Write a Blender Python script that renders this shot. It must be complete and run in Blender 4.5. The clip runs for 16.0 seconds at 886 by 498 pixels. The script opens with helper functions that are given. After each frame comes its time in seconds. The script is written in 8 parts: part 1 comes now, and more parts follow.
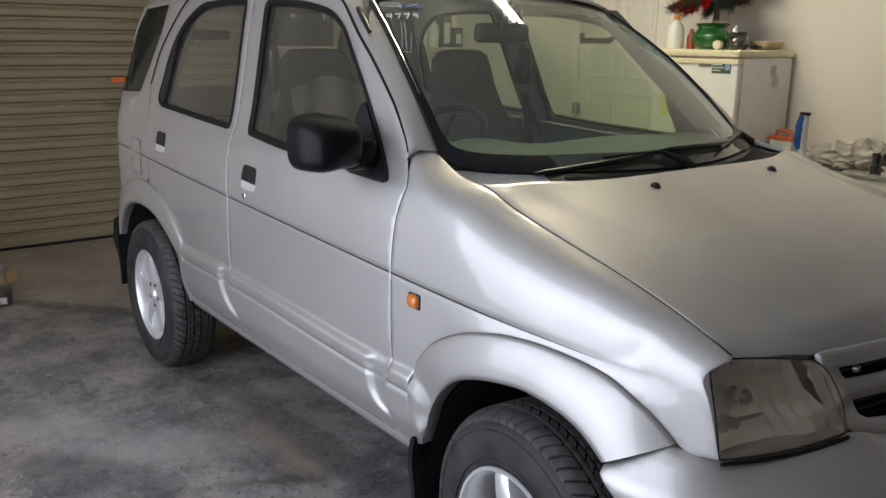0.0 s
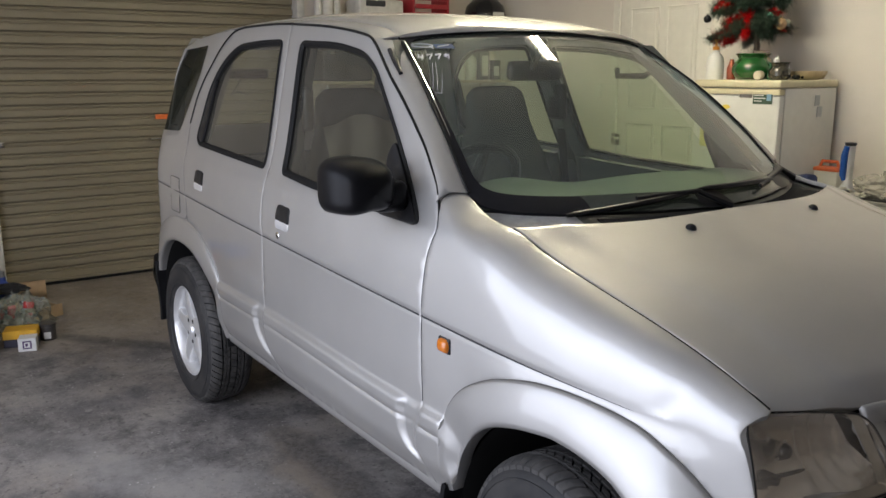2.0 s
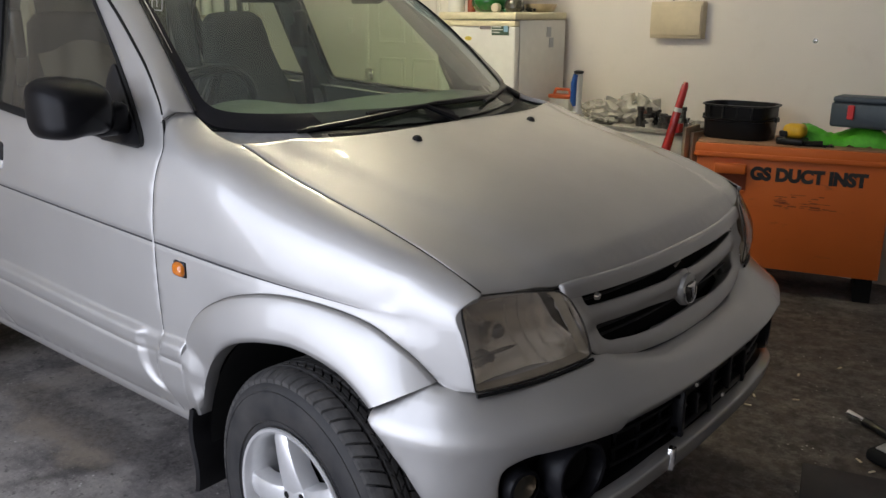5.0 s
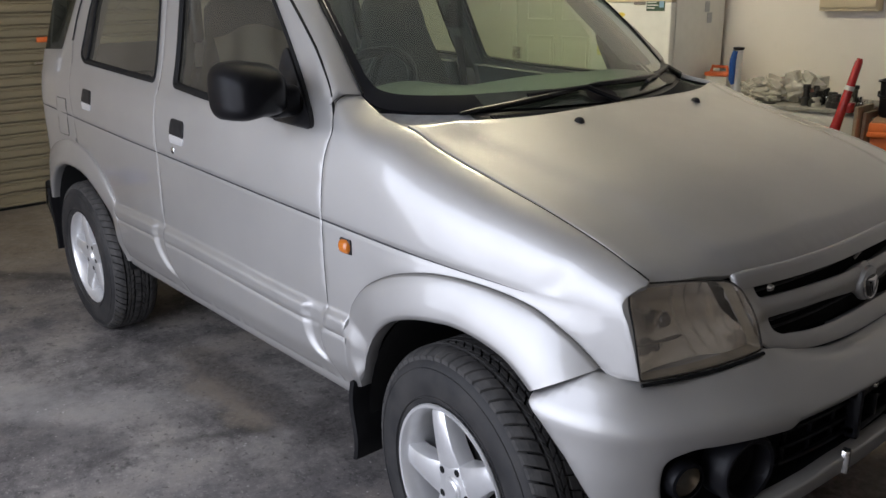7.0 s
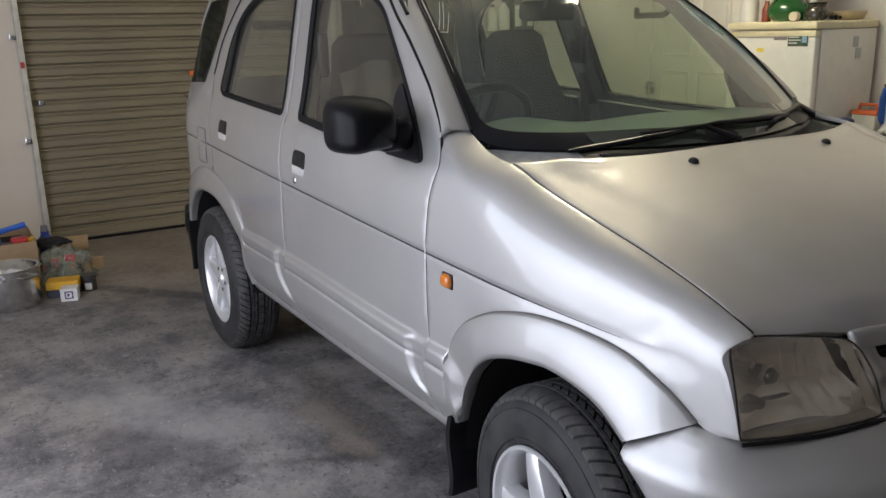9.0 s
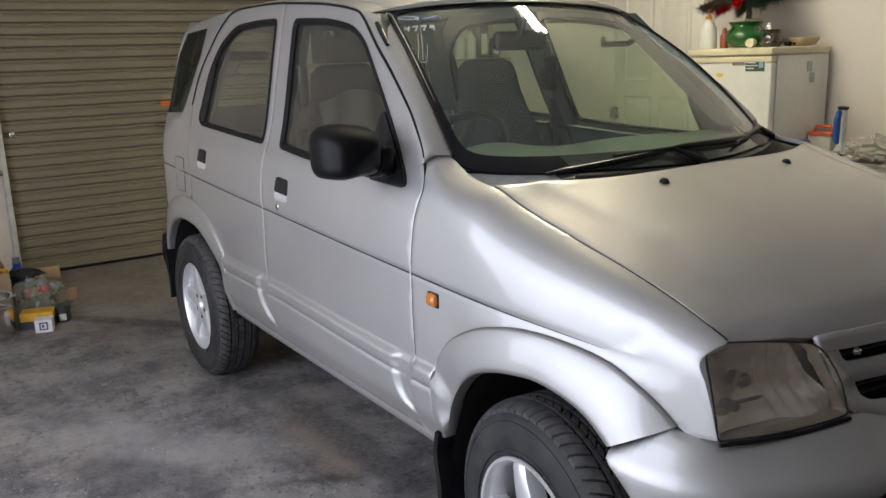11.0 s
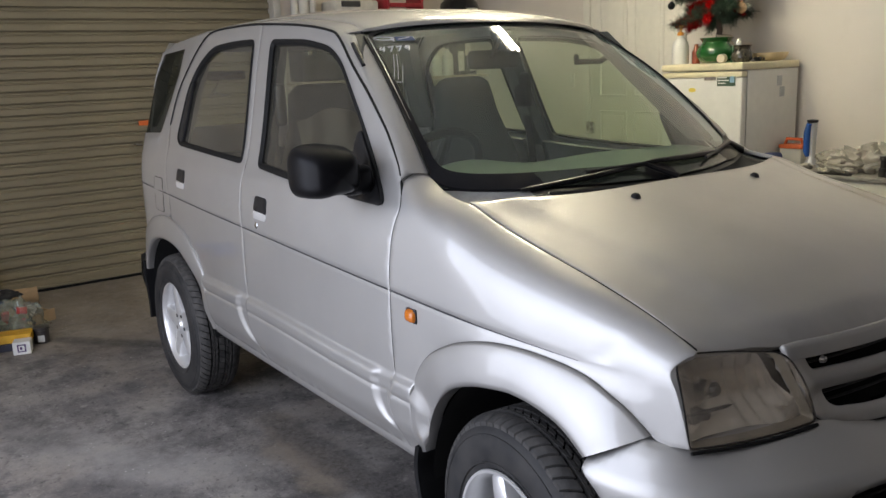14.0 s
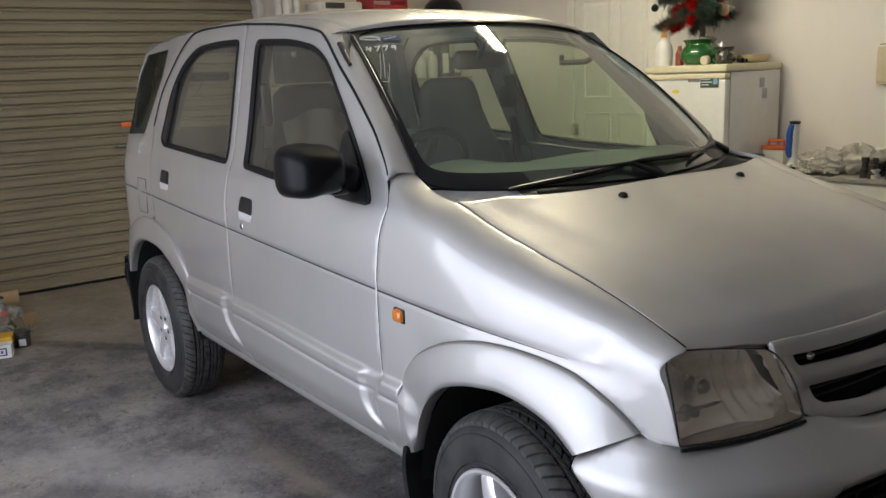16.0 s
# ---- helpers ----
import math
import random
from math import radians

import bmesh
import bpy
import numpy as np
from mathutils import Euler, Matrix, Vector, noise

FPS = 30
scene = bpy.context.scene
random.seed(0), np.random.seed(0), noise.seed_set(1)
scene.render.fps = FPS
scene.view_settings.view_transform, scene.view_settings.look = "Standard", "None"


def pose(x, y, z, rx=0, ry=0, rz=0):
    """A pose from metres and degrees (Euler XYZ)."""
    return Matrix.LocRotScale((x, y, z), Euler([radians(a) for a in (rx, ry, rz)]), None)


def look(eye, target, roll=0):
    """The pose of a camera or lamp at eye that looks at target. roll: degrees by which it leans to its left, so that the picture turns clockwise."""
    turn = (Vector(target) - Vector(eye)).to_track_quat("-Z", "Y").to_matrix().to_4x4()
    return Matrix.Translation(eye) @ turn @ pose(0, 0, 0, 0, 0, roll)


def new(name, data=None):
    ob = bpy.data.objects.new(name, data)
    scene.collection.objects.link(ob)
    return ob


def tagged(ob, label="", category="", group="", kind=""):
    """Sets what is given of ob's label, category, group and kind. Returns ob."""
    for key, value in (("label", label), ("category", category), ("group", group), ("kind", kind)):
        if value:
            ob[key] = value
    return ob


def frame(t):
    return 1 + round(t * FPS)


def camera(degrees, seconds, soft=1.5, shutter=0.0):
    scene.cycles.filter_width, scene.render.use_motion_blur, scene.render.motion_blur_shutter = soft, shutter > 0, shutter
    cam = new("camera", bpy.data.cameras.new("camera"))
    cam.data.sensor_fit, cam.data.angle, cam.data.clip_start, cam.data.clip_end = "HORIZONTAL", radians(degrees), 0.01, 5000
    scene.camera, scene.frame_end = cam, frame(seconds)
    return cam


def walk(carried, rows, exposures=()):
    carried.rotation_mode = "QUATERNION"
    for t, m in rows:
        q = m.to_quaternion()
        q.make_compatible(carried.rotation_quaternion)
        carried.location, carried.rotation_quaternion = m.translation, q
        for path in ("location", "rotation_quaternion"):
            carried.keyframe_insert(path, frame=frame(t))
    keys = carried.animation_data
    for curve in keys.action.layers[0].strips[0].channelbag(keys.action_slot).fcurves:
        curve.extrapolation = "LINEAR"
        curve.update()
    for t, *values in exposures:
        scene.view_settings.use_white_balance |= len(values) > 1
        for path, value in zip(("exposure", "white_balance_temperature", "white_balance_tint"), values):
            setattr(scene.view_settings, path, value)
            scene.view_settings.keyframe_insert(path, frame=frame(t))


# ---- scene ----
cam = camera(56.43, 16.0)
# seconds, eye, yaw, pitch, roll
PATH = [
    (0.0, 1.1752, -1.8540, 1.4402, 52.428, -14.065, 0.748),
    (0.5, 1.0906, -1.8364, 1.4441, 54.534, -13.895, 1.169),
    (1.0, 1.0175, -1.7845, 1.4624, 56.730, -12.814, 1.276),
    (1.5, 1.0510, -1.7948, 1.4640, 56.602, -12.021, 0.985),
    (2.0, 1.1664, -1.8137, 1.4707, 55.404, -12.153, -0.088),
    (2.5, 1.2302, -1.7756, 1.4704, 48.364, -11.320, -0.177),
    (3.0, 1.2533, -1.7565, 1.4551, 41.492, -11.187, -0.201),
    (3.5, 1.2584, -1.7575, 1.4342, 40.579, -12.561, -0.497),
    (3.7, 1.2655, -1.7635, 1.4289, 40.498, -12.672, -0.453),
    (5.8, 1.2664, -1.7873, 1.4010, 39.978, -18.060, 0.725),
    (6.0, 1.2595, -1.8011, 1.4063, 41.873, -18.013, 0.508),
    (6.5, 1.2367, -1.8072, 1.4112, 47.680, -17.807, -0.989),
    (7.0, 1.2262, -1.8153, 1.4171, 49.262, -17.337, -1.106),
    (7.5, 1.2222, -1.7921, 1.4247, 49.314, -15.585, -1.161),
    (8.0, 1.2068, -1.7252, 1.4284, 54.262, -15.197, -0.978),
    (8.5, 1.2152, -1.6997, 1.4290, 59.096, -15.009, -1.408),
    (9.0, 1.2549, -1.7476, 1.4221, 58.719, -14.926, -1.347),
    (9.2, 1.2675, -1.7752, 1.4186, 58.563, -14.875, -1.266),
    (11.3, 1.3003, -1.8305, 1.4315, 55.965, -13.008, -1.778),
    (11.5, 1.2946, -1.8300, 1.4280, 55.772, -12.939, -1.633),
    (12.0, 1.2946, -1.8354, 1.4304, 55.350, -12.794, -1.403),
    (12.5, 1.2961, -1.8358, 1.4354, 55.268, -12.707, -1.289),
    (13.0, 1.3129, -1.8319, 1.4412, 55.170, -12.561, -1.384),
    (13.5, 1.3263, -1.8336, 1.4416, 54.997, -12.264, -2.006),
    (14.0, 1.3322, -1.8400, 1.4408, 54.899, -12.189, -2.352),
    (14.5, 1.3411, -1.8256, 1.4317, 54.704, -12.005, -2.407),
    (15.0, 1.3336, -1.8308, 1.4319, 54.015, -12.042, -2.295),
    (15.5, 1.3172, -1.8467, 1.4296, 53.848, -12.056, -2.054),
    (16.0, 1.3232, -1.8463, 1.4313, 53.745, -12.028, -2.287),
]


def stand(x, y, z, yaw, pitch, roll):
    a, b = radians(yaw), radians(pitch)
    way = Vector((-math.sin(a) * math.cos(b), math.cos(a) * math.cos(b), math.sin(b)))
    eye = Vector((x, y, z))
    return look(eye, eye + way, roll)


walk(cam, [(r[0], stand(*r[1:])) for r in PATH],
     [(0.0, -0.08), (0.5, -0.06), (1.0, -0.06), (2.0, 0.02), (3.5, 0.02), (6.0, 0.02), (7.0, -0.04), (8.0, -0.10), (9.0, -0.04), (11.5, -0.02), (13.0, 0.0), (16.0, 0.0)])

# ---- light ----
world = bpy.data.worlds.new("world")
scene.world = world
world.use_nodes = True
sky = world.node_tree.nodes.new("ShaderNodeTexSky")
sky.sky_type, sky.sun_disc = "NISHITA", False
sky.sun_elevation, sky.sun_rotation = radians(48), radians(150)
world.node_tree.links.new(sky.outputs[0], world.node_tree.nodes["Background"].inputs[0])
world.node_tree.nodes["Background"].inputs[1].default_value = 0.10
scene.view_settings.exposure = 0.0


def lamp(name, m, energy, sx, sy, colour):
    data = bpy.data.lights.new(name, "AREA")
    data.shape, data.size, data.size_y, data.energy, data.color = "RECTANGLE", sx, sy, energy, colour
    ob = new(name, data)
    ob.matrix_world = m
    return ob


FAR, BACK, NEARSIDE, FRONT, HIGH = 3.02, -5.05, -2.95, 4.6, 2.95
DAY, TUBE = 90, 140
# daylight standing in the open doorway behind the camera
lamp("doorway_daylight", look((-0.725, NEARSIDE + 0.03, 1.28), (-0.725, 0, 1.28)), DAY, 3.15, 2.5, (0.808, 0.846, 1.0))

# ---- materials ----
class N:
    """A node material being put together."""

    def __init__(self, name):
        self.mat = bpy.data.materials.new(name)
        self.mat.use_nodes = True
        self.t = self.mat.node_tree
        self.bsdf = self.t.nodes["Principled BSDF"]
        self.xyz = self.t.nodes.new("ShaderNodeTexCoord").outputs["Object"]

    def node(self, kind, **inputs):
        n = self.t.nodes.new(kind)
        for k, v in inputs.items():
            self.put(n.inputs[k.replace("_", " ")], v)
        return n

    def put(self, socket, v):
        if isinstance(v, bpy.types.NodeSocket):
            self.t.links.new(v, socket)
        else:
            socket.default_value = v

    def noise(self, scale, detail=4.0, rough=0.55, stretch=None):
        src = self.xyz
        if stretch:
            m = self.node("ShaderNodeMapping", Vector=src, Scale=stretch)
            src = m.outputs[0]
        return self.node("ShaderNodeTexNoise", Vector=src, Scale=scale, Detail=detail, Roughness=rough).outputs[0]

    def ramp(self, fac, stops):
        n = self.node("ShaderNodeValToRGB", Fac=fac)
        e = n.color_ramp.elements
        while len(e) < len(stops):
            e.new(0.5)
        for el, (p, c) in zip(e, stops):
            el.position = p
            el.color = (*c, 1) if len(c) == 3 else c
        return n.outputs[0]

    def span(self, fac, a, b, lo=0.0, hi=1.0):
        n = self.node("ShaderNodeMapRange")
        n.clamp = True
        for i, v in enumerate((fac, lo, hi, a, b)):
            self.put(n.inputs[i], v)
        return n.outputs[0]

    def mix(self, fac, a, b, blend="MIX"):
        n = self.t.nodes.new("ShaderNodeMix")
        n.data_type, n.blend_type = "RGBA", blend
        for s, v in ((n.inputs[0], fac), (n.inputs[6], a), (n.inputs[7], b)):
            self.put(s, (*v, 1) if isinstance(v, tuple) and len(v) == 3 else v)
        return n.outputs[2]

    def bump(self, height, strength, dist=0.002, under=None):
        n = self.node("ShaderNodeBump", Height=height, Strength=strength, Distance=dist)
        if under:
            self.put(n.inputs["Normal"], under)
        return n.outputs[0]

    def set(self, **inputs):
        for k, v in inputs.items():
            if isinstance(v, tuple) and len(v) == 3:
                v = (*v, 1)
            self.put(self.bsdf.inputs[k.replace("_", " ")], v)
        return self


def plain(name, colour, rough=0.5, metal=0.0, vary=0.12, scale=18, bump=0.15, coat=0.0, grain=220, spec=0.5):
    """Paint, plastic, cloth: a base colour with broad blotches, fine grain and uneven gloss."""
    n = N(name)
    broad, fine = n.noise(scale), n.noise(grain, 3)
    dark, light = tuple(c * (1 - vary) for c in colour), tuple(min(1, c * (1 + vary)) for c in colour)
    n.set(Base_Color=n.ramp(broad, [(0.3, dark), (0.7, light)]), Metallic=metal, Coat_Weight=coat, Specular_IOR_Level=spec, Coat_Roughness=0.06,
          Roughness=n.span(broad, max(0.02, rough * 0.85), min(1, rough * 1.15)), Normal=n.bump(fine, bump, 0.001))
    return n.mat


def glow(name, colour, strength):
    n = N(name)
    n.set(Base_Color=colour, Emission_Color=colour, Emission_Strength=strength)
    return n.mat


def clear(name, tint, rough=0.02, ior=1.5, haze=0.0, film=(0.50, 0.56, 0.47), gloss=1.0):
    """A pane: tinted see-through, with gloss by Fresnel and a diffuse film for haze and dust."""
    n = N(name)
    see = n.node("ShaderNodeBsdfTransparent", Color=(*tint, 1))
    shine = n.node("ShaderNodeBsdfGlossy", Roughness=rough)
    edge = n.node("ShaderNodeLayerWeight", Blend=0.5).outputs["Facing"]
    steep = n.node("ShaderNodeMath")
    steep.operation = "POWER"
    n.put(steep.inputs[0], edge)
    n.put(steep.inputs[1], 4.2)
    base = ((ior - 1) / (ior + 1)) ** 2 * 1.8
    fr = n.span(steep.outputs[0], base * gloss, gloss)
    pane = n.node("ShaderNodeMixShader", Fac=fr)
    n.t.links.new(see.outputs[0], pane.inputs[1])
    n.t.links.new(shine.outputs[0], pane.inputs[2])
    last = pane
    if haze:
        dust = n.node("ShaderNodeBsdfDiffuse", Color=(*film, 1))
        last = n.node("ShaderNodeMixShader", Fac=n.span(n.noise(6), haze * 0.5, haze * 1.4, 0.3, 0.7))
        n.t.links.new(pane.outputs[0], last.inputs[1])
        n.t.links.new(dust.outputs[0], last.inputs[2])
    n.t.links.new(last.outputs[0], n.t.nodes["Material Output"].inputs[0])
    return n.mat


def silver_paint():
    n = N("silver_paint")
    flake, broad, dust = n.noise(900, 2), n.noise(3.0), n.noise(24, 6)
    col = n.mix(n.span(broad, 0, 1, 0.3, 0.7), (0.455, 0.447, 0.434), (0.495, 0.487, 0.472))
    col = n.mix(n.span(dust, 0.0, 0.05, 0.5, 0.8), col, (0.46, 0.44, 0.41))
    n.set(Base_Color=col, Metallic=0.84, Roughness=n.span(dust, 0.49, 0.56, 0.3, 0.8), Coat_Weight=0.9,
          Coat_Roughness=n.span(dust, 0.03, 0.08, 0.3, 0.8), Normal=n.bump(flake, 0.05, 0.0005))
    return n.mat


def concrete():
    n = N("stained_concrete")
    big, mid, fine, grit = n.noise(0.7, 6), n.noise(2.6, 12, 0.74), n.noise(14, 8, 0.75), n.noise(150, 3)
    col = n.ramp(mid, [(0.38, (0.075, 0.069, 0.067)), (0.455, (0.150, 0.139, 0.134)), (0.52, (0.225, 0.209, 0.197)), (0.62, (0.36, 0.337, 0.310))])
    col = n.mix(n.span(big, 0, 0.5, 0.48, 0.60), col, (0.135, 0.129, 0.138))
    col = n.mix(n.span(n.noise(1.3, 8, 0.66), 0, 0.55, 0.50, 0.64), col, (0.24, 0.195, 0.155))
    col = n.mix(n.span(fine, 0, 0.55, 0.57, 0.64), col, (0.38, 0.36, 0.33))
    col = n.mix(n.span(n.noise(4.5, 12, 0.78), 0, 0.50, 0.55, 0.61), col, (0.042, 0.040, 0.042))
    col = n.mix(n.span(n.noise(36, 6, 0.7), 0, 0.7, 0.58, 0.64), col, (0.05, 0.045, 0.042))
    col = n.mix(n.span(n.noise(70, 5, 0.75), 0, 0.5, 0.58, 0.63), col, (0.42, 0.40, 0.37))
    # a long-standing oil and rust stain before the bench, widened to paint in shade
    def stain(cx, cy, turn, a, b, colour, weight, rag=0.8, scale=3.0, soft=0.4):
        """A stain of its own ragged shape, a by b metres, lying at cx, cy."""
        nonlocal col
        m = n.node("ShaderNodeMapping", Vector=n.xyz, Location=(cx, cy, 0), Rotation=(0, 0, radians(turn)), Scale=(a, b, 1))
        m.vector_type = "TEXTURE"
        size = n.node("ShaderNodeVectorMath")
        size.operation = "LENGTH"
        n.t.links.new(m.outputs[0], size.inputs[0])
        edge = n.node("ShaderNodeMath")
        n.put(edge.inputs[0], size.outputs["Value"])
        n.put(edge.inputs[1], n.span(n.noise(scale, 10, 0.72), -rag, rag, 0.25, 0.75))
        worn = n.node("ShaderNodeMath")
        worn.operation = "MULTIPLY"
        n.put(worn.inputs[0], n.span(edge.outputs[0], weight, 0, 1 - soft, 1 + soft))
        n.put(worn.inputs[1], n.span(n.noise(15, 9, 0.78), 0.62, 1.0, 0.42, 0.55))
        col = n.mix(worn.outputs[0], col, colour)
    oil = n.ramp(n.noise(6, 10, 0.75), [(0.4, (0.014, 0.011, 0.010)), (0.54, (0.034, 0.025, 0.019)), (0.68, (0.11, 0.088, 0.070))])
    stain(0.85, 1.30, 0, 1.55, 1.60, oil, 0.95, 0.6, 2.2, 0.28)
    # brown dust trodden in by the roller door
    stain(-4.6, 0.0, 0, 1.35, 1.35, (0.265, 0.220, 0.170), 0.72, 0.5, 1.8, 0.30)
    # damp dark seam, pale scuffs, tan patches and a turned wheel's black marks
    stain(-3.45, -0.80, 40, 0.56, 0.060, (0.060, 0.056, 0.054), 0.75, 0.6, 5.0)
    stain(-1.72, -1.06, 44, 0.34, 0.16, (0.33, 0.315, 0.30), 0.62, 0.9, 6.0)
    stain(-2.10, -1.30, 20, 0.40, 0.14, (0.30, 0.285, 0.27), 0.45, 0.9, 6.0)
    stain(-1.40, -0.60, 12, 0.24, 0.085, (0.27, 0.225, 0.175), 0.75, 0.8, 6.0)
    stain(-1.20, -0.655, 5, 0.13, 0.06, (0.29, 0.245, 0.19), 0.8, 0.8, 8.0)
    stain(-1.75, -0.55, 0, 0.22, 0.07, (0.25, 0.21, 0.165), 0.6, 0.8, 8.0)
    stain(-1.17, -0.81, 66, 0.17, 0.024, (0.05, 0.046, 0.042), 0.55, 1.0, 11.0, 0.8)
    stain(-1.55, -1.25, 35, 0.30, 0.10, (0.085, 0.080, 0.080), 0.55, 0.9, 6.0)
    grain = n.ramp(n.noise(46, 6, 0.75), [(0.42, (0.045, 0.042, 0.040)), (0.56, (0.15, 0.14, 0.135))])
    stain(-1.30, -0.515, 4, 0.95, 0.075, grain, 0.72, 0.5, 7.0)
    cell = n.node("ShaderNodeTexVoronoi", Vector=n.xyz, Scale=34.0)
    pick = n.span(n.noise(5, 6, 0.7), 0, 0.95, 0.52, 0.60)
    speck = n.mix(pick, (0, 0, 0), n.span(cell.outputs["Distance"], 1, 0, 0.07, 0.16))
    col = n.mix(speck, col, (0.58, 0.56, 0.53))
    h = n.mix(0.35, fine, grit)
    n.set(Base_Color=col, Roughness=n.span(fine, 0.48, 0.85, 0.35, 0.7), Normal=n.bump(h, 0.5, 0.005))
    return n.mat


def plaster(name, colour):
    n = N(name)
    big, mid, roll = n.noise(0.9, 4), n.noise(7, 6), n.noise(160, 3)
    dark = tuple(c * 0.93 for c in colour)
    col = n.mix(n.span(big, 0, 1, 0.35, 0.65), colour, dark)
    col = n.mix(n.span(mid, 0, 0.10, 0.58, 0.72), col, (0.45, 0.40, 0.33))
    n.set(Base_Color=col, Roughness=0.62, Normal=n.bump(roll, 0.12, 0.001))
    return n.mat


def roller_metal():
    n = N("roller_curtain")
    dirt, broad = n.noise(5, 8, 0.65, (1, 0.25, 3)), n.noise(1.2, 4)
    col = n.mix(n.span(broad, 0, 1, 0.3, 0.7), (0.222, 0.190, 0.128), (0.258, 0.222, 0.152))
    col = n.mix(n.span(dirt, 0, 0.65, 0.50, 0.78), col, (0.185, 0.150, 0.098))
    n.set(Base_Color=col, Roughness=n.span(dirt, 0.38, 0.62), Metallic=0.1, Normal=n.bump(n.noise(90, 3), 0.08, 0.001))
    return n.mat


def tyre_rubber():
    n = N("tyre_rubber")
    dust, fine = n.noise(14, 6), n.noise(160, 3)
    col = n.mix(n.span(dust, 0, 0.6, 0.42, 0.72), (0.013, 0.013, 0.014), (0.055, 0.051, 0.047))
    n.set(Base_Color=col, Roughness=n.span(dust, 0.55, 0.8), Normal=n.bump(fine, 0.2, 0.001))
    return n.mat


def dusty_tread():
    n = N("dusty_tread")
    dust = n.noise(30, 6)
    n.set(Base_Color=n.mix(n.span(dust, 0.15, 0.95, 0.35, 0.68), (0.022, 0.0215, 0.021), (0.068, 0.064, 0.060)), Roughness=0.75, Normal=n.bump(n.noise(260, 3), 0.25, 0.001))
    return n.mat


SILVER = silver_paint()
TREAD = dusty_tread()
FLOOR, WALL, ROLLER, TYRE = concrete(), plaster("wall_paint", (0.775, 0.725, 0.665)), roller_metal(), tyre_rubber()
# copy of the wall paint with warm bounced light tinted into its colour
WALL_BOUNCE = plaster("wall_paint_bounce_tint", (0.76, 0.69, 0.61))
CEIL = plaster("ceiling_board", (0.80, 0.79, 0.75))
DOORPAINT = plain("door_paint", (0.78, 0.76, 0.69), 0.4, vary=0.03)
BLACK = plain("black_plastic", (0.009, 0.009, 0.010), 0.40, vary=0.25, bump=0.2, grain=420, spec=0.35)
GLOSSBLACK = plain("gloss_black", (0.012, 0.012, 0.013), 0.16, bump=0.02)
RUBBER = plain("seal_rubber", (0.007, 0.007, 0.007), 0.6, spec=0.2)
DARK = plain("underbody_black", (0.010, 0.010, 0.010), 0.8, spec=0.2)
ALLOY = plain("alloy_silver", (0.78, 0.78, 0.78), 0.34, 0.6, 0.06, coat=0.4, bump=0.04)
BOWL = plain("lamp_bowl", (0.84, 0.81, 0.75), 0.24, 0.85, 0.10, bump=0.03, grain=60)
MIRRORBLACK = plain("mirror_black", (0.005, 0.005, 0.006), 0.34, spec=0.14, bump=0.05)
FRIT = plain("screen_band", (0.010, 0.010, 0.012), 0.35, spec=0.15)
COWLGREY = plain("weathered_cowl_grey", (0.30, 0.30, 0.29), 0.7, vary=0.3, bump=0.3)
CHROME = plain("chrome", (0.75, 0.75, 0.75), 0.08, 1.0, 0.04, bump=0.02)
STEEL = plain("brushed_steel", (0.74, 0.73, 0.71), 0.20, 1.0, 0.1, bump=0.06)
# the screen's green film paints in the milky haze of the lit cabin
SCREEN = clear("windscreen_glass", (0.77, 0.91, 0.74), haze=0.05)
PANE = clear("side_glass", (0.80, 0.84, 0.76), haze=0.05, film=(0.56, 0.52, 0.43))
PRIVACY = clear("dark_rear_glass", (0.16, 0.165, 0.15), haze=0.02, gloss=0.35)
TAILGLASS = clear("tailgate_glass", (0.72, 0.76, 0.68), haze=0.05, film=(0.50, 0.47, 0.38))
LENS = clear("lamp_lens", (0.92, 0.88, 0.83), 0.025, haze=0.12, film=(0.62, 0.53, 0.42))
AMBER = plain("amber_lens", (0.52, 0.15, 0.015), 0.15, coat=0.8, bump=0.05)
CABIN = plain("cabin_grey_green", (0.20, 0.23, 0.195), 0.75)
CLOTH = plain("seat_cloth", (0.045, 0.048, 0.046), 0.9, grain=600, bump=0.4)
TRIM = plain("door_card_grey", (0.09, 0.096, 0.09), 0.7)


# ---- building ----
def mesh_of(name, verts, faces, mat, smooth=None):
    me = bpy.data.meshes.new(name)
    me.from_pydata([tuple(v) for v in verts], [], faces)
    me.validate()
    if mat:
        me.materials.append(mat)
    if smooth is not None:
        for p in me.polygons:
            p.use_smooth = True
        if smooth < 180:
            me.set_sharp_from_angle(angle=radians(smooth))
    return me


def empty(name, at=(0, 0, 0), **tags):
    ob = new(name)
    ob.location = at
    ob.empty_display_size = 0.1
    return tagged(ob, **tags)


def placed(ob):
    """Where ob stands in the world, with all that it hangs from."""
    m = Matrix.Translation(ob.location)
    return placed(ob.parent) @ ob.matrix_parent_inverse @ m if ob.parent else m


def under(ob, parent):
    # a sub-part is the deepest level
    while parent.parent and parent.parent.parent:
        parent = parent.parent
    ob.parent = parent
    ob.matrix_parent_inverse = placed(parent).inverted()
    return ob


def part(name, geo, mat, parent=None, label="", smooth=35):
    """One mesh object from a bmesh or (verts, faces), in world metres, under a thing."""
    if isinstance(geo, bmesh.types.BMesh):
        bmesh.ops.recalc_face_normals(geo, faces=geo.faces)
        me = bpy.data.meshes.new(name)
        geo.to_mesh(me)
        geo.free()
        me.materials.append(mat)
        for p in me.polygons:
            p.use_smooth = True
        if smooth < 180:
            me.set_sharp_from_angle(angle=radians(smooth))
    else:
        me = mesh_of(name, geo[0], geo[1], mat, smooth)
    ob = new(name, me)
    if parent:
        under(ob, parent)
    if label:
        tagged(ob, label)
    return ob


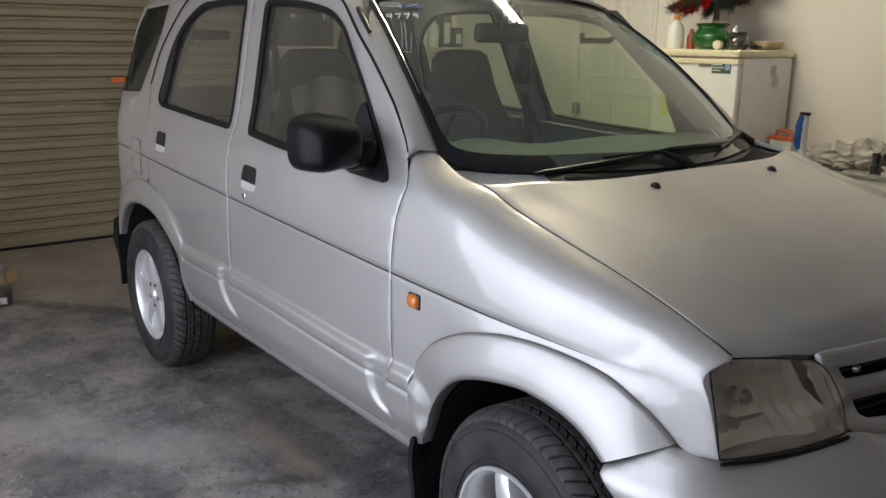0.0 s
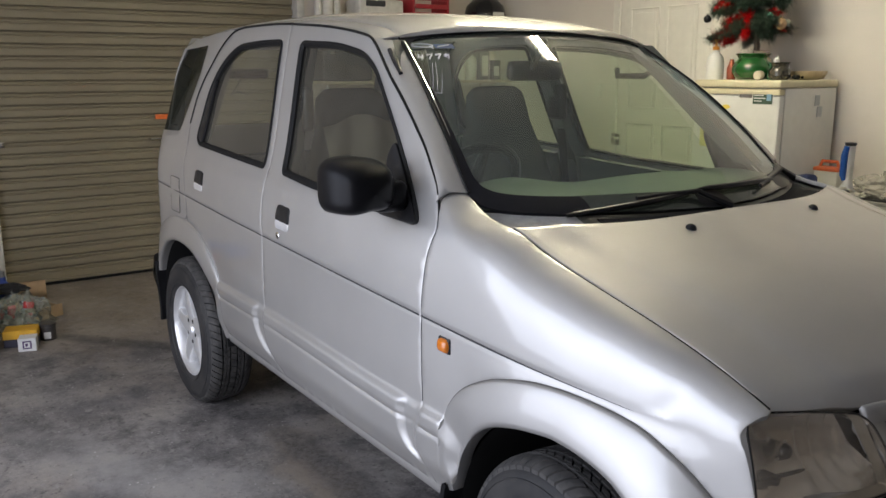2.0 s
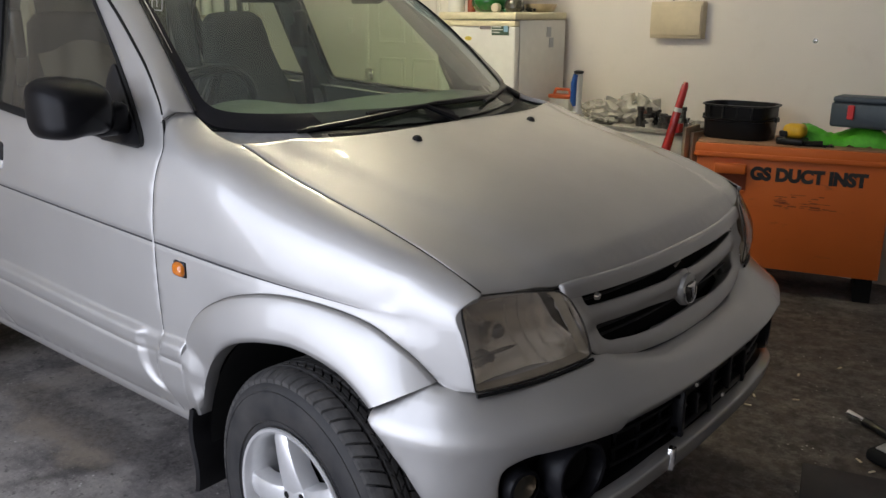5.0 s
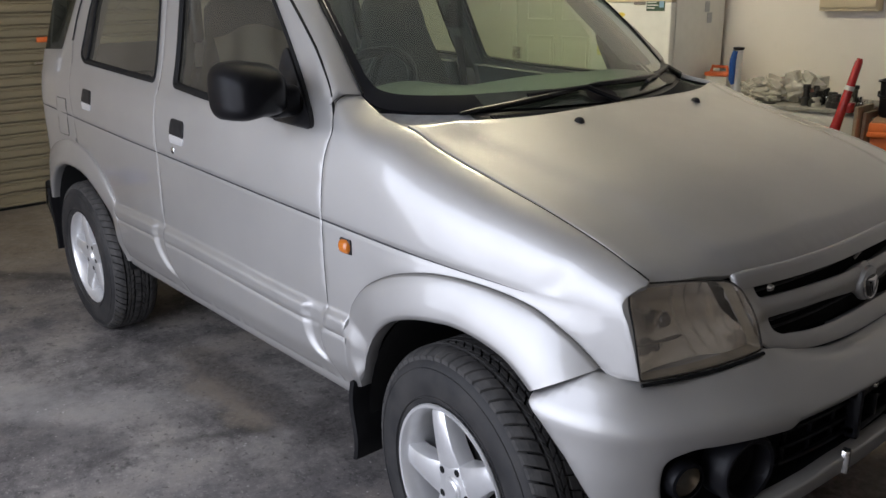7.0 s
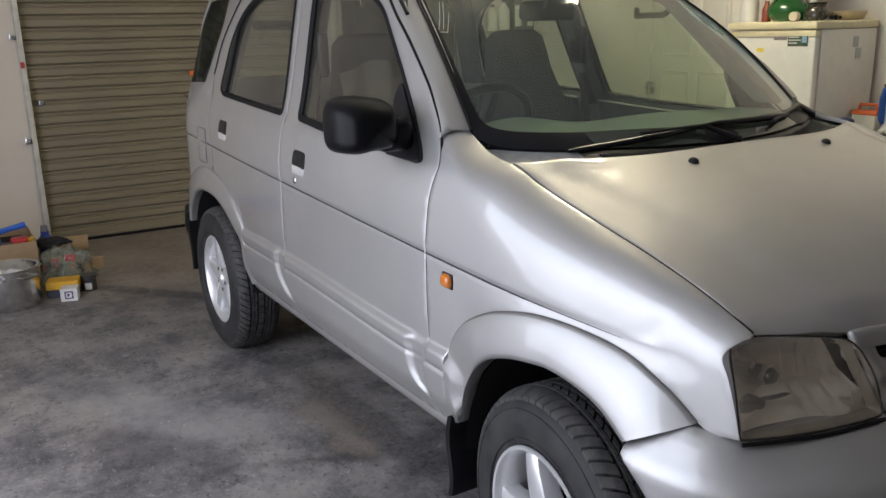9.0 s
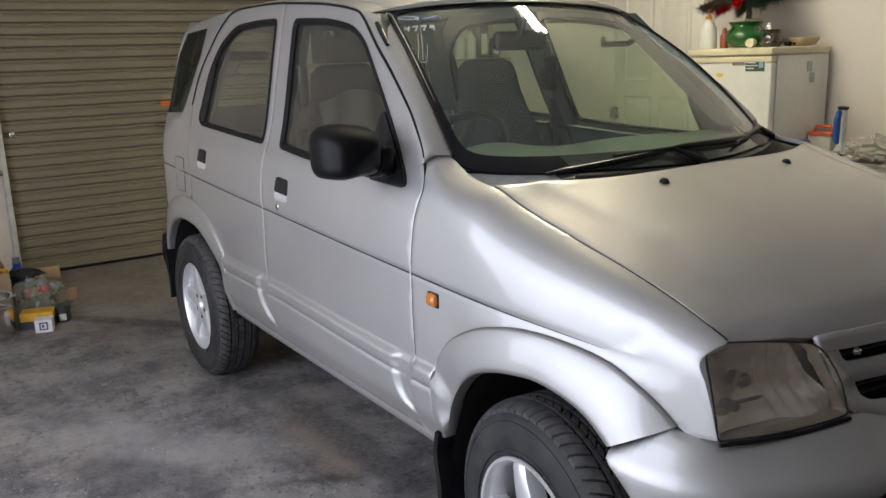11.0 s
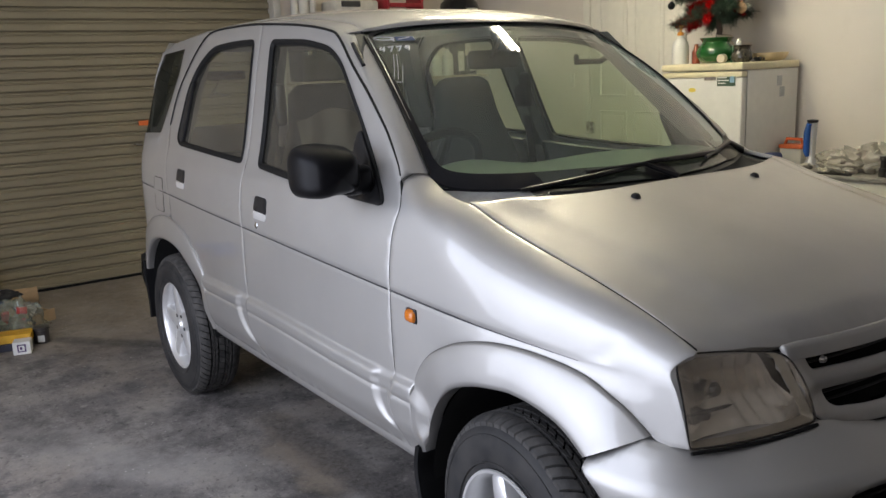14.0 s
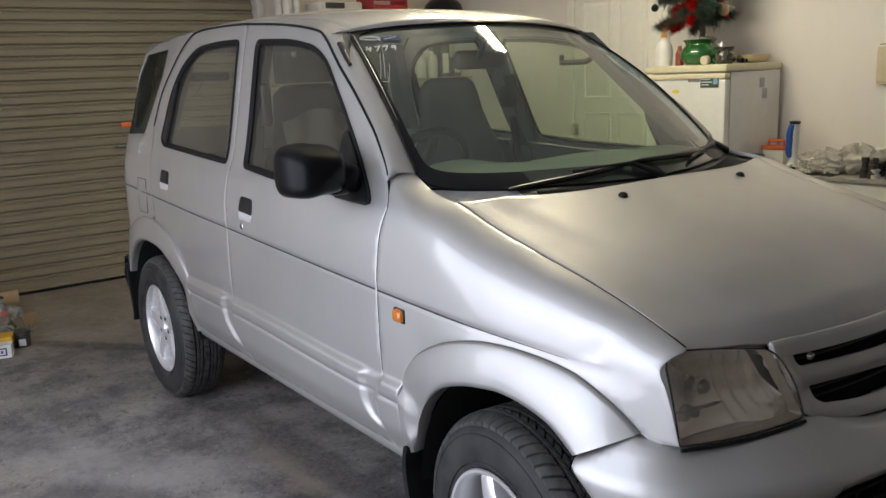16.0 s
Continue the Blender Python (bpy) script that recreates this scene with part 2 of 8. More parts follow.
def box(lo, hi, r=0.004, seg=2, bm=None, m=None):
    """A box between two corners with rounded edges, added to bm."""
    bm = bm or bmesh.new()
    size = [max(b - a, 1e-4) for a, b in zip(lo, hi)]
    mid = [(a + b) / 2 for a, b in zip(lo, hi)]
    made = bmesh.ops.create_cube(bm, size=1.0, matrix=Matrix.Translation(mid) @ Matrix.Diagonal((*size, 1)))["verts"]
    r = min(r, min(size) * 0.45)
    if r > 0:
        edges = list({e for v in made for e in v.link_edges})
        out = bmesh.ops.bevel(bm, geom=edges, offset=r, segments=seg, profile=0.5, affect="EDGES")
        made = list({v for v in made if v.is_valid} | {v for f in out["faces"] for v in f.verts})
    if m:
        bmesh.ops.transform(bm, matrix=m, verts=made)
    return bm


def lathe(profile, axis, at, seg=32, bm=None, close=False):
    """Spin (radius, along) pairs round an axis through at."""
    bm = bm or bmesh.new()
    a = Vector(axis).normalized()
    u = a.orthogonal().normalized()
    w = a.cross(u)
    at = Vector(at)
    rings = []
    for r, h in profile:
        if r < 1e-5:
            rings.append([bm.verts.new(at + a * h)])
        else:
            rings.append([bm.verts.new(at + a * h + (u * math.cos(k * math.tau / seg) + w * math.sin(k * math.tau / seg)) * r) for k in range(seg)])
    for p, q in zip(rings, rings[1:]):
        for k in range(seg):
            vs = [p[k % len(p)], p[(k + 1) % len(p)], q[(k + 1) % len(q)], q[k % len(q)]]
            vs = list(dict.fromkeys(vs))
            if len(vs) > 2:
                bm.faces.new(vs)
    return bm


def grid(rows, loop=False):
    """Verts and faces of a sheet from rows of points."""
    n = len(rows[0])
    verts = [p for r in rows for p in r]
    faces = []
    for i in range(len(rows) - 1):
        for j in range(n if loop else n - 1):
            k = (j + 1) % n
            faces.append((i * n + j, i * n + k, (i + 1) * n + k, (i + 1) * n + j))
    return verts, faces


def tube(points, r, seg=10, bm=None, caps=True):
    """A round bar along points; r a number or one for each point."""
    bm = bm or bmesh.new()
    pts = [Vector(p) for p in points]
    rs = r if isinstance(r, (list, tuple)) else [r] * len(pts)
    rings, up = [], None
    for i, p in enumerate(pts):
        d = (pts[min(i + 1, len(pts) - 1)] - pts[max(i - 1, 0)]).normalized()
        up = d.orthogonal().normalized() if up is None else (up - d * up.dot(d)).normalized()
        w = d.cross(up)
        rings.append([bm.verts.new(p + (up * math.cos(k * math.tau / seg) + w * math.sin(k * math.tau / seg)) * rs[i]) for k in range(seg)])
    for p, q in zip(rings, rings[1:]):
        for k in range(seg):
            bm.faces.new((p[k], p[(k + 1) % seg], q[(k + 1) % seg], q[k]))
    if caps:
        bm.faces.new(list(reversed(rings[0])))
        bm.faces.new(rings[-1])
    return bm


def smoothstep(a, b, x):
    t = min(1, max(0, (x - a) / (b - a)))
    return t * t * (3 - 2 * t)


def table(x, pairs):
    """A smooth line through (place, value) pairs, level past its ends."""
    p = sorted(pairs)
    if x <= p[0][0]:
        return p[0][1]
    if x >= p[-1][0]:
        return p[-1][1]
    i = max(k for k in range(len(p) - 1) if p[k][0] <= x)
    slope = [(p[k + 1][1] - p[k][1]) / (p[k + 1][0] - p[k][0]) for k in range(len(p) - 1)]

    def lean(k):
        if k == 0:
            return slope[0]
        if k == len(p) - 1:
            return slope[-1]
        u, v = slope[k - 1], slope[k]
        return 0.0 if u * v <= 0 else 2 * u * v / (u + v) if abs(u + v) > 1e-12 else 0.0

    h = p[i + 1][0] - p[i][0]
    t = (x - p[i][0]) / h
    return ((2 * t ** 3 - 3 * t * t + 1) * p[i][1] + (t ** 3 - 2 * t * t + t) * h * lean(i)
            + (3 * t * t - 2 * t ** 3) * p[i + 1][1] + (t ** 3 - t * t) * h * lean(i + 1))


def curve(points, n=8, closed=False):
    """A Catmull-Rom line through 2D or 3D points."""
    P = [np.array(p, float) for p in points]
    m = len(P)
    out = []
    for i in range(m if closed else m - 1):
        a, b, c, d = (P[(i + k) % m] if closed else P[min(max(i + k, 0), m - 1)] for k in (-1, 0, 1, 2))
        for k in range(n):
            t = k / n
            out.append(tuple(0.5 * (2 * b + (c - a) * t + (2 * a - 5 * b + 4 * c - d) * t * t + (3 * b - a - 3 * c + d) * t ** 3)))
    if not closed:
        out.append(tuple(P[-1]))
    return out


def rounded(points, r, n=4):
    """A closed outline with its corners rounded by r (a number, or one for each corner)."""
    P = [np.array(p, float) for p in points]
    out = []
    for i, p in enumerate(P):
        a, b = P[i - 1] - p, P[(i + 1) % len(P)] - p
        rr = r[i] if isinstance(r, (list, tuple)) else r
        k = min(rr, 0.45 * np.linalg.norm(a), 0.45 * np.linalg.norm(b))
        s, e = p + a / np.linalg.norm(a) * k, p + b / np.linalg.norm(b) * k
        for j in range(n + 1):
            t = j / n
            out.append(tuple((1 - t) ** 2 * s + 2 * t * (1 - t) * p + t * t * e))
    return out


def dense(loop, step):
    """The closed outline with no side longer than step."""
    out = []
    for i, p in enumerate(loop):
        q = loop[(i + 1) % len(loop)]
        d = math.dist(p, q)
        if d < 1e-6:
            continue
        for k in range(max(1, math.ceil(d / step))):
            t = k / max(1, math.ceil(d / step))
            out.append((p[0] + (q[0] - p[0]) * t, p[1] + (q[1] - p[1]) * t))
    return out


def inside(pts, loop):
    p = np.asarray(pts, float)
    hit = np.zeros(len(p), bool)
    for (x0, y0), (x1, y1) in zip(loop, loop[1:] + loop[:1]):
        if y0 == y1:
            continue
        c = ((y0 > p[:, 1]) != (y1 > p[:, 1])) & (p[:, 0] < (x1 - x0) * (p[:, 1] - y0) / (y1 - y0) + x0)
        hit ^= c
    return hit


def near(pts, loop, d):
    p = np.asarray(pts, float)
    q = np.asarray(loop, float)
    best = np.full(len(p), 9.0)
    for a, b in zip(q, np.roll(q, -1, 0)):
        ab = b - a
        t = np.clip(((p - a) @ ab) / max(ab @ ab, 1e-12), 0, 1)
        best = np.minimum(best, np.linalg.norm(p - a - t[:, None] * ab, axis=1))
    return best < d


def panel(outline, surf, step=0.02, holes=(), lines=(), lip=0.012, edge=0.003, flip=False, clear_of=()):
    """A sheet-metal panel: the outline, in the surface's own two numbers, filled with small faces that follow surf, its rim
    rolled over and folded back by lip. lines: rows of points that the faces keep to (creases)."""
    from_loop = [dense(list(outline), step)] + [dense(list(h), step) for h in holes]
    coords, edges = [], []
    for lp in from_loop:
        base = len(coords)
        coords += lp
        edges += [(base + i, base + (i + 1) % len(lp)) for i in range(len(lp))]
    xs, ys = [p[0] for p in from_loop[0]], [p[1] for p in from_loop[0]]
    gx, gy = np.arange(min(xs), max(xs), step), np.arange(min(ys), max(ys), step)
    g = np.array([(x + (step * 0.5 if j % 2 else 0), y) for j, y in enumerate(gy) for x in gx])
    ok = inside(g, from_loop[0]) & ~near(g, from_loop[0], step * 0.45)
    for h in from_loop[1:]:
        ok &= ~inside(g, h) & ~near(g, h, step * 0.45)
    for lo, hi in clear_of:
        ok &= (g[:, 1] < lo) | (g[:, 1] > hi)
    keep = np.array([p for ln in lines for p in ln]) if lines else np.zeros((0, 2))
    if len(keep):
        kk = inside(keep, from_loop[0]) & ~near(keep, from_loop[0], 0.003)
        for h in from_loop[1:]:
            kk &= ~inside(keep, h) & ~near(keep, h, 0.003)
        keep = keep[kk]
        if len(keep):
            dmin = np.min(np.linalg.norm(g[:, None, :] - keep[None, :, :], axis=2), axis=1) if len(g) else np.zeros(0)
            ok &= dmin > 0.006
    pts = coords + [tuple(p) for p in g[ok]] + [tuple(p) for p in keep]
    from mathutils.geometry import delaunay_2d_cdt
    v2, _, f2, orig, _, _ = delaunay_2d_cdt([Vector(p) for p in pts], edges, [], 0, 1e-6)
    cen = np.array([[(v2[f[0]][k] + v2[f[1]][k] + v2[f[2]][k]) / 3 for k in (0, 1)] for f in f2])
    ok = inside(cen, from_loop[0])
    for h in from_loop[1:]:
        ok &= ~inside(cen, h)
    faces = [tuple(f) for f, k in zip(f2, ok) if k]
    verts = [Vector(surf(p[0], p[1])) for p in v2]
    if flip:
        faces = [tuple(reversed(f)) for f in faces]
    if lip:
        nor = [Vector() for _ in verts]
        for f in faces:
            n = (verts[f[1]] - verts[f[0]]).cross(verts[f[2]] - verts[f[0]])
            for i in f:
                nor[i] += n
        directed = {}
        for f in faces:
            for i in range(3):
                directed[(f[i], f[(i + 1) % 3])] = True
        rim = [(a, b) for a, b in directed if (b, a) not in directed]
        out = {}
        for a, b in rim:
            e = (verts[b] - verts[a]).normalized()
            for i in (a, b):
                n = nor[i].normalized() if nor[i].length > 0 else Vector((0, 0, 1))
                pair = out.setdefault(i, [Vector(), n])
                pair[0] = pair[0] + e.cross(n)
        ids = {}
        for i, (o, n) in out.items():
            o = o.normalized() if o.length > 0 else Vector()
            k = len(verts)
            verts += [verts[i] + o * edge * 0.7 - n * edge * 0.3, verts[i] + o * edge - n * edge, verts[i] + o * edge - n * lip]
            ids[i] = (i, k, k + 1, k + 2)
        for a, b in rim:
            for s in range(3):
                faces.append((ids[b][s], ids[a][s], ids[a][s + 1], ids[b][s + 1]))
    used = sorted({i for f in faces for i in f})
    at = {o: k for k, o in enumerate(used)}
    return [verts[i] for i in used], [tuple(at[i] for i in f) for f in faces]


def mirrored(geo):
    """The same verts and faces on the other side of the car."""
    return [Vector((v.x, -v.y, v.z)) for v in map(Vector, geo[0])], [tuple(reversed(f)) for f in geo[1]]

# ---- the place ----


def slab(name, lo, hi, mat, label, r=0.0):
    ob = part(name, box(lo, hi, r), mat)
    return tagged(ob, label, "wall", kind="structure")


fl = part("floor", box((BACK - 0.6, NEARSIDE - 4.0, -0.12), (FRONT + 0.2, FAR + 0.2, 0.0), 0), FLOOR)
tagged(fl, "stained grey concrete garage floor with oil marks", "floor", kind="structure")
slab("wall_far", (BACK - 0.2, FAR, 0), (FRONT, FAR + 0.15, HIGH), WALL, "off-white painted garage wall, scuffed")
# unseen end wall, added dark so little light bounces onto the car's front
slab("wall_front", (FRONT, NEARSIDE, 0), (FRONT + 0.15, FAR, HIGH), plaster("front_wall_low_bounce", (0.30, 0.27, 0.23)), "unseen garage end wall, coloured dark to cut bounced light")
RD0, RD1, RDH = -1.165, 1.06, 2.45
slab("wall_back_a", (BACK - 0.1, NEARSIDE, 0), (BACK + 0.05, RD0 - 0.037, HIGH), WALL_BOUNCE, "white painted brick pier beside the roller door")
slab("wall_back_b", (BACK - 0.1, RD1 + 0.05, 0), (BACK + 0.05, FAR, HIGH), WALL_BOUNCE, "off-white painted back wall")
slab("wall_back_c", (BACK - 0.1, RD0 - 0.037, RDH), (BACK + 0.05, RD1 + 0.05, HIGH), WALL_BOUNCE, "off-white lintel over the roller door")
slab("wall_near_a", (BACK, NEARSIDE - 0.15, 0), (-2.35, NEARSIDE, HIGH), WALL, "off-white garage wall beside the open doorway")
slab("wall_near_b", (0.90, NEARSIDE - 0.15, 0), (FRONT, NEARSIDE, HIGH), WALL, "off-white garage wall past the open doorway")
slab("wall_near_c", (-2.35, NEARSIDE - 0.15, 2.6), (0.90, NEARSIDE, HIGH), WALL, "off-white lintel over the open doorway")
ce = part("ceiling", box((BACK - 0.2, NEARSIDE - 0.15, HIGH), (FRONT + 0.15, FAR + 0.15, HIGH + 0.1), 0), CEIL)
tagged(ce, "off-white ceiling boards", "ceiling", kind="structure")

# ---- car shape ----
CLAD_NOTCHES = (-1.520, -0.528)
# the hooked grooves pressed into the cladding: left and right edges by height
SWOOSH = (([(0.480, -1.40), (0.495, -1.45), (0.509, -1.489), (0.572, -1.555), (0.625, -1.569), (0.650, -1.556), (0.674, -1.521)],
           [(0.480, -1.39), (0.500, -1.430), (0.544, -1.467), (0.609, -1.482), (0.650, -1.468), (0.673, -1.454)]),
          ([(0.480, -0.470), (0.495, -0.512), (0.508, -0.546), (0.557, -0.579), (0.608, -0.584), (0.635, -0.568), (0.655, -0.528)],
           [(0.480, -0.458), (0.500, -0.482), (0.551, -0.503), (0.585, -0.500), (0.605, -0.482), (0.660, -0.470)]))


def clad_top(x):
    return table(x, [(-1.93, 0.664), (-1.45, 0.668), (-0.56, 0.648), (-0.36, 0.652)])


def crease_z(x):
    return table(x, [(-2.9, 0.975), (-2.384, 0.957), (-1.506, 0.922), (-0.479, 0.881), (-0.089, 0.869), (0.106, 0.864), (0.43, 0.850)])


def half_width(x, z):
    """The car's half width at a place along it and a height, without the arch flares."""
    w = table(z, [(0.2, 0.690), (0.35, 0.715), (0.5, 0.736), (0.62, 0.745), (0.75, 0.749), (0.90, 0.749), (1.02, 0.744), (1.09, 0.733), (1.14, 0.714), (1.64, 0.555), (1.72, 0.52)])
    w -= table(z, [(1.00, 0.0), (1.09, 0.006), (1.14, 0.012), (1.22, 0.015), (1.64, 0.010)]) * smoothstep(-2.4, -1.3, x)
    if x > -0.25:
        w -= 0.071 * ((x + 0.25) / 0.68) ** 2.3
    if x < -1.7:
        w -= 0.022 * ((-1.7 - x) / 1.1) ** 1.6
    turn = -2.735 - 0.045 * smoothstep(1.05, 1.2, z)
    if x < turn:
        d = min(0.215, turn - x)
        w -= 0.22 - math.sqrt(0.22 ** 2 - d * d)
    c = z - crease_z(x)
    fade = smoothstep(0.24, -0.05, x)
    w += 0.0015 * fade * math.tanh(c / 0.02) * math.exp(-abs(c) / 0.08) - 0.003 * fade * math.exp(-((c / 0.004) ** 2))
    if -2.0 < x < -0.33 and z < 0.72:
        top = clad_top(x)
        bulge = 0.0165 * smoothstep(top + 0.003, top - 0.022, z) * smoothstep(0.43, 0.52, z)
        bulge -= 0.0042 * math.exp(-(((z - top + 0.060) / 0.0055) ** 2))
        for left, right in SWOOSH:
            xl, xr = table(z, left), table(z, right)
            bulge *= 1 - 0.62 * smoothstep(xl - 0.006, xl + 0.034, x) * smoothstep(xr + 0.018, xr - 0.020, x) * smoothstep(0.480, 0.505, z)
        w += bulge * smoothstep(-2.0, -1.93, x)
    # the wing turns up towards the arch below the swage
    w += 0.008 * smoothstep(-0.35, 0.0, x) * smoothstep(0.40, 0.25, x) * smoothstep(0.0, -0.05, c)
    return w


def side(x, z):
    return Vector((x, -half_width(x, z), z))


HOODLINE = [(-0.49, 1.186), (-0.47, 1.180), (-0.45, 1.172), (-0.395, 1.148), (-0.35, 1.134), (-0.30, 1.126), (-0.252, 1.119), (-0.134, 1.080), (0.021, 1.040), (0.19, 0.998), (0.309, 0.961), (0.419, 0.916), (0.47, 0.893), (0.53, 0.862)]


def hood_edge(x):
    return table(x, HOODLINE), 0.640 - 0.018 * smoothstep(-0.28, -0.47, x) - 0.004 * smoothstep(0.2, 0.43, x)


ARC = 0.17


def shoulder(x):
    """The height at which the wing's side begins to roll over."""
    return hood_edge(x)[0] - 0.125 * (1 - 0.72 * smoothstep(-0.10, -0.46, x))


def fender(x, s):
    """The front wing: up the side past the swage, then rolling over to the bonnet's edge."""
    zh, yh = hood_edge(x)
    z0 = min(crease_z(x) + 0.012, zh - 0.055)
    if s <= z0:
        return side(x, s)
    end = shoulder(x) + ARC
    # towards the door the wing keeps to the door's own section and turns in only at the top
    rear = smoothstep(0.22, -0.43, x)
    zt = z0 + (zh - 0.055 - z0) * rear ** 1.8
    if s <= zt:
        return side(x, s)
    t = min(1, (s - zt) / (end - zt))
    w0 = half_width(x, zt)
    lean = max(-0.5, min(0.0, (half_width(x, zt + 0.01) - w0) / 0.01))
    dz, dy = zh - zt, w0 - yh
    lead = smoothstep(0.20, 0.42, x)
    a, b = 0.70 - 0.02 * rear - 0.18 * lead, 0.62 - 0.18 * lead
    ys, zs = (w0, w0 + lean * dz * a, yh + dy * b, yh), (zt, zt + dz * a, zh - 0.2 * dy * b, zh)
    k = ((1 - t) ** 3, 3 * t * (1 - t) ** 2, 3 * t * t * (1 - t), t ** 3)
    y, z = sum(p * q for p, q in zip(k, ys)), sum(p * q for p, q in zip(k, zs))
    # a parking dent
    # hand hold: a plate coloured dark for a recess's shade, with a flap over it
    a, b = (x - 0.267) * 0.8 + (s - 0.888) * 0.6, (s - 0.888) * 0.8 - (x - 0.267) * 0.6
    dent = 0.0046 * math.exp(-((a / 0.034) ** 2) - ((b / (0.013 if b < 0 else 0.024)) ** 2))
    return Vector((x, -y + dent, z - 0.5 * dent))


def nose(y, z):
    return Vector((0.548 - 0.11 * (abs(y) / 0.635) ** 2.5 - 0.25 * (z - 0.80), y, z))


def hood(x, y):
    edge = table(x, HOODLINE)
    _, yh = hood_edge(x)
    u = min(1, abs(y) / yh)
    z = edge + 0.044 * (1 - u ** 2.2)
    # raised middle, with a soft crease along each side
    yc = table(x, [(-0.26, 0.575), (-0.16, 0.561), (-0.03, 0.540), (0.14, 0.519), (0.40, 0.479), (0.48, 0.464)])
    z += 0.0070 * smoothstep(yc + 0.016, yc - 0.050, abs(y))
    front = nose(y, 0.905).x
    z -= (0.010 + 0.010 * smoothstep(0.52, 0.44, abs(y))) * smoothstep(front - 0.06, front, x) ** 2
    return Vector((x, y, z))


LIP = 0.452


ROOFLINE = [(-0.823, 1.455), (-0.976, 1.552), (-1.057, 1.583), (-1.285, 1.613), (-1.666, 1.637), (-2.108, 1.639), (-2.450, 1.620), (-2.750, 1.575)]


def cowl_line(u):
    """Where the bonnet's rear edge runs."""
    return -0.128 - 0.136 * abs(u) ** 3


def roof(x, u):
    """u from -1 to 1 across, from one door top to the other."""
    zd = table(x, ROOFLINE)
    yd = half_width(max(x, -2.6), zd) - 0.004
    a = abs(u)
    y = yd * (1 - 0.13 * smoothstep(1, 0.85, a)) if a > 0.85 else yd * 0.87 * a / 0.85
    top = table(x, [(-0.80, 1.50), (-0.90, 1.605), (-1.0, 1.630), (-1.3, 1.668), (-1.8, 1.692), (-2.3, 1.690), (-2.6, 1.665), (-2.77, 1.625)])
    z = zd + (top - zd) * (1 - a ** 3.2)
    z -= 0.006 * math.exp(-(((a - 0.86) / 0.02) ** 2))
    return Vector((x, math.copysign(y, u), z))


def screen(u, v):
    """The windscreen: u from -1 to 1 across, v from 0 at the base to 1 at the roof."""
    lo = Vector((-0.215 - 0.235 * abs(u) ** 2.2, 0.622 * u, 1.150 + 0.012 * u * u))
    hi = Vector((-0.905 - 0.075 * u * u, 0.500 * u, 1.597 - 0.029 * abs(u) ** 2.5))
    p = lo.lerp(hi, v)
    bow = math.sin(math.pi * min(1, max(0, v)))
    p.z += 0.020 * bow * (1 - 0.5 * u * u) + 0.009 * bow * u * u
    p.x += 0.019 * bow * u * u
    p.y += 0.013 * bow * u * abs(u) + 0.017 * smoothstep(0.55, 1.0, u)
    return p


def arc_points(cx, cz, a, b, t0, t1, n=36):
    return [(cx + a * math.cos(radians(t0 + (t1 - t0) * k / n)), cz + b * math.sin(radians(t0 + (t1 - t0) * k / n))) for k in range(n + 1)]


DOOR_FRONT = [(-0.440, 0.445), (-0.460, 0.480), (-0.490, 0.520), (-0.504, 0.560), (-0.497, 0.595), (-0.478, 0.630), (-0.472, 0.670), (-0.474, 0.780), (-0.473, 0.883), (-0.459, 1.020), (-0.449, 1.069), (-0.442, 1.100), (-0.460, 1.132), (-0.481, 1.163)]
DOOR_MID = [(-1.365, 0.440), (-1.390, 0.470), (-1.440, 0.505), (-1.470, 0.548), (-1.484, 0.600), (-1.478, 0.640), (-1.480, 0.690), (-1.476, 0.800), (-1.472, 0.927), (-1.489, 1.116), (-1.539, 1.349), (-1.589, 1.601), (-1.592, 1.633)]
DOOR_TOP_F = [(-0.487, 1.173), (-0.505, 1.195), (-0.533, 1.222), (-0.582, 1.267), (-0.624, 1.301), (-0.744, 1.388), (-0.854, 1.461), (-0.976, 1.549), (-1.057, 1.577), (-1.285, 1.607), (-1.580, 1.629)]
DOOR_TOP_R = [(-1.605, 1.631), (-1.814, 1.637), (-2.086, 1.632), (-2.203, 1.590), (-2.301, 1.500), (-2.390, 1.383), (-2.415, 1.249), (-2.378, 1.140), (-2.335, 0.996), (-2.318, 0.873)]
REAR_OUT = [(-2.835, 0.600), (-2.784, 0.720), (-2.660, 0.800), (-2.500, 0.843), (-2.350, 0.850), (-2.189, 0.826), (-2.050, 0.765), (-1.950, 0.674), (-1.915, 0.590), (-1.905, 0.480), (-1.900, 0.430)]
FRONT_OUT = [(0.362, 0.748), (0.303, 0.796), (0.216, 0.835), (0.090, 0.849), (-0.032, 0.844), (-0.128, 0.824), (-0.211, 0.795), (-0.301, 0.744), (-0.362, 0.676), (-0.384, 0.610), (-0.386, 0.530), (-0.388, 0.445)]
WIN_F = rounded([(-1.485, 1.573), (-1.204, 1.559), (-1.031, 1.531), (-0.936, 1.486), (-0.728, 1.300), (-0.514, 1.098), (-1.139, 1.119), (-1.387, 1.137)], [0.04, 0.1, 0.09, 0.08, 0.15, 0.03, 0.05, 0.03], 6)
WIN_R = rounded([(-1.632, 1.581), (-1.816, 1.583), (-2.048, 1.574), (-2.189, 1.500), (-2.264, 1.400), (-2.286, 1.200), (-2.228, 1.172), (-1.529, 1.140)], [0.03, 0.05, 0.1, 0.1, 0.1, 0.05, 0.03, 0.03], 6)
CREASE = [[(x, crease_z(x) + d) for x in np.arange(-2.90, 0.30, 0.012)] for d in (-0.016, -0.008, -0.003, 0.003, 0.008, 0.016)]
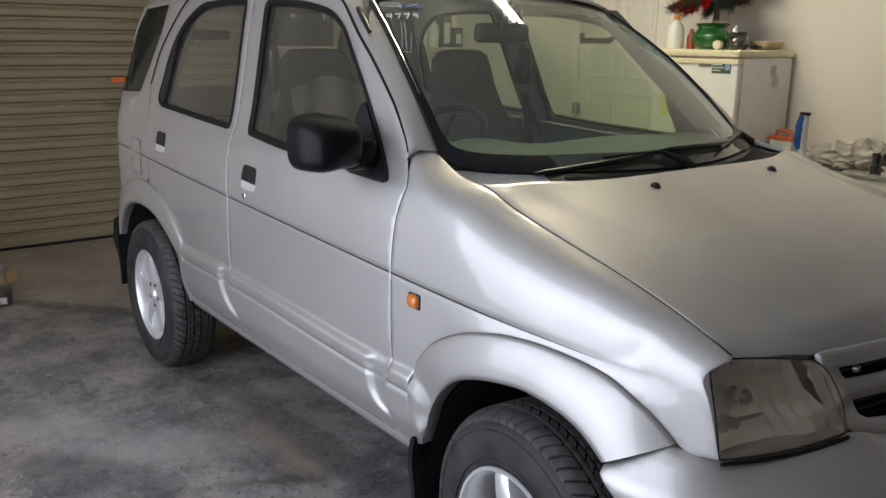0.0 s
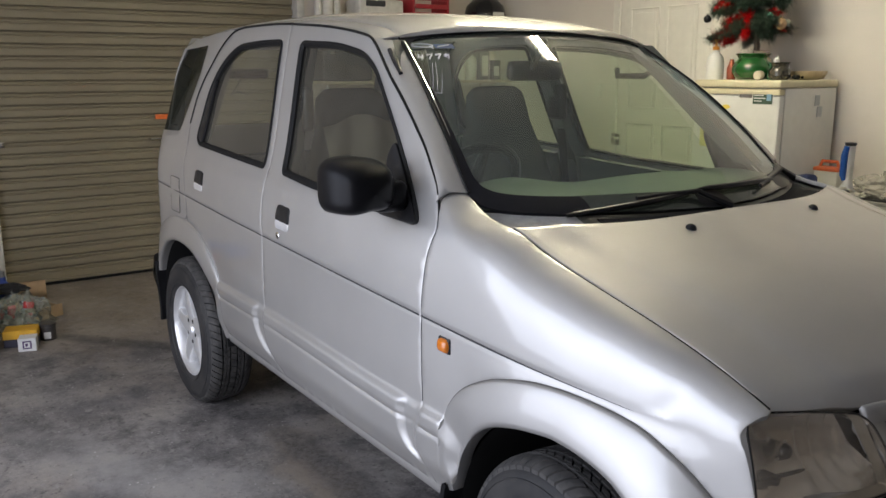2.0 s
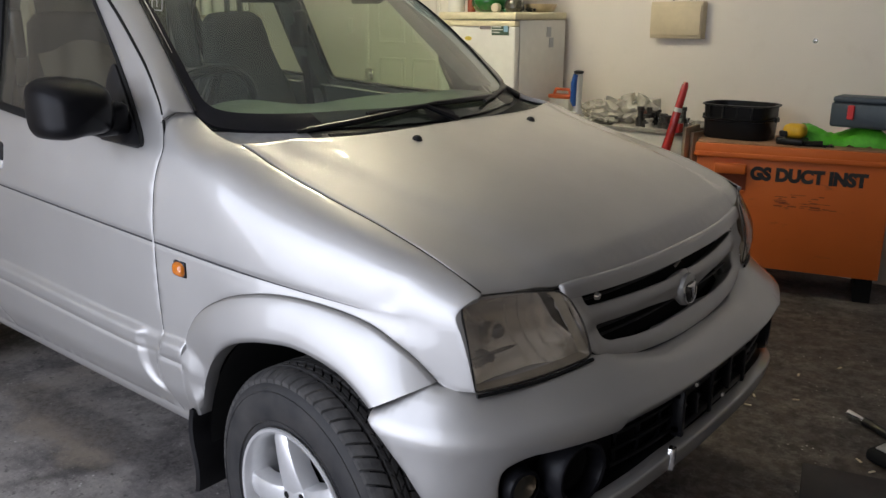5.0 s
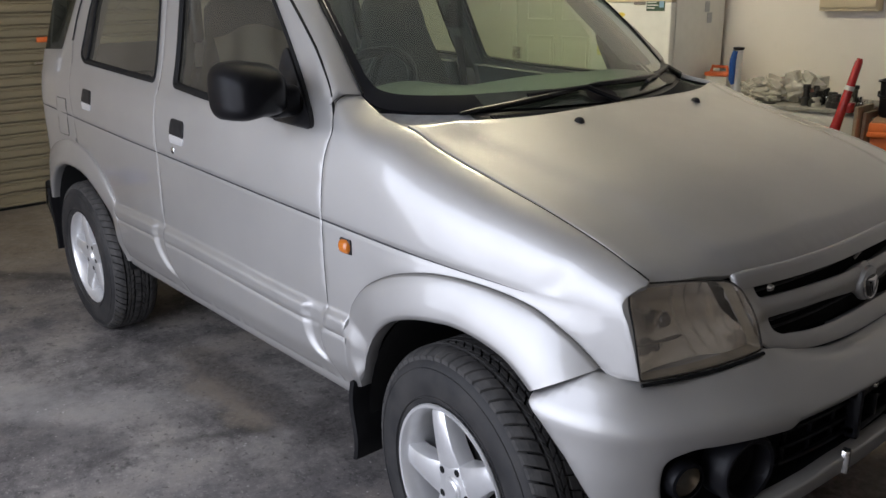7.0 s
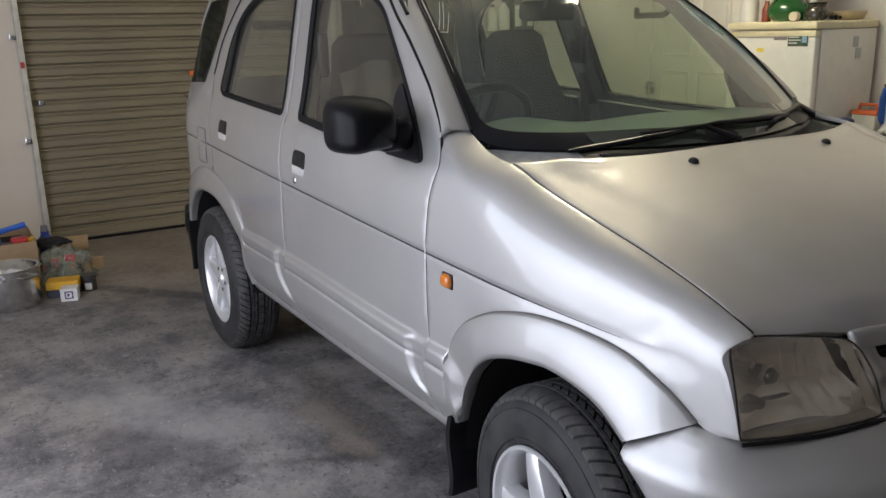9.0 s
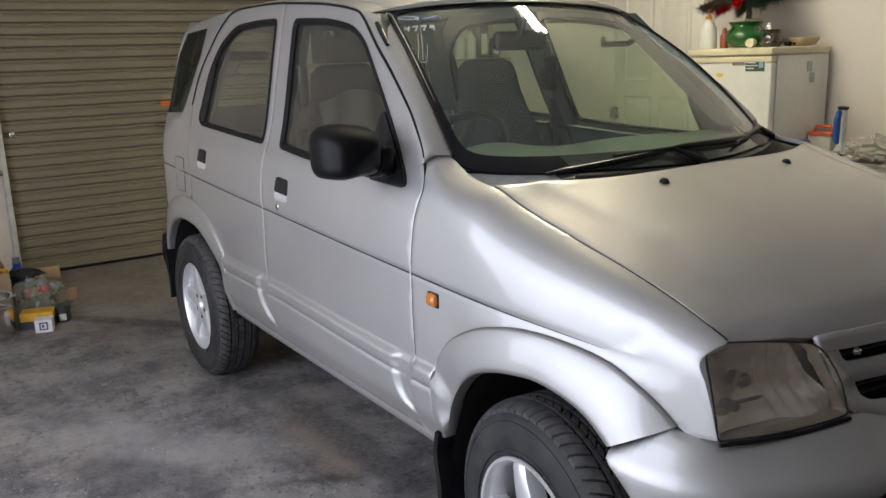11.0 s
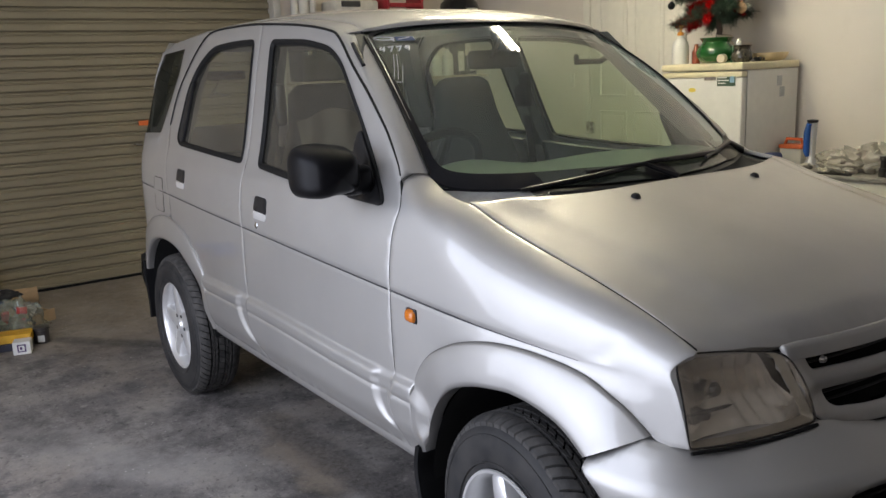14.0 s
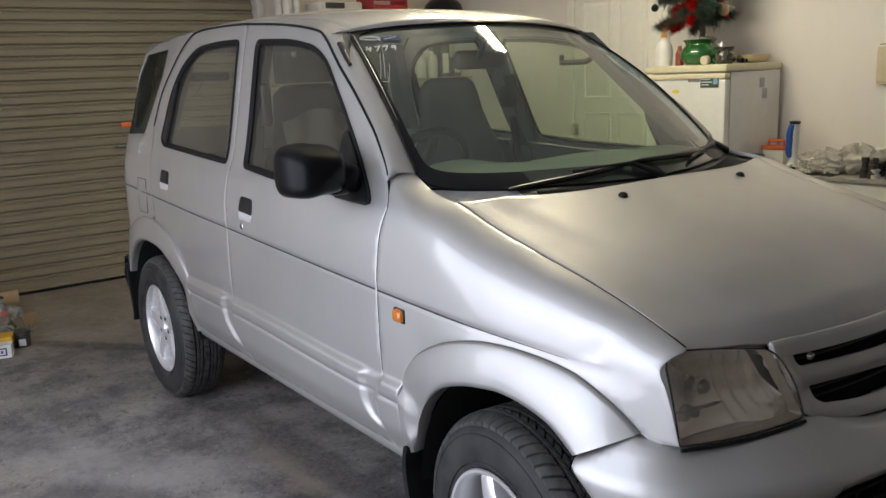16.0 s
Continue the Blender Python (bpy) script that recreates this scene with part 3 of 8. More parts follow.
CLADROWS = (0.694, 0.684, 0.678, 0.673, 0.668, 0.663, 0.658, 0.652, 0.644, 0.634, 0.624, 0.616, 0.611, 0.607, 0.603, 0.598, 0.590, 0.578, 0.564, 0.550, 0.536, 0.522, 0.508, 0.494, 0.480)
BELTLINES = [[(x, z) for x in np.arange(-2.5, 0.0, 0.016)] for z in (1.03, 1.045, 1.06, 1.075, 1.09, 1.103, 1.116, 1.129, 1.142, 1.155)]
NOTCH = lambda x: any(-0.070 < x - c < 0.110 for c in CLAD_NOTCHES)
CLADLINES = [[(x, z - 0.672 + clad_top(x)) for x in np.arange(-1.99, -0.33, 0.011) if not NOTCH(x)] for z in CLADROWS]
CLADLINES += [[(c + d, z) for z in np.arange(0.468, 0.702, 0.0055)] for c in CLAD_NOTCHES for d in np.arange(-0.068, 0.108, 0.0055)]


def inset(loop, d):
    """The outline drawn in (or, with d below 0, let out) by d."""
    c = np.array(loop)
    area = 0.5 * np.sum(c[:, 0] * np.roll(c[:, 1], -1) - np.roll(c[:, 0], -1) * c[:, 1])
    t = np.roll(c, -1, 0) - np.roll(c, 1, 0)
    n = np.stack([-t[:, 1], t[:, 0]], 1) * (1 if area > 0 else -1)
    n /= np.maximum(np.linalg.norm(n, axis=1, keepdims=True), 1e-9)
    return [tuple(p) for p in c + n * d]


def strip(loop_a, loop_b, surf, off_a, off_b, depth=0.010, closed=True):
    """A band between two outlines on a surface, standing off it, with folded edges."""
    n = len(loop_a)
    up = lambda p, o: Vector(surf(*p)) + Vector((0, -o, o * 0.25))
    rows = [[up(p, off_a - depth) for p in loop_a], [up(p, off_a) for p in loop_a],
            [up(((p[0] + q[0]) / 2, (p[1] + q[1]) / 2), max(off_a, off_b) + 0.001) for p, q in zip(loop_a, loop_b)],
            [up(q, off_b) for q in loop_b], [up(q, off_b - depth) for q in loop_b]]
    return grid(rows, closed)


def strip_line(points, w):
    """A flat half-round bead along points, as verts and faces."""
    bm = tube(points, w, 8)
    bm.verts.ensure_lookup_table()
    verts = [v.co.copy() for v in bm.verts]
    bm.verts.index_update()
    faces = [tuple(v.index for v in f.verts) for f in bm.faces]
    bm.free()
    return verts, faces


def both(name, geo, mat, parents, label="", smooth=40):
    """A part of the right side and its twin on the left."""
    out = []
    for g, p in ((geo, parents[0]), (mirrored(geo), parents[1])):
        out.append(part(name, g, mat, p, label, smooth))
    return out


car = empty("car", (-1.2, 0, 0), label="silver small four-wheel-drive car with dented wing, parked on the concrete", category="car")


# grey for the dark floor reflection that the side crease shows
SWAGE = plain("swage_shadow", (0.05, 0.05, 0.052), 0.6, spec=0.2)


FRONT_EDGE = curve([(0.418, 0.944), (0.413, 0.932), (0.407, 0.917), (0.400, 0.901), (0.396, 0.882), (0.401, 0.864), (0.410, 0.844), (0.424, 0.795), (0.433, 0.755), (0.436, 0.742)], 4)


def build_sides():
    # front doors
    gap = lambda z: 0.0025 * smoothstep(0.60, 0.68, z)
    out = [(x - gap(z), z) for x, z in curve(DOOR_FRONT, 5)] + curve(DOOR_TOP_F, 5) + [(x + 1.2 * gap(z), z) for x, z in reversed(curve(DOOR_MID, 5)) if z < 1.625]
    geo = panel(out, side, 0.022, [WIN_F], CREASE + CLADLINES + BELTLINES, edge=0.003, clear_of=[(0.470, 0.700), (1.022, 1.163)])
    fd = both("front_door", geo, SILVER, (car, car))
    # rear doors
    arch = [p for p in curve(REAR_OUT, 5) if p[0] > -2.32]
    out = [(x - 1.2 * gap(z), z) for x, z in curve(DOOR_MID, 5) if z < 1.63] + curve(DOOR_TOP_R, 5) + [p for p in arch if p[1] > 0.45]
    geo = panel(out, side, 0.022, [WIN_R], CREASE + CLADLINES + BELTLINES, edge=0.003, clear_of=[(0.470, 0.700), (1.022, 1.163)])
    rd = both("rear_door", geo, SILVER, (car, car))
    # wings
    top = [(x, shoulder(x) + ARC) for x in [DOOR_FRONT[-1][0] - 0.001] + list(np.arange(-0.46, 0.42, 0.03))] + [(0.417, shoulder(0.417) + ARC)]
    out = [(-0.388, 0.445), (-0.437, 0.4449)] + [(x + gap(z), z) for x, z in curve(DOOR_FRONT, 5)][1:] + top + FRONT_EDGE + [(0.400, 0.738), (0.376, 0.741)] + curve(FRONT_OUT, 5)[1:-1]
    geo = panel(out, fender, 0.016, [], CREASE + CLADLINES + BELTLINES + [[(x, z) for x in np.arange(0.19, 0.345, 0.0065)] for z in np.arange(0.862, 0.94, 0.0065)], edge=0.0015, clear_of=[(0.470, 0.700), (1.022, 1.163)])
    wing = both("front_wing", geo, SILVER, (car, car))
    # quarters
    out = [(x - 0.005, z) for x, z in curve(DOOR_TOP_R, 5) if x < -2.19][0:] + [p for p in reversed(curve(REAR_OUT, 5)) if p[0] < -2.325] + [(-2.928, 0.600), (-2.928, 1.100), (-2.926, 1.250), (-2.879, 1.420), (-2.764, 1.575), (-2.606, 1.609), (-2.383, 1.624), (-2.231, 1.630), (-2.150, 1.636)]
    qglass = rounded([(-2.742, 1.572), (-2.420, 1.585), (-2.430, 1.470), (-2.545, 1.212), (-2.922, 1.198), (-2.872, 1.402)], 0.02)
    geo = panel(out, side, 0.024, [qglass], CREASE)
    qt = both("rear_quarter_panel", geo, SILVER, (car, car))
    geo = panel(inset(qglass, 0.001), lambda x, z: side(x, z) + Vector((0, 0.004, 0)), 0.04, lip=0.004)
    both("quarter_window", geo, PRIVACY, qt, "dark tinted glass")
    # window seals and panes
    for loop, doors in ((WIN_F, fd), (WIN_R, rd)):
        lp = dense(loop, 0.03)
        both("window_seal", strip(inset(lp, -0.001), inset(lp, 0.017), side, 0.003, -0.004, 0.014), RUBBER, doors, "black rubber window surround")
        pane = panel(inset(lp, 0.008), lambda x, z: side(x, z) + Vector((0, 0.012, 0)), 0.06, lip=0.004, edge=0.0005)
        for ob in both("pane", pane, PANE, doors):
            ob.visible_shadow = False
    # divider in the rear door's window, thick black sash at its back
    sash = rounded([(-2.211, 1.440), (-2.260, 1.400), (-2.278, 1.205), (-2.225, 1.180), (-2.209, 1.200)], 0.01)
    both("window_sash", panel(sash, lambda x, z: side(x, z) + Vector((0, -0.001, 0)), 0.03, lip=0.01), BLACK, rd)
    # mirror sail
    sail = rounded([(-0.531, 1.101), (-0.612, 1.165), (-0.741, 1.288), (-0.756, 1.248), (-0.718, 1.106)], [0.02, 0.03, 0.02, 0.02, 0.01])
    both("mirror_sail", panel(sail, lambda x, z: side(x, z) + Vector((0, -0.006, 0)), 0.03, lip=0.02, edge=0.004), BLACK, fd)
    # sills
    rows = []
    for x in np.arange(-1.92, -0.385, 0.05):
        rows.append([Vector((x, -half_width(x, z) + o, z)) for z, o in ((0.470, 0.012), (0.450, 0.002), (0.430, 0.000), (0.414, 0.002), (0.406, 0.010), (0.402, 0.12))])
    both("sill", grid(rows), SILVER, (car, car))
    rows = []
    for x in np.arange(-1.95, -0.35, 0.1):
        rows.append([Vector((x, y, z)) for y, z in ((-0.640, 0.45), (-0.60, 0.40), (-0.5, 0.36), (-0.3, 0.33), (0, 0.33))])
    both("floor_pan", grid(rows), DARK, (car, car))
    # arch flares
    def flare(outer, inner, amount, reach=0.0, blend=-1):
        rows = []
        for (xo, zo), (xi, zi) in zip(outer, inner):
            row = []
            for k, step, grow in ((0.0, -0.006, 0), (0.0, 0.0, 0), (0.015, 0.007, 0), (0.05, 0.009, 0.02), (0.25, 0.009, 0.34), (0.55, 0.009, 0.70), (0.85, 0.009, 0.96), (0.96, 0.007, 1.0), (1.0, 0.002, 0.93), (1.0, 0.0, 0.4), (1.0, -0.03, 0)):
                x, z = xo + (xi - xo) * k, zo + (zi - zo) * k
                lip = max(amount, reach - half_width(x, 0.72)) if reach else amount
                low = smoothstep(0.58, 0.74, z) if (xi - xo) * blend < 0 else 1.0
                o = max(0.0, step) * low + (lip - 0.009 * low) * (0.30 + 0.70 * low) * (grow * low + (1 - low) * k ** 1.6 * (grow > 0))
                if step < 0:
                    o = step
                row.append(Vector((x, -half_width(x, max(0.72 * low + z * (1 - low), z)) - o, z)))
            rows.append(row)
        return rows
    def even(line, n):
        c = np.array(curve(line, 12))
        s = np.concatenate([[0], np.cumsum(np.linalg.norm(np.diff(c, axis=0), axis=1))])
        return [(float(np.interp(t, s, c[:, 0])), float(np.interp(t, s, c[:, 1]))) for t in np.linspace(0, s[-1], n)]
    fo = even(FRONT_OUT, 44)
    fi = even([(0.250, 0.684), (0.188, 0.724), (0.120, 0.742), (0.060, 0.748), (0.0, 0.746), (-0.098, 0.728), (-0.188, 0.693), (-0.253, 0.641), (-0.298, 0.583), (-0.322, 0.528), (-0.338, 0.470)], 44)
    g = flare(fo, fi, 0.022, 0.770, -1)
    flares = both("arch_flare", grid(g), SILVER, wing, "", 60)
    seam = plain("dirty_seam", (0.10, 0.095, 0.085), 0.7)
    both("flare_seam", strip_line([r[1] + Vector((0, -0.0006, 0.0012)) for r in g[:34]], 0.0016), seam, flares)
    ro = even(REAR_OUT, 44)
    ri = even([(-2.765, 0.540), (-2.710, 0.630), (-2.610, 0.700), (-2.480, 0.738), (-2.350, 0.745), (-2.220, 0.735), (-2.105, 0.695), (-2.010, 0.620), (-1.965, 0.560), (-1.945, 0.480), (-1.935, 0.425)], 44)
    both("arch_flare", grid(flare(ro, ri, 0.026, 0.0, 1)), SILVER, qt, "", 60)
    # wheel wells
    for cx, a in ((0.03, 0.37), (-2.36, 0.42)):
        rows = []
        for x, z in arc_points(cx, 0.37, a, 0.40, 2, 178, 24):
            rows.append([Vector((x, y, z)) for y in (-0.725, -0.6, -0.42)] + [Vector((cx + (x - cx) * 0.25, -0.41, 0.37 + (z - 0.37) * 0.25))])
        both("wheel_well", grid(rows), DARK, (car, car), "black plastic arch liner")
    # dark bead painting in the swage crease's shade, a piece to each panel
    for xa, xb, owners in ((-2.90, -2.345, qt), (-2.325, -1.480, rd), (-1.466, -0.485, fd), (-0.474, 0.20, wing)):
        line = [side(x, crease_z(x)) + Vector((0, -0.0006, 0)) for x in np.arange(xa, xb, 0.03)] + [side(xb, crease_z(xb)) + Vector((0, -0.0006, 0))]
        both("swage_line", strip_line(line, [0.0026 * min(1, (len(line) - 1 - k) / 14) + 0.0002 for k in range(len(line))] if owners is wing else 0.0028), SWAGE, owners)
    # fuel lid, handles, marker
    lid = rounded([(-2.545, 0.868), (-2.415, 0.868), (-2.405, 1.018), (-2.535, 1.018)], 0.012)
    part("fuel_lid_gap", strip(inset(dense(lid, 0.03), -0.003), inset(dense(lid, 0.03), 0.0005), side, 0.0008, 0.0008, 0.002), RUBBER, qt[0])
    part("fuel_lid", panel(lid, lambda x, z: side(x, z) + Vector((0, -0.002, 0)), 0.03, lip=0.004, edge=0.002), SILVER, qt[0])
    for doors, x0, z0 in ((fd, -1.302, 1.019), (rd, -2.142, 1.052)):
        for k, d in enumerate(doors):
            s = -1 if k == 0 else 1
            y = half_width(x0, z0)
            hole = rounded([(x0 - 0.052, z0 - 0.024), (x0 + 0.050, z0 - 0.030), (x0 + 0.052, z0 + 0.022), (x0 - 0.040, z0 + 0.026)], 0.014)
            geo = panel(hole, lambda x, z: side(x, z) + Vector((0, -0.003, 0)), 0.03, lip=0.008, edge=0.003)
            h = part("handle", geo if k == 0 else mirrored(geo), BLACK, d, "black recessed door handle")
            cup = rounded([(x0 - 0.050, z0 - 0.050), (x0 + 0.044, z0 - 0.052), (x0 + 0.050, z0 - 0.028), (x0 - 0.052, z0 - 0.023)], 0.012)
            geo = panel(cup, lambda x, z: side(x, z) + Vector((0, -0.003, 0)), 0.02, lip=0.006, edge=0.002)
            part("handle_cup", geo if k == 0 else mirrored(geo), ALLOY, h)
    y = half_width(-1.335, 0.945)
    lock = lathe([(0.0, 0.004), (0.009, 0.004), (0.012, 0.002), (0.012, -0.004)], (0, -1, 0), (-1.332, -y, 0.945), 16)
    part("door_lock", lock, CHROME, fd[0], "chrome key lock")
    for k, s in ((0, -1), (1, 1)):
        y = half_width(-0.379, 0.833)
        bm = box((-0.393, s * y - 0.015, 0.816), (-0.349, s * y + 0.015, 0.852), 0.0135, 4)
        mk = part("side_marker", bm, AMBER, wing[k], "amber indicator lens")
        part("marker_bezel", box((-0.3945, s * y - 0.005, 0.8145), (-0.3475, s * y + 0.005, 0.8535), 0.0045, 2), BLACK, mk)
    return fd, rd, wing, qt


fd, rd, wing, qt = build_sides()


def build_top():
    # bonnet
    front = [(nose(y, 0.905).x - 0.004, y) for y in np.linspace(-0.630, 0.630, 80)]
    rear = [(cowl_line(y / 0.632), y) for y in np.linspace(0.630, -0.630, 90)]
    geo = panel(front + rear, hood, 0.018, lip=0.014, edge=0.002)
    bonnet = part("bonnet", geo, SILVER, car, "silver bonnet, dusty and dull", 60)
    # the leading lip over the grille
    cols = []
    for y in [-LIP - 0.001, -LIP] + list(np.linspace(-LIP + 0.004, LIP - 0.004, 60)) + [LIP, LIP + 0.001]:
        t = hood(nose(y, 0.905).x - 0.004, y)
        low = 0.866 + 0.004 * (y / LIP) ** 2
        f = nose(y, low) + Vector((0.004, 0, 0))
        row = [t + Vector((-0.008, 0, -0.0030)), t + Vector((0.0015, 0, 0.0012)), t + Vector((0.0070, 0, -0.0012)), t.lerp(f, 0.30) + Vector((0.0065, 0, 0)), t.lerp(f, 0.75) + Vector((0.004, 0, 0)), f + Vector((0.001, 0, 0.003)), f + Vector((-0.004, 0, 0)), f + Vector((-0.040, 0, 0.002))]
        if abs(y) > LIP - 0.002:
            row = [p + Vector((-0.012 if abs(y) > LIP else -0.002, 0, -0.001)) for p in row]
        cols.append(row)
    part("bonnet_lip", grid(cols), SILVER, bonnet, "rounded leading lip of the bonnet", 60)
    for y in (-0.250, 0.250):
        p = hood(-0.074, y)
        jet = lathe([(0.0, 0.011), (0.006, 0.010), (0.011, 0.006), (0.0145, -0.004)], (0.05, 0, 1), p, 18)
        part("washer_jet", jet, BLACK, bonnet)
    # roof
    us = [-1, -0.985, -0.96, -0.93, -0.9, -0.88, -0.86, -0.84, -0.8] + list(np.linspace(-0.7, 0.7, 15)) + [0.8, 0.84, 0.86, 0.88, 0.9, 0.93, 0.96, 0.985, 1]
    xs = [-0.908] + list(np.arange(-0.93, -2.77, -0.05)) + [-2.77]
    rows = [[roof(x - 0.075 * u * u * smoothstep(-1.3, -0.92, x), u) for u in us] for x in xs]
    lead = []
    for p in rows[0]:
        k = max(-0.995, min(0.995, p.y / 0.503))
        lead.append(screen(k, 0.974) + Vector((0.005, 0, 0.0070)))
    rows.insert(0, [a.lerp(b, 0.5) + Vector((0.003, 0, 0.004)) for a, b in zip(lead, rows[0])])
    rows.insert(0, lead)
    part("roof_panel", grid(rows), SILVER, car, "", 50)
    # windscreen with its black border
    rows = [[screen(u, v) for u in np.linspace(-0.985, 0.985, 31)] for v in np.linspace(-0.05, 0.985, 17)]
    ws = part("windscreen", grid(rows), SCREEN, car, "green-tinted windscreen with white stock number", 180)
    ws.visible_shadow = False
    def inner(k):
        a = radians(360 * k / 120)
        c, s = math.cos(a), math.sin(a)
        q = lambda t, e: math.copysign(abs(t) ** (2 / e), t)
        return q(c, 16), 0.5 + 0.5 * q(s, 16)
    rows = []
    for k in range(120):
        u, v = inner(k)
        o = screen(u * 1.0, -0.065 + 1.050 * max(0.0, min(1, v)))
        m = screen(u * 0.958, 0.020 + 0.952 * v) + Vector((0.002, 0, 0.003))
        rows.append([o + Vector((-0.01, 0, -0.012)), o + Vector((0.003, 0, 0.004)), o.lerp(m, 0.3) + Vector((0.003, 0, 0.0045)), m])
    verts, faces = grid([list(r) for r in zip(*rows)], True)
    part("windscreen_border", (verts, faces), FRIT, ws, "black ceramic band and rubber")
    # pillars
    drip = [(-0.487, 1.176), (-0.501, 1.197), (-0.528, 1.225), (-0.578, 1.270), (-0.621, 1.307), (-0.744, 1.395), (-0.853, 1.469), (-0.976, 1.557), (-1.042, 1.582)]
    line = np.array(curve(drip, 8))
    run = np.concatenate([[0], np.cumsum(np.linalg.norm(np.diff(line, axis=0), axis=1))])
    dl = [(float(np.interp(t, run, line[:, 0])), float(np.interp(t, run, line[:, 1]))) for t in np.linspace(0, run[-1], 40)]
    rows = []
    across = (0.0, 0.10, 0.22, 0.36, 0.50, 0.64, 0.78, 0.90, 1.0)
    ends = (DOOR_FRONT[-1][1], shoulder(DOOR_FRONT[-1][0]) + ARC)
    foot = [fender(DOOR_FRONT[-1][0] - 0.002, ends[1] + (ends[0] - ends[1]) * u) + Vector((0.0, -0.0004, 0.0004)) for u in across]
    for i, (x, z) in enumerate(dl):
        e = i / (len(dl) - 1)
        a = screen(-0.993, 0.028 + 0.955 * e) + Vector((0.002, -0.001, 0.0025))
        b = side(x, z) + Vector((-0.003, 0.002, 0)) * min(1, 5 * e)
        out = Vector((0.50, -0.60, 0.50)) * 0.006
        row = [a.lerp(b, u) + out * math.sin(math.pi * u) ** 0.75 for u in across]
        near_foot = [p + (a - foot[0]).lerp(b - foot[-1], u) for p, u in zip(foot, across)]
        row = [p.lerp(q, smoothstep(0.0, 0.30, e)) for p, q in zip(near_foot, row)]
        rows.append([row[0] + Vector((-0.014, 0.0, -0.020))] + row + [row[-1] + Vector((0, 0.016, -0.004))])
    foot = [foot[0] + Vector((-0.014, 0.0, -0.020))] + foot + [foot[-1] + Vector((0, 0.016, -0.004))]
    rows.insert(0, foot)
    seam = plain("panel_seam", (0.05, 0.05, 0.05), 0.6)
    both("pillar_seam", strip_line([p.lerp(q_, 0.35) + Vector((0.0008, -0.0008, 0.0008)) for p, q_ in zip(foot[2:-1], rows[1][2:-1])], [0.0003 + 0.0009 * k / 7 for k in range(8)]), seam, (car, car))
    both("pillar", grid(rows), SILVER, (car, car), "", 60)
    # bright screen moulding and the small black vent on the pillar
    part("screen_moulding", strip_line([screen(-0.984, v) + Vector((0.009, -0.002, 0.012)) for v in np.linspace(0.30, 0.925, 28)], [0.0004 + 0.0014 * min(1, k / 16) for k in range(28)]), CHROME, car)
    both("screen_rubber", strip_line([screen(-0.997, v) + Vector((0.005, -0.001, 0.008)) for v in np.linspace(0.02, 0.97, 30)], 0.0034), RUBBER, (car, car))
    p = [screen(-1.0, v).lerp(side(*dl[int(v * (len(dl) - 1))]), 0.5) + Vector((0.004, -0.010, 0.004)) for v in (0.69, 0.77, 0.85)]
    part("aerial_clip", tube(p, [0.006, 0.008, 0.007], 10), BLACK, car, "black rubber aerial base")
    # gutter seal between doors and roof
    line = [side(x, z) + Vector((0, 0.001, 0.003)) for x, z in curve(DOOR_TOP_F + DOOR_TOP_R[:7], 4)]
    both("door_seal", strip_line(line, [0.0020 + 0.0024 * min(1, k / 24) for k in range(len(line))]), RUBBER, (car, car))
    for pts, d, thick in ((DOOR_MID, 0.006, 0.0045), (DOOR_FRONT, 0.0030, 0.0034)):
        line = [side(x, z) + Vector((0, d, 0)) for x, z in curve(pts, 5) if 0.655 < z < 1.62]
        both("door_gap", strip_line(line, thick), RUBBER, (car, car))
    line = []
    for x in np.arange(-0.25, 0.425, 0.03):
        zh, yh = hood_edge(x)
        line.append(Vector((x, -yh + 0.005, zh - 0.006)))
    both("bonnet_gap", strip_line(line, 0.0055), RUBBER, (car, car))
    # tail
    rows = []
    for z, x in ((0.45, -2.930), (0.75, -2.930), (1.10, -2.927), (1.25, -2.910), (1.42, -2.86), (1.575, -2.75), (1.62, -2.70)):
        w = half_width(x, z)
        rows.append([Vector((x - 0.07 * (1 - u * u), w * u, z)) for u in np.linspace(-1, 1, 17)])
    low = [r for r in rows if r[0].z < 1.2]
    low.append([Vector((-2.917 - 0.07 * (1 - u * u), half_width(-2.917, 1.205) * u, 1.205)) for u in np.linspace(-1, 1, 17)])
    tg = part("tailgate", grid(low), SILVER, car, "", 60)
    frame = []
    for z, x in ((1.205, -2.917), (1.42, -2.860), (1.575, -2.750), (1.62, -2.70)):
        w = half_width(x, z)
        frame.append([Vector((x - 0.07 * (1 - u * u), w * u, z)) for u in (-1, -0.94, -0.88, 0.88, 0.94, 1)])
    for k in (0, 3):
        part("window_frame", grid([r[k:k + 3] for r in frame]), SILVER, tg, "", 60)
    rows = []
    for z, x in ((1.575, -2.752), (1.60, -2.725), (1.63, -2.70)):
        w = half_width(x, z)
        rows.append([Vector((x - 0.07 * (1 - u * u), w * u, z)) for u in np.linspace(-0.9, 0.9, 13)])
    part("window_header", grid(rows), SILVER, tg, "", 60)
    rows = []
    for z, x in ((1.20, -2.917), (1.42, -2.860), (1.58, -2.752)):
        w = half_width(x, z)
        rows.append([Vector((x - 0.07 * (1 - u * u) - 0.003, w * u, z)) for u in np.linspace(-0.89, 0.89, 17)])
    glass = part("rear_window", grid(rows), TAILGLASS, tg, "dusty tailgate glass")
    glass.visible_shadow = False
    part("brake_light", box((-2.86, -0.33, 1.436), (-2.80, -0.13, 1.484), 0.016, 3), GLOSSBLACK, tg, "dark high brake lamp behind the glass")
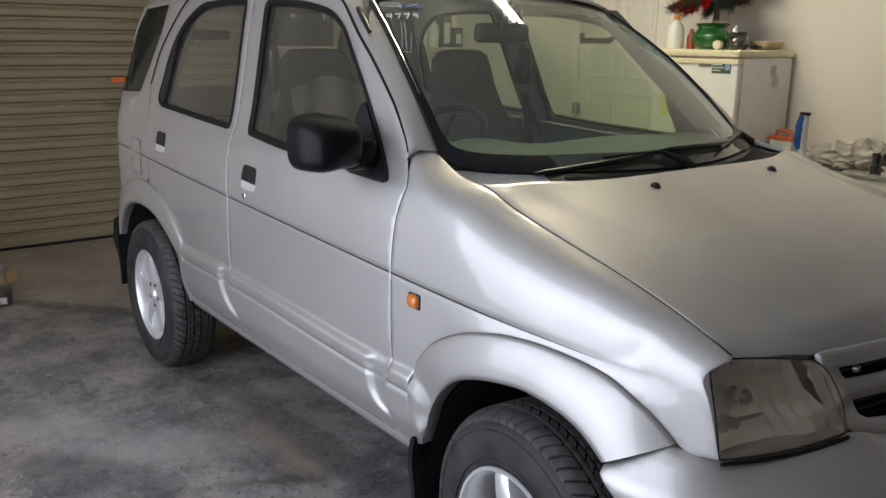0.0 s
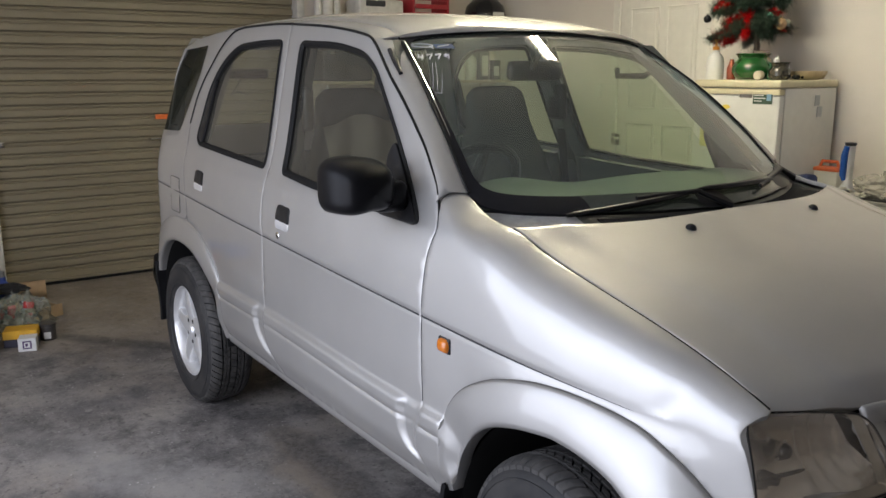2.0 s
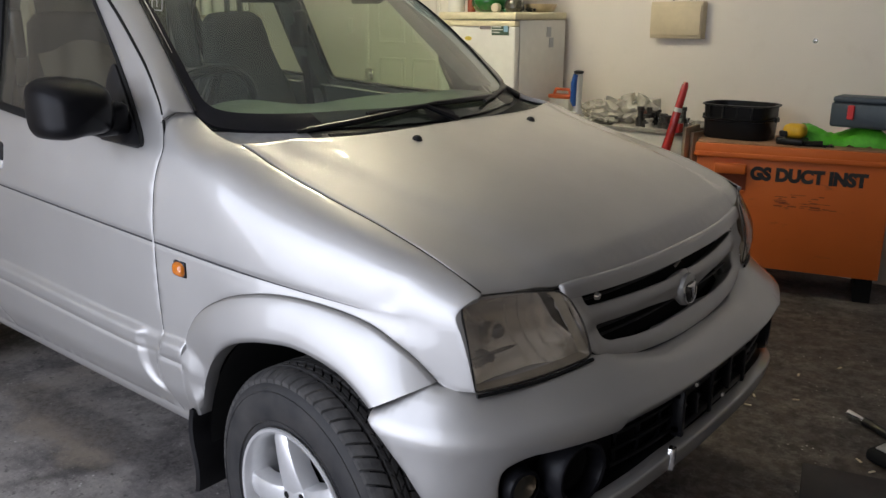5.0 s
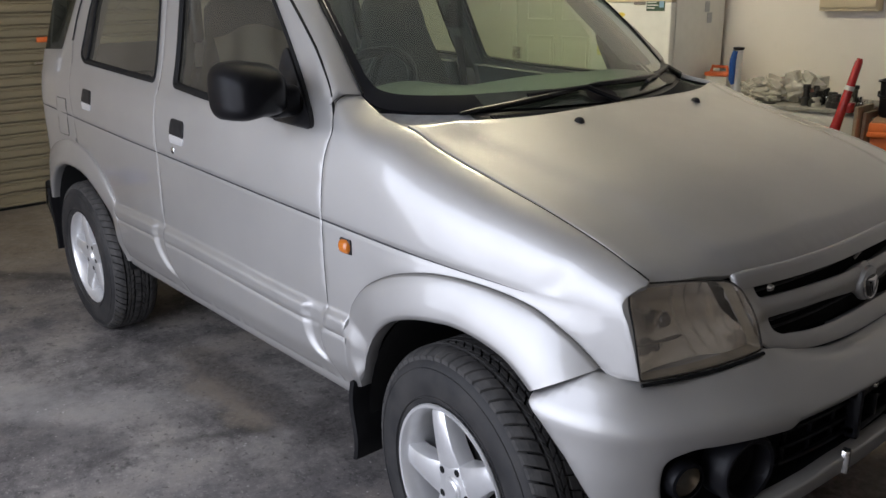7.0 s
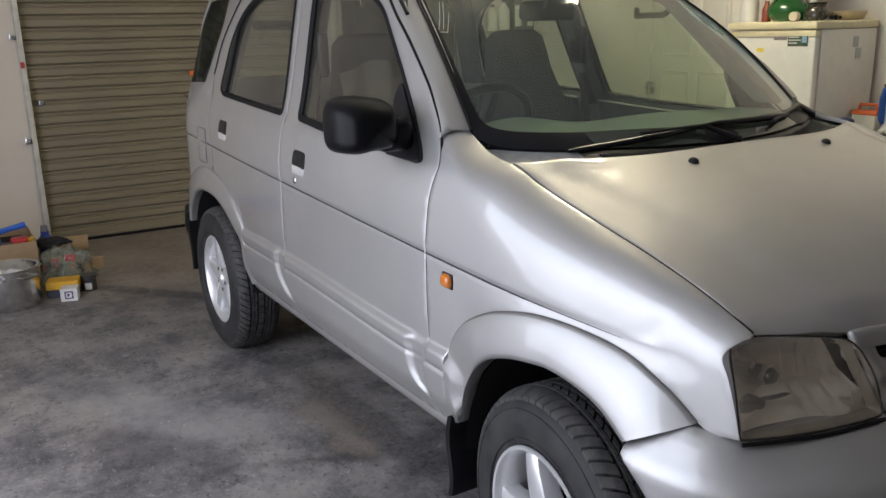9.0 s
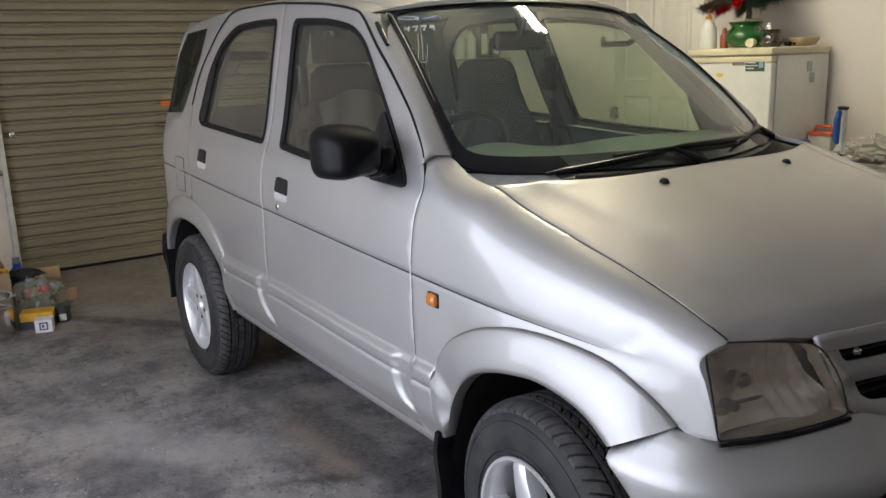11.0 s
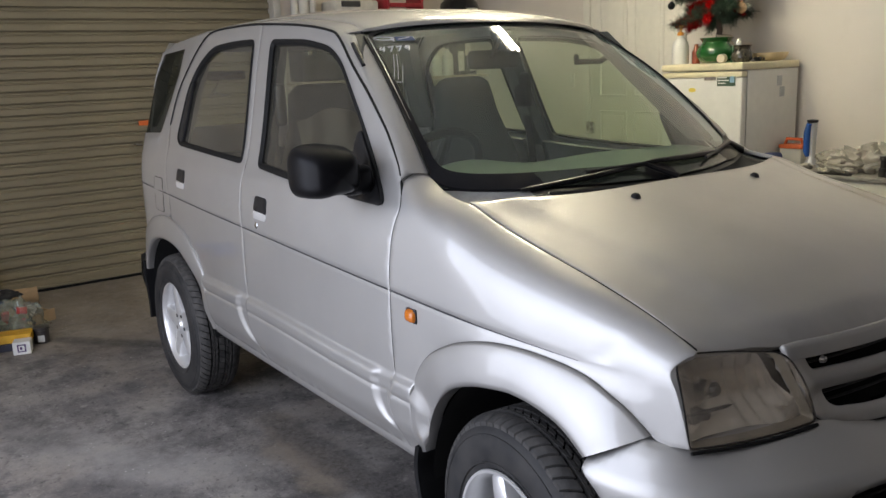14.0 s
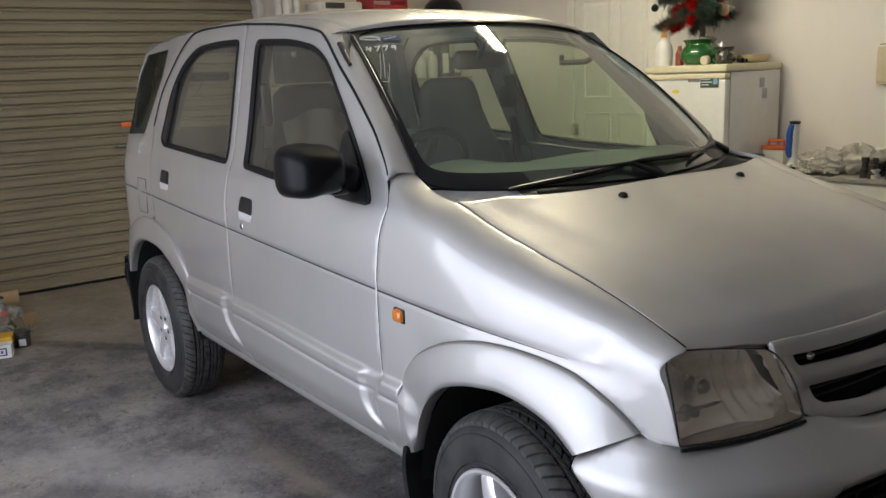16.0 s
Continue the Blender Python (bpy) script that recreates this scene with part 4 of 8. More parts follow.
    part("loose_wire", tube([(-2.82, -0.27, 1.44), (-2.80, -0.30, 1.40), (-2.80, -0.34, 1.355), (-2.79, -0.30, 1.375), (-2.80, -0.25, 1.360), (-2.80, -0.22, 1.372)], 0.004, 6), BLACK, tg)
    # rear bumper
    bm = bmesh.new()
    rows = []
    for t in np.linspace(-1, 1, 33):
        a = t * 1.45
        x, y = -2.80 - 0.17 * max(0, math.cos(a)) ** 0.5, 0.745 * math.sin(a) / math.sin(1.45)
        rows.append([Vector((x + dx, y * k, z)) for dx, k, z in ((0.03, 0.97, 0.62), (0, 1, 0.60), (-0.01, 1.01, 0.50), (0.01, 0.99, 0.40), (0.06, 0.93, 0.37))])
    part("rear_bumper", grid(rows), SILVER, car, "", 60)


build_top()


def bumper_plan(y):
    return 0.24 + 0.42 * max(0.0, 1 - (abs(y) / 0.772) ** 2.6) ** (1 / 2.6)


def bumper_path():
    pts = [(bumper_plan(y), y) for y in -0.772 * np.sin(np.linspace(-math.pi / 2, math.pi / 2, 241))[::-1]]
    pts = np.array(pts)
    s = np.concatenate([[0], np.cumsum(np.linalg.norm(np.diff(pts, axis=0), axis=1))])
    return s - s[-1] / 2, pts


BS, BP = bumper_path()


def bumper(s, z):
    """s metres round the bumper from its middle, to the car's right below 0."""
    x, y = float(np.interp(s, BS, BP[:, 0])), float(np.interp(s, BS, BP[:, 1]))
    e = 0.004
    dx, dy = float(np.interp(s + e, BS, BP[:, 0]) - np.interp(s - e, BS, BP[:, 0])), float(np.interp(s + e, BS, BP[:, 1]) - np.interp(s - e, BS, BP[:, 1]))
    n = Vector((dy, -dx, 0)).normalized()
    if n.x < 0 and abs(y) < 0.5:
        n = -n
    d = table(z, [(0.38, -0.035), (0.44, -0.010), (0.50, 0.0), (0.62, 0.004), (0.648, 0.007), (0.660, 0.006), (0.668, 0.000), (0.680, -0.016), (0.70, -0.042), (0.72, -0.067), (0.745, -0.100), (0.76, -0.13)])
    d *= 1 - 0.45 * smoothstep(0.62, 0.84, abs(s))
    return Vector((x, y, z)) + n * d


def build_front():
    half = [i for i in range(len(BS)) if BS[i] > 0.5]
    at_x = lambda x: float(np.interp(-x, [-BP[i, 0] for i in half], [BS[i] for i in half]))
    end = at_x(0.252)
    arch = lambda sg: [(sg * at_x(x), z) for x, z in ((0.258, 0.668), (0.290, 0.640), (0.345, 0.585), (0.400, 0.505), (0.440, 0.415))]
    def rim_z(s):
        return table(abs(s), [(0, 0.690), (0.20, 0.695), (0.36, 0.722), (0.42, 0.748), (0.62, 0.745), (0.72, 0.738), (at_x(0.438), 0.734), (at_x(0.393), 0.734), (at_x(0.366), 0.742), (at_x(0.345), 0.734), (end, 0.676)])
    def ledge(s):
        return table(abs(s), [(0, 0.080), (0.36, 0.060), (0.62, 0.040), (1.1, 0.030)])
    def skin(s, z):
        """The bumper's face, running on over its top edge as a ledge."""
        zt = rim_z(s)
        if z <= zt:
            return bumper(s, z)
        p = bumper(s, zt)
        k = min(1, (z - zt) / ledge(s))
        inward = (Vector((0.1, 0, p.z)) - p).normalized()
        return p + inward * (ledge(s) * k) + Vector((0, 0, (0.042 * k - 0.030 * k * k) * ledge(s) / 0.08))
    top = [(s, rim_z(s)) for s in np.linspace(end, -end, 60)]
    over = [(s, z + ledge(s)) for s, z in top]
    out = over + arch(-1) + [(s, table(abs(s), [(0, 0.482), (0.29, 0.478), (0.45, 0.455), (0.61, 0.425), (0.75, 0.410), (1.1, 0.405)])) for s in np.linspace(-at_x(0.445), at_x(0.445), 30)] + list(reversed(arch(1)))
    half_mouth = [(0.0, 0.664), (0.38, 0.664), (0.44, 0.660), (0.455, 0.640), (0.56, 0.640), (0.66, 0.636), (0.715, 0.610), (0.722, 0.560), (0.712, 0.480), (0.66, 0.455), (0.60, 0.458), (0.45, 0.486), (0.29, 0.510), (0.0, 0.514)]
    mouth = rounded([(-s, z) for s, z in half_mouth] + [(s, z) for s, z in reversed(half_mouth[1:-1])], [0.02, 0.02, 0.01, 0.01, 0.02, 0.02, 0.03, 0.03, 0.02, 0.02, 0.03, 0.03, 0.03, 0.02] + [0.03, 0.03, 0.03, 0.02, 0.02, 0.03, 0.03, 0.02, 0.02, 0.01, 0.01, 0.02], 4)
    geo = panel(out, skin, 0.016, [mouth], lip=0.03, edge=0.005)
    fb = part("front_bumper", geo, SILVER, car, "silver plastic bumper with the number plate missing", 50)
    # shadow gap under each headlamp
    seam = [nose(y, table(y, [(-0.676, 0.735), (-0.560, 0.736), (-0.408, 0.746)])) + Vector((0.006, 0, 0)) for y in np.linspace(-0.676, -0.412, 16)]
    for line in (seam, [Vector((p.x, -p.y, p.z)) for p in seam]):
        part("bumper_seam", strip_line(line, 0.0038), RUBBER, fb)
    # recess
    back = lambda s, z: bumper(s, z) - Vector((0.075, 0, 0))
    part("bumper_recess", panel(inset(mouth, -0.02), back, 0.04, lip=0), FRIT, fb, "black bumper grille")
    md = dense(mouth, 0.03)
    rows = [[bumper(*p) - Vector((d, 0, 0)) for p in md] for d in (0.004, 0.04, 0.078)]
    part("recess_wall", grid(rows, True), FRIT, fb)
    for z in (0.530, 0.565, 0.60, 0.635):
        pts = [bumper(s, z) - Vector((0.045, 0, 0)) for s in np.linspace(-0.42, 0.42, 25)]
        part("grille_bar", tube(pts, 0.0055, 6), FRIT, fb)
    for s in np.linspace(-0.40, 0.40, 11):
        pts = [bumper(s, z) - Vector((0.052, 0, 0)) for z in (0.520, 0.58, 0.655)]
        part("grille_rib", tube(pts, 0.005, 6), FRIT, fb)
    # fog lamps
    for sg in (-1, 1):
        c = bumper(sg * 0.648, 0.556) - Vector((0.030, 0, 0))
        ax = (1, 0.30 * sg, 0)
        pod = part("fog_lamp", lathe([(0.030, 0.016), (0.036, 0.014), (0.040, 0.0), (0.043, -0.05)], ax, c, 28), FRIT, fb, "black fog lamp housing")
        part("fog_lamp_bowl", lathe([(0.0, -0.016), (0.02, -0.010), (0.031, 0.008)], ax, c, 24), plain_lamp(), pod)
        part("fog_lamp_lens", lathe([(0.0, 0.018), (0.018, 0.016), (0.030, 0.010)], ax, c, 24), clear("fog_lens", (0.50, 0.45, 0.40), 0.05, haze=0.03), pod)
        c = bumper(sg * 0.520, 0.556) - Vector((0.034, 0, 0))
        ax = (1, 0.20 * sg, 0)
        ring = part("fog_lamp_bezel", lathe([(0.048, -0.04), (0.052, 0.004), (0.056, 0.016), (0.064, 0.018), (0.070, 0.010), (0.072, -0.04)], ax, c, 36), FRIT, fb, "empty glossy black bezel")
        part("bezel_back", lathe([(0.0, -0.03), (0.035, -0.028), (0.05, -0.020)], ax, c, 24), FRIT, ring)
    # plate bracket
    bm = box((0.606, -0.20, 0.528), (0.634, 0.18, 0.545), 0.003)
    box((0.606, -0.20, 0.606), (0.634, 0.18, 0.622), 0.003, 1, bm)
    box((0.600, -0.19, 0.524), (0.610, 0.17, 0.626), 0.002, 1, bm)
    pb = part("plate_bracket", bm, FRIT, car, "empty black number-plate bracket")
    for y, low, high in ((-0.20, 0.520, 0.628), (-0.128, 0.548, 0.600), (-0.045, 0.520, 0.640), (0.062, 0.540, 0.622), (0.160, 0.524, 0.606)):
        part("bracket_rib", box((0.612, y, low), (0.640, y + 0.014, high), 0.003), FRIT, pb)
    for y, z in ((-0.126, 0.620), (0.044, 0.530)):
        part("bolt", lathe([(0.0, 0.006), (0.005, 0.005), (0.007, 0.0)], (1, 0, 0), (0.634, y, z), 8), STEEL, pb)
    m = pose(0.652, -0.262, 0.500, 0, 0, 12)
    part("bracket_clip", box((-0.012, -0.010, -0.022), (0.004, 0.010, 0.028), 0.002, 2, None, m), STEEL, fb, "bent bare metal clip")
    # headlamps
    for sg in (-1, 1):
        loop = rounded([(-0.674, 0.740), (-0.560, 0.741), (-0.408, 0.752), (-0.426, 0.800), (-0.462, 0.893), (-0.570, 0.908), (-0.672, 0.913), (-0.675, 0.840)], [0.010, 0.06, 0.016, 0.05, 0.026, 0.06, 0.036, 0.05], 6)
        loop = [(sg * -p[0], p[1]) for p in loop]
        hl = empty("headlamp", tuple(nose(sg * 0.54, 0.82)))
        under(hl, car)
        tagged(hl, "clear smoky headlamp with a chrome bowl")
        ld = dense(loop, 0.03)
        front = lambda y, z: nose(y, z) + Vector((0.002 + 0.030 * math.sin(math.pi * min(1, max(0, (z - 0.74) / 0.17))) * max(0.0, 1 - (abs(abs(y) - 0.54) / 0.145) ** 3), 0, 0))
        lens = part("lens", panel(ld, front, 0.03, lip=0.02, edge=0.004, flip=False), LENS, hl, "yellowed clear lens", 60)
        lens.visible_shadow = False
        small = inset(ld, 0.007)
        rows = [[nose(*p) for p in ld], [nose(*p) - Vector((0.006, 0, 0)) for p in inset(ld, 0.003)], [nose(*p) - Vector((0.018, 0, 0)) for p in small]]
        part("housing", grid(rows, True), plain_lamp(), hl, "smoky grey-brown inner housing", 50)
        # reflector: a deep bowl, fluted towards the grille, over a second shallow bowl
        def bowl(y, z):
            u, v = (abs(y) - 0.548) / 0.132, (z - 0.832 - 0.06 * (0.548 - abs(y))) / 0.080
            d = 0.062 * max(0.0, 1 - abs(u) ** 2.6 - abs(v) ** 2.6) ** 0.85
            w = (z - 0.772 - 0.10 * (0.575 - abs(y))) / 0.034
            d2 = 0.040 * max(0.0, 1 - (u * 1.1) ** 2 - w * w)
            flute = 0.0070 * abs(math.sin(math.pi * abs(y) / 0.026)) * smoothstep(0.560, 0.535, abs(y)) * (d > 0.004)
            return nose(y, z) - Vector((0.018 + max(d, d2) - flute, 0, 0))
        part("reflector", panel(small, bowl, 0.0075, lip=0), BOWL, hl, "fluted chrome reflector", 45)
        c = nose(sg * 0.572, 0.824)
        cap = part("bulb_shield", lathe([(0.0, 0.016), (0.010, 0.014), (0.014, 0.008), (0.015, -0.004), (0.010, -0.04)], (1, 0, 0), c - Vector((0.052, 0, 0)), 18), GLOSSBLACK, hl, "dark bulb shield")
        part("shield_ring", lathe([(0.015, 0.003), (0.0185, 0.001), (0.0185, -0.005), (0.013, -0.012)], (1, 0, 0), c - Vector((0.052, 0, 0)), 18), CHROME, cap)
        part("parking_bulb", lathe([(0.0, 0.014), (0.007, 0.010), (0.009, 0.0), (0.009, -0.03)], (1, 0, 0), nose(sg * 0.602, 0.846) - Vector((0.055, 0, 0)), 12), CHROME, hl)
        # dark divider between the bowls
        ridge = [nose(sg * y, 0.796 + 0.10 * (0.575 - y)) - Vector((0.030, 0, 0)) for y in np.linspace(0.555, 0.648, 9)]
        part("divider", tube(ridge, [0.001] + [0.004] * 7 + [0.001], 6), DARK, hl)
        part("indicator_bulb", lathe([(0.0, 0.016), (0.008, 0.012), (0.011, 0.0), (0.011, -0.02)], (1, 0, 0), nose(sg * 0.605, 0.782) - Vector((0.044, 0, 0)), 12), GLOSSBLACK, hl)
        rim = [fender(x, z) for x, z in FRONT_EDGE]
        rim = [Vector((p.x, p.y * -sg, p.z)) for p in rim]
        glass = [front(*p) for p in dense(loop, 0.006)]
        rows = []
        for p in rim:
            q_ = min(glass, key=lambda g: (g - p).length)
            rows.append([p + Vector((0, 0, 0.0005)), p.lerp(q_, 0.75) - Vector((0.001, 0, 0))])
        part("wing_return", grid(rows if sg < 0 else rows[::-1]), SILVER, hl, "silver flange beside the lens", 60)
        seal = [front(*p) + Vector((-0.002, 0, 0)) for p in ld]
        part("seal", strip_line(seal + seal[:1], 0.0019), RUBBER, hl)
    # grille: a shield-shaped surround with a bar across two slots
    half = [(-0.443, 0.874), (-0.426, 0.815), (-0.410, 0.771), (-0.378, 0.742), (-0.273, 0.722), (-0.10, 0.709)]
    shell = rounded(half + [(-y, z) for y, z in reversed(half)], [0.004, 0.04, 0.03, 0.03, 0.1, 0.1, 0.1, 0.1, 0.03, 0.03, 0.04, 0.004], 5)
    half = [(-0.396, 0.871), (-0.384, 0.838), (-0.26, 0.834), (-0.10, 0.829)]
    up = rounded(half + [(-y, z) for y, z in reversed(half)], [0.010, 0.014, 0.05, 0.02, 0.02, 0.05, 0.014, 0.010], 5)
    half = [(-0.372, 0.802), (-0.350, 0.762), (-0.262, 0.749), (-0.12, 0.742)]
    over = [(0.16, 0.793), (0.075, 0.785), (-0.075, 0.785), (-0.16, 0.793)]
    down = rounded(half + [(-y, z) for y, z in reversed(half)] + over, [0.016, 0.020, 0.06, 0.06, 0.06, 0.06, 0.020, 0.016, 0.05, 0.03, 0.03, 0.05], 5)
    def face(y, z):
        rim = smoothstep(0.028, 0.010, min(abs(0.443 - 0.33 * max(0, 0.874 - z) - abs(y)), 0.05)) if z > 0.76 else 0.0
        low = smoothstep(0.748, 0.728, z - 0.030 * (abs(y) / 0.40) ** 2)
        bar = math.exp(-(((z - 0.816) / 0.014) ** 2))
        return nose(y, z) + Vector((-0.014 + 0.012 * max(rim, low) + 0.009 * bar, 0, 0))
    gr = part("grille", panel(shell, face, 0.014, [up, down], lip=0.035, edge=0.004), SILVER, car, "silver two-slot grille", 50)
    part("grille_backing", panel(inset(shell, 0.012), lambda y, z: nose(y, z) - Vector((0.060, 0, 0)), 0.05, lip=0), DARK, gr)
    low = [p for p in dense(inset(shell, -0.003), 0.02) if p[1] < 0.868]
    cut = max(range(len(low)), key=lambda i: abs(low[i][0] - low[i - 1][0]) + abs(low[i][1] - low[i - 1][1]))
    low = low[cut:] + low[:cut]
    part("grille_gap", strip_line([nose(*p) + Vector((-0.008, 0, 0)) for p in low], 0.0045), RUBBER, gr)
    for z, wide in ((0.767, 0.34), (0.783, 0.35), (0.846, 0.38), (0.858, 0.385)):
        pts = [nose(y, z) - Vector((0.034, 0, 0)) for y in np.linspace(-wide, wide, 21)]
        part("grille_slat", tube(pts, 0.003, 6), BLACK, gr)
    for y in (-0.352, 0.352):
        part("bolt", lathe([(0.0, 0.012), (0.006, 0.010), (0.009, 0.002)], (1, 0, 0), nose(y, 0.856) - Vector((0.014, 0, 0)), 10), CHROME, gr)
    part("bonnet_catch", tube([nose(0.0, 0.866) - Vector((0.03, 0, 0)), nose(0.01, 0.85) - Vector((0.022, 0, 0)), nose(-0.005, 0.838) - Vector((0.03, 0, 0))], 0.004, 6), STEEL, gr)
    # badge boss swelling out of the bar, with a plain ring and bar on it
    c = Vector((0.549, 0.0, 0.790))
    tilt = Vector((1, 0, 0.12)).normalized()
    rows = []
    for h, ky, kz in ((0.0, 0.001, 0.001), (0.0005, 0.85, 0.85), (-0.002, 0.97, 0.97), (-0.007, 1.0, 1.0), (-0.012, 1.06, 1.0), (-0.020, 1.25, 0.98), (-0.028, 1.6, 0.85), (-0.036, 2.1, 0.6)):
        rows.append([c + tilt * h + Vector((0, 0.039 * ky * math.cos(a), 0.039 * kz * math.sin(a) + 0.5 * abs(h) * (ky > 1.1))) for a in np.linspace(0, math.tau, 44, endpoint=False)])
    mount = part("badge_mount", grid(rows, True), SILVER, gr, "", 50)
    bd = part("badge_base", lathe([(0.0, 0.003), (0.026, 0.0025), (0.031, 0.001), (0.032, -0.006)], tilt, c, 36), GLOSSBLACK, mount, "dark oval badge")
    ring = [c + Vector((0.001 - 0.0045 * math.sin(a), 0.032 * math.cos(a), 0.032 * math.sin(a))) for a in np.linspace(0, math.tau, 37)]
    part("badge_ring", tube(ring, 0.0028, 8, None, False), CHROME, bd, "chrome ring")
    mark = [c + Vector((0.005 - 0.12 * z, y, z)) for y, z in ((-0.022, 0.013), (0.0, 0.009), (0.020, 0.015), (0.004, 0.002), (0.006, -0.020))]
    part("badge_bar", tube(mark, [0.002, 0.005, 0.002, 0.005, 0.002], 8), CHROME, bd, "plain chrome emblem")
    # cowl and wipers
    rows = []
    for u in np.linspace(-1, 1, 33):
        y = 0.632 * u
        a = Vector((cowl_line(u) + 0.012, y, hood(cowl_line(u), y).z - 0.014))
        b = screen(u * 0.985, -0.055) + Vector((-0.004, 0, -0.004))
        rows.append([a.lerp(b, k) - Vector((0, 0, 0.012 * math.sin(math.pi * k))) for k in np.linspace(0, 1, 8)])
    cw = part("cowl", grid(rows[5:]), BLACK, car, "black plastic cowl grille", 60)
    part("cowl_end", grid(rows[:6]), COWLGREY, cw, "weathered pale grey vent cover", 60)
    for k in range(44):
        u = -0.62 + 0.6 * k / 43 if k < 22 else 0.28 + 0.6 * (k - 22) / 21
        y = 0.632 * u
        a = Vector((cowl_line(u) - 0.008, y, hood(cowl_line(u), y).z - 0.016))
        b = screen(u * 0.985, -0.06) + Vector((0, 0, -0.006))
        part("cowl_rib", tube([a.lerp(b, 0.1), a.lerp(b, 0.5) - Vector((0, 0, 0.006)), a.lerp(b, 0.85)], 0.003, 5), BLACK, cw)
    on = lambda u, v, h: screen(u, v) + Vector((0.25, 0, 0.5)).normalized() * h
    for pivot, elbow, tip, b0, b1 in (((0.02, -0.075), (-0.10, 0.000), (-0.42, -0.012), (-0.72, -0.075), (-0.12, 0.012)), ((0.93, -0.08), (0.82, -0.005), (0.35, -0.020), (-0.06, 0.020), (0.60, -0.005))):
        wp = part("wiper_arm", tube([on(*pivot, 0.004), on(*pivot, 0.014), on(*elbow, 0.018), on(*tip, 0.016)], [0.012, 0.010, 0.007, 0.005], 8), BLACK, car, "black wiper arm")
        pts = [on(b0[0] + (b1[0] - b0[0]) * t, b0[1] + (b1[1] - b0[1]) * t, 0.008 + 0.006 * math.sin(math.pi * t)) for t in np.linspace(0, 1, 13)]
        part("wiper_blade", tube(pts, [0.003] + [0.007] * 11 + [0.003], 6), BLACK, wp)
        pts = [on(b0[0] + (b1[0] - b0[0]) * t, b0[1] + (b1[1] - b0[1]) * t, 0.006) for t in np.linspace(0, 1, 13)]
        part("wiper_rubber", tube(pts, 0.004, 5), RUBBER, wp)


def plain_lamp():
    return bpy.data.materials.get("lamp_housing") or plain("lamp_housing", (0.30, 0.265, 0.205), 0.30, 0.4, 0.2)


build_front()


TRACK = 0.648


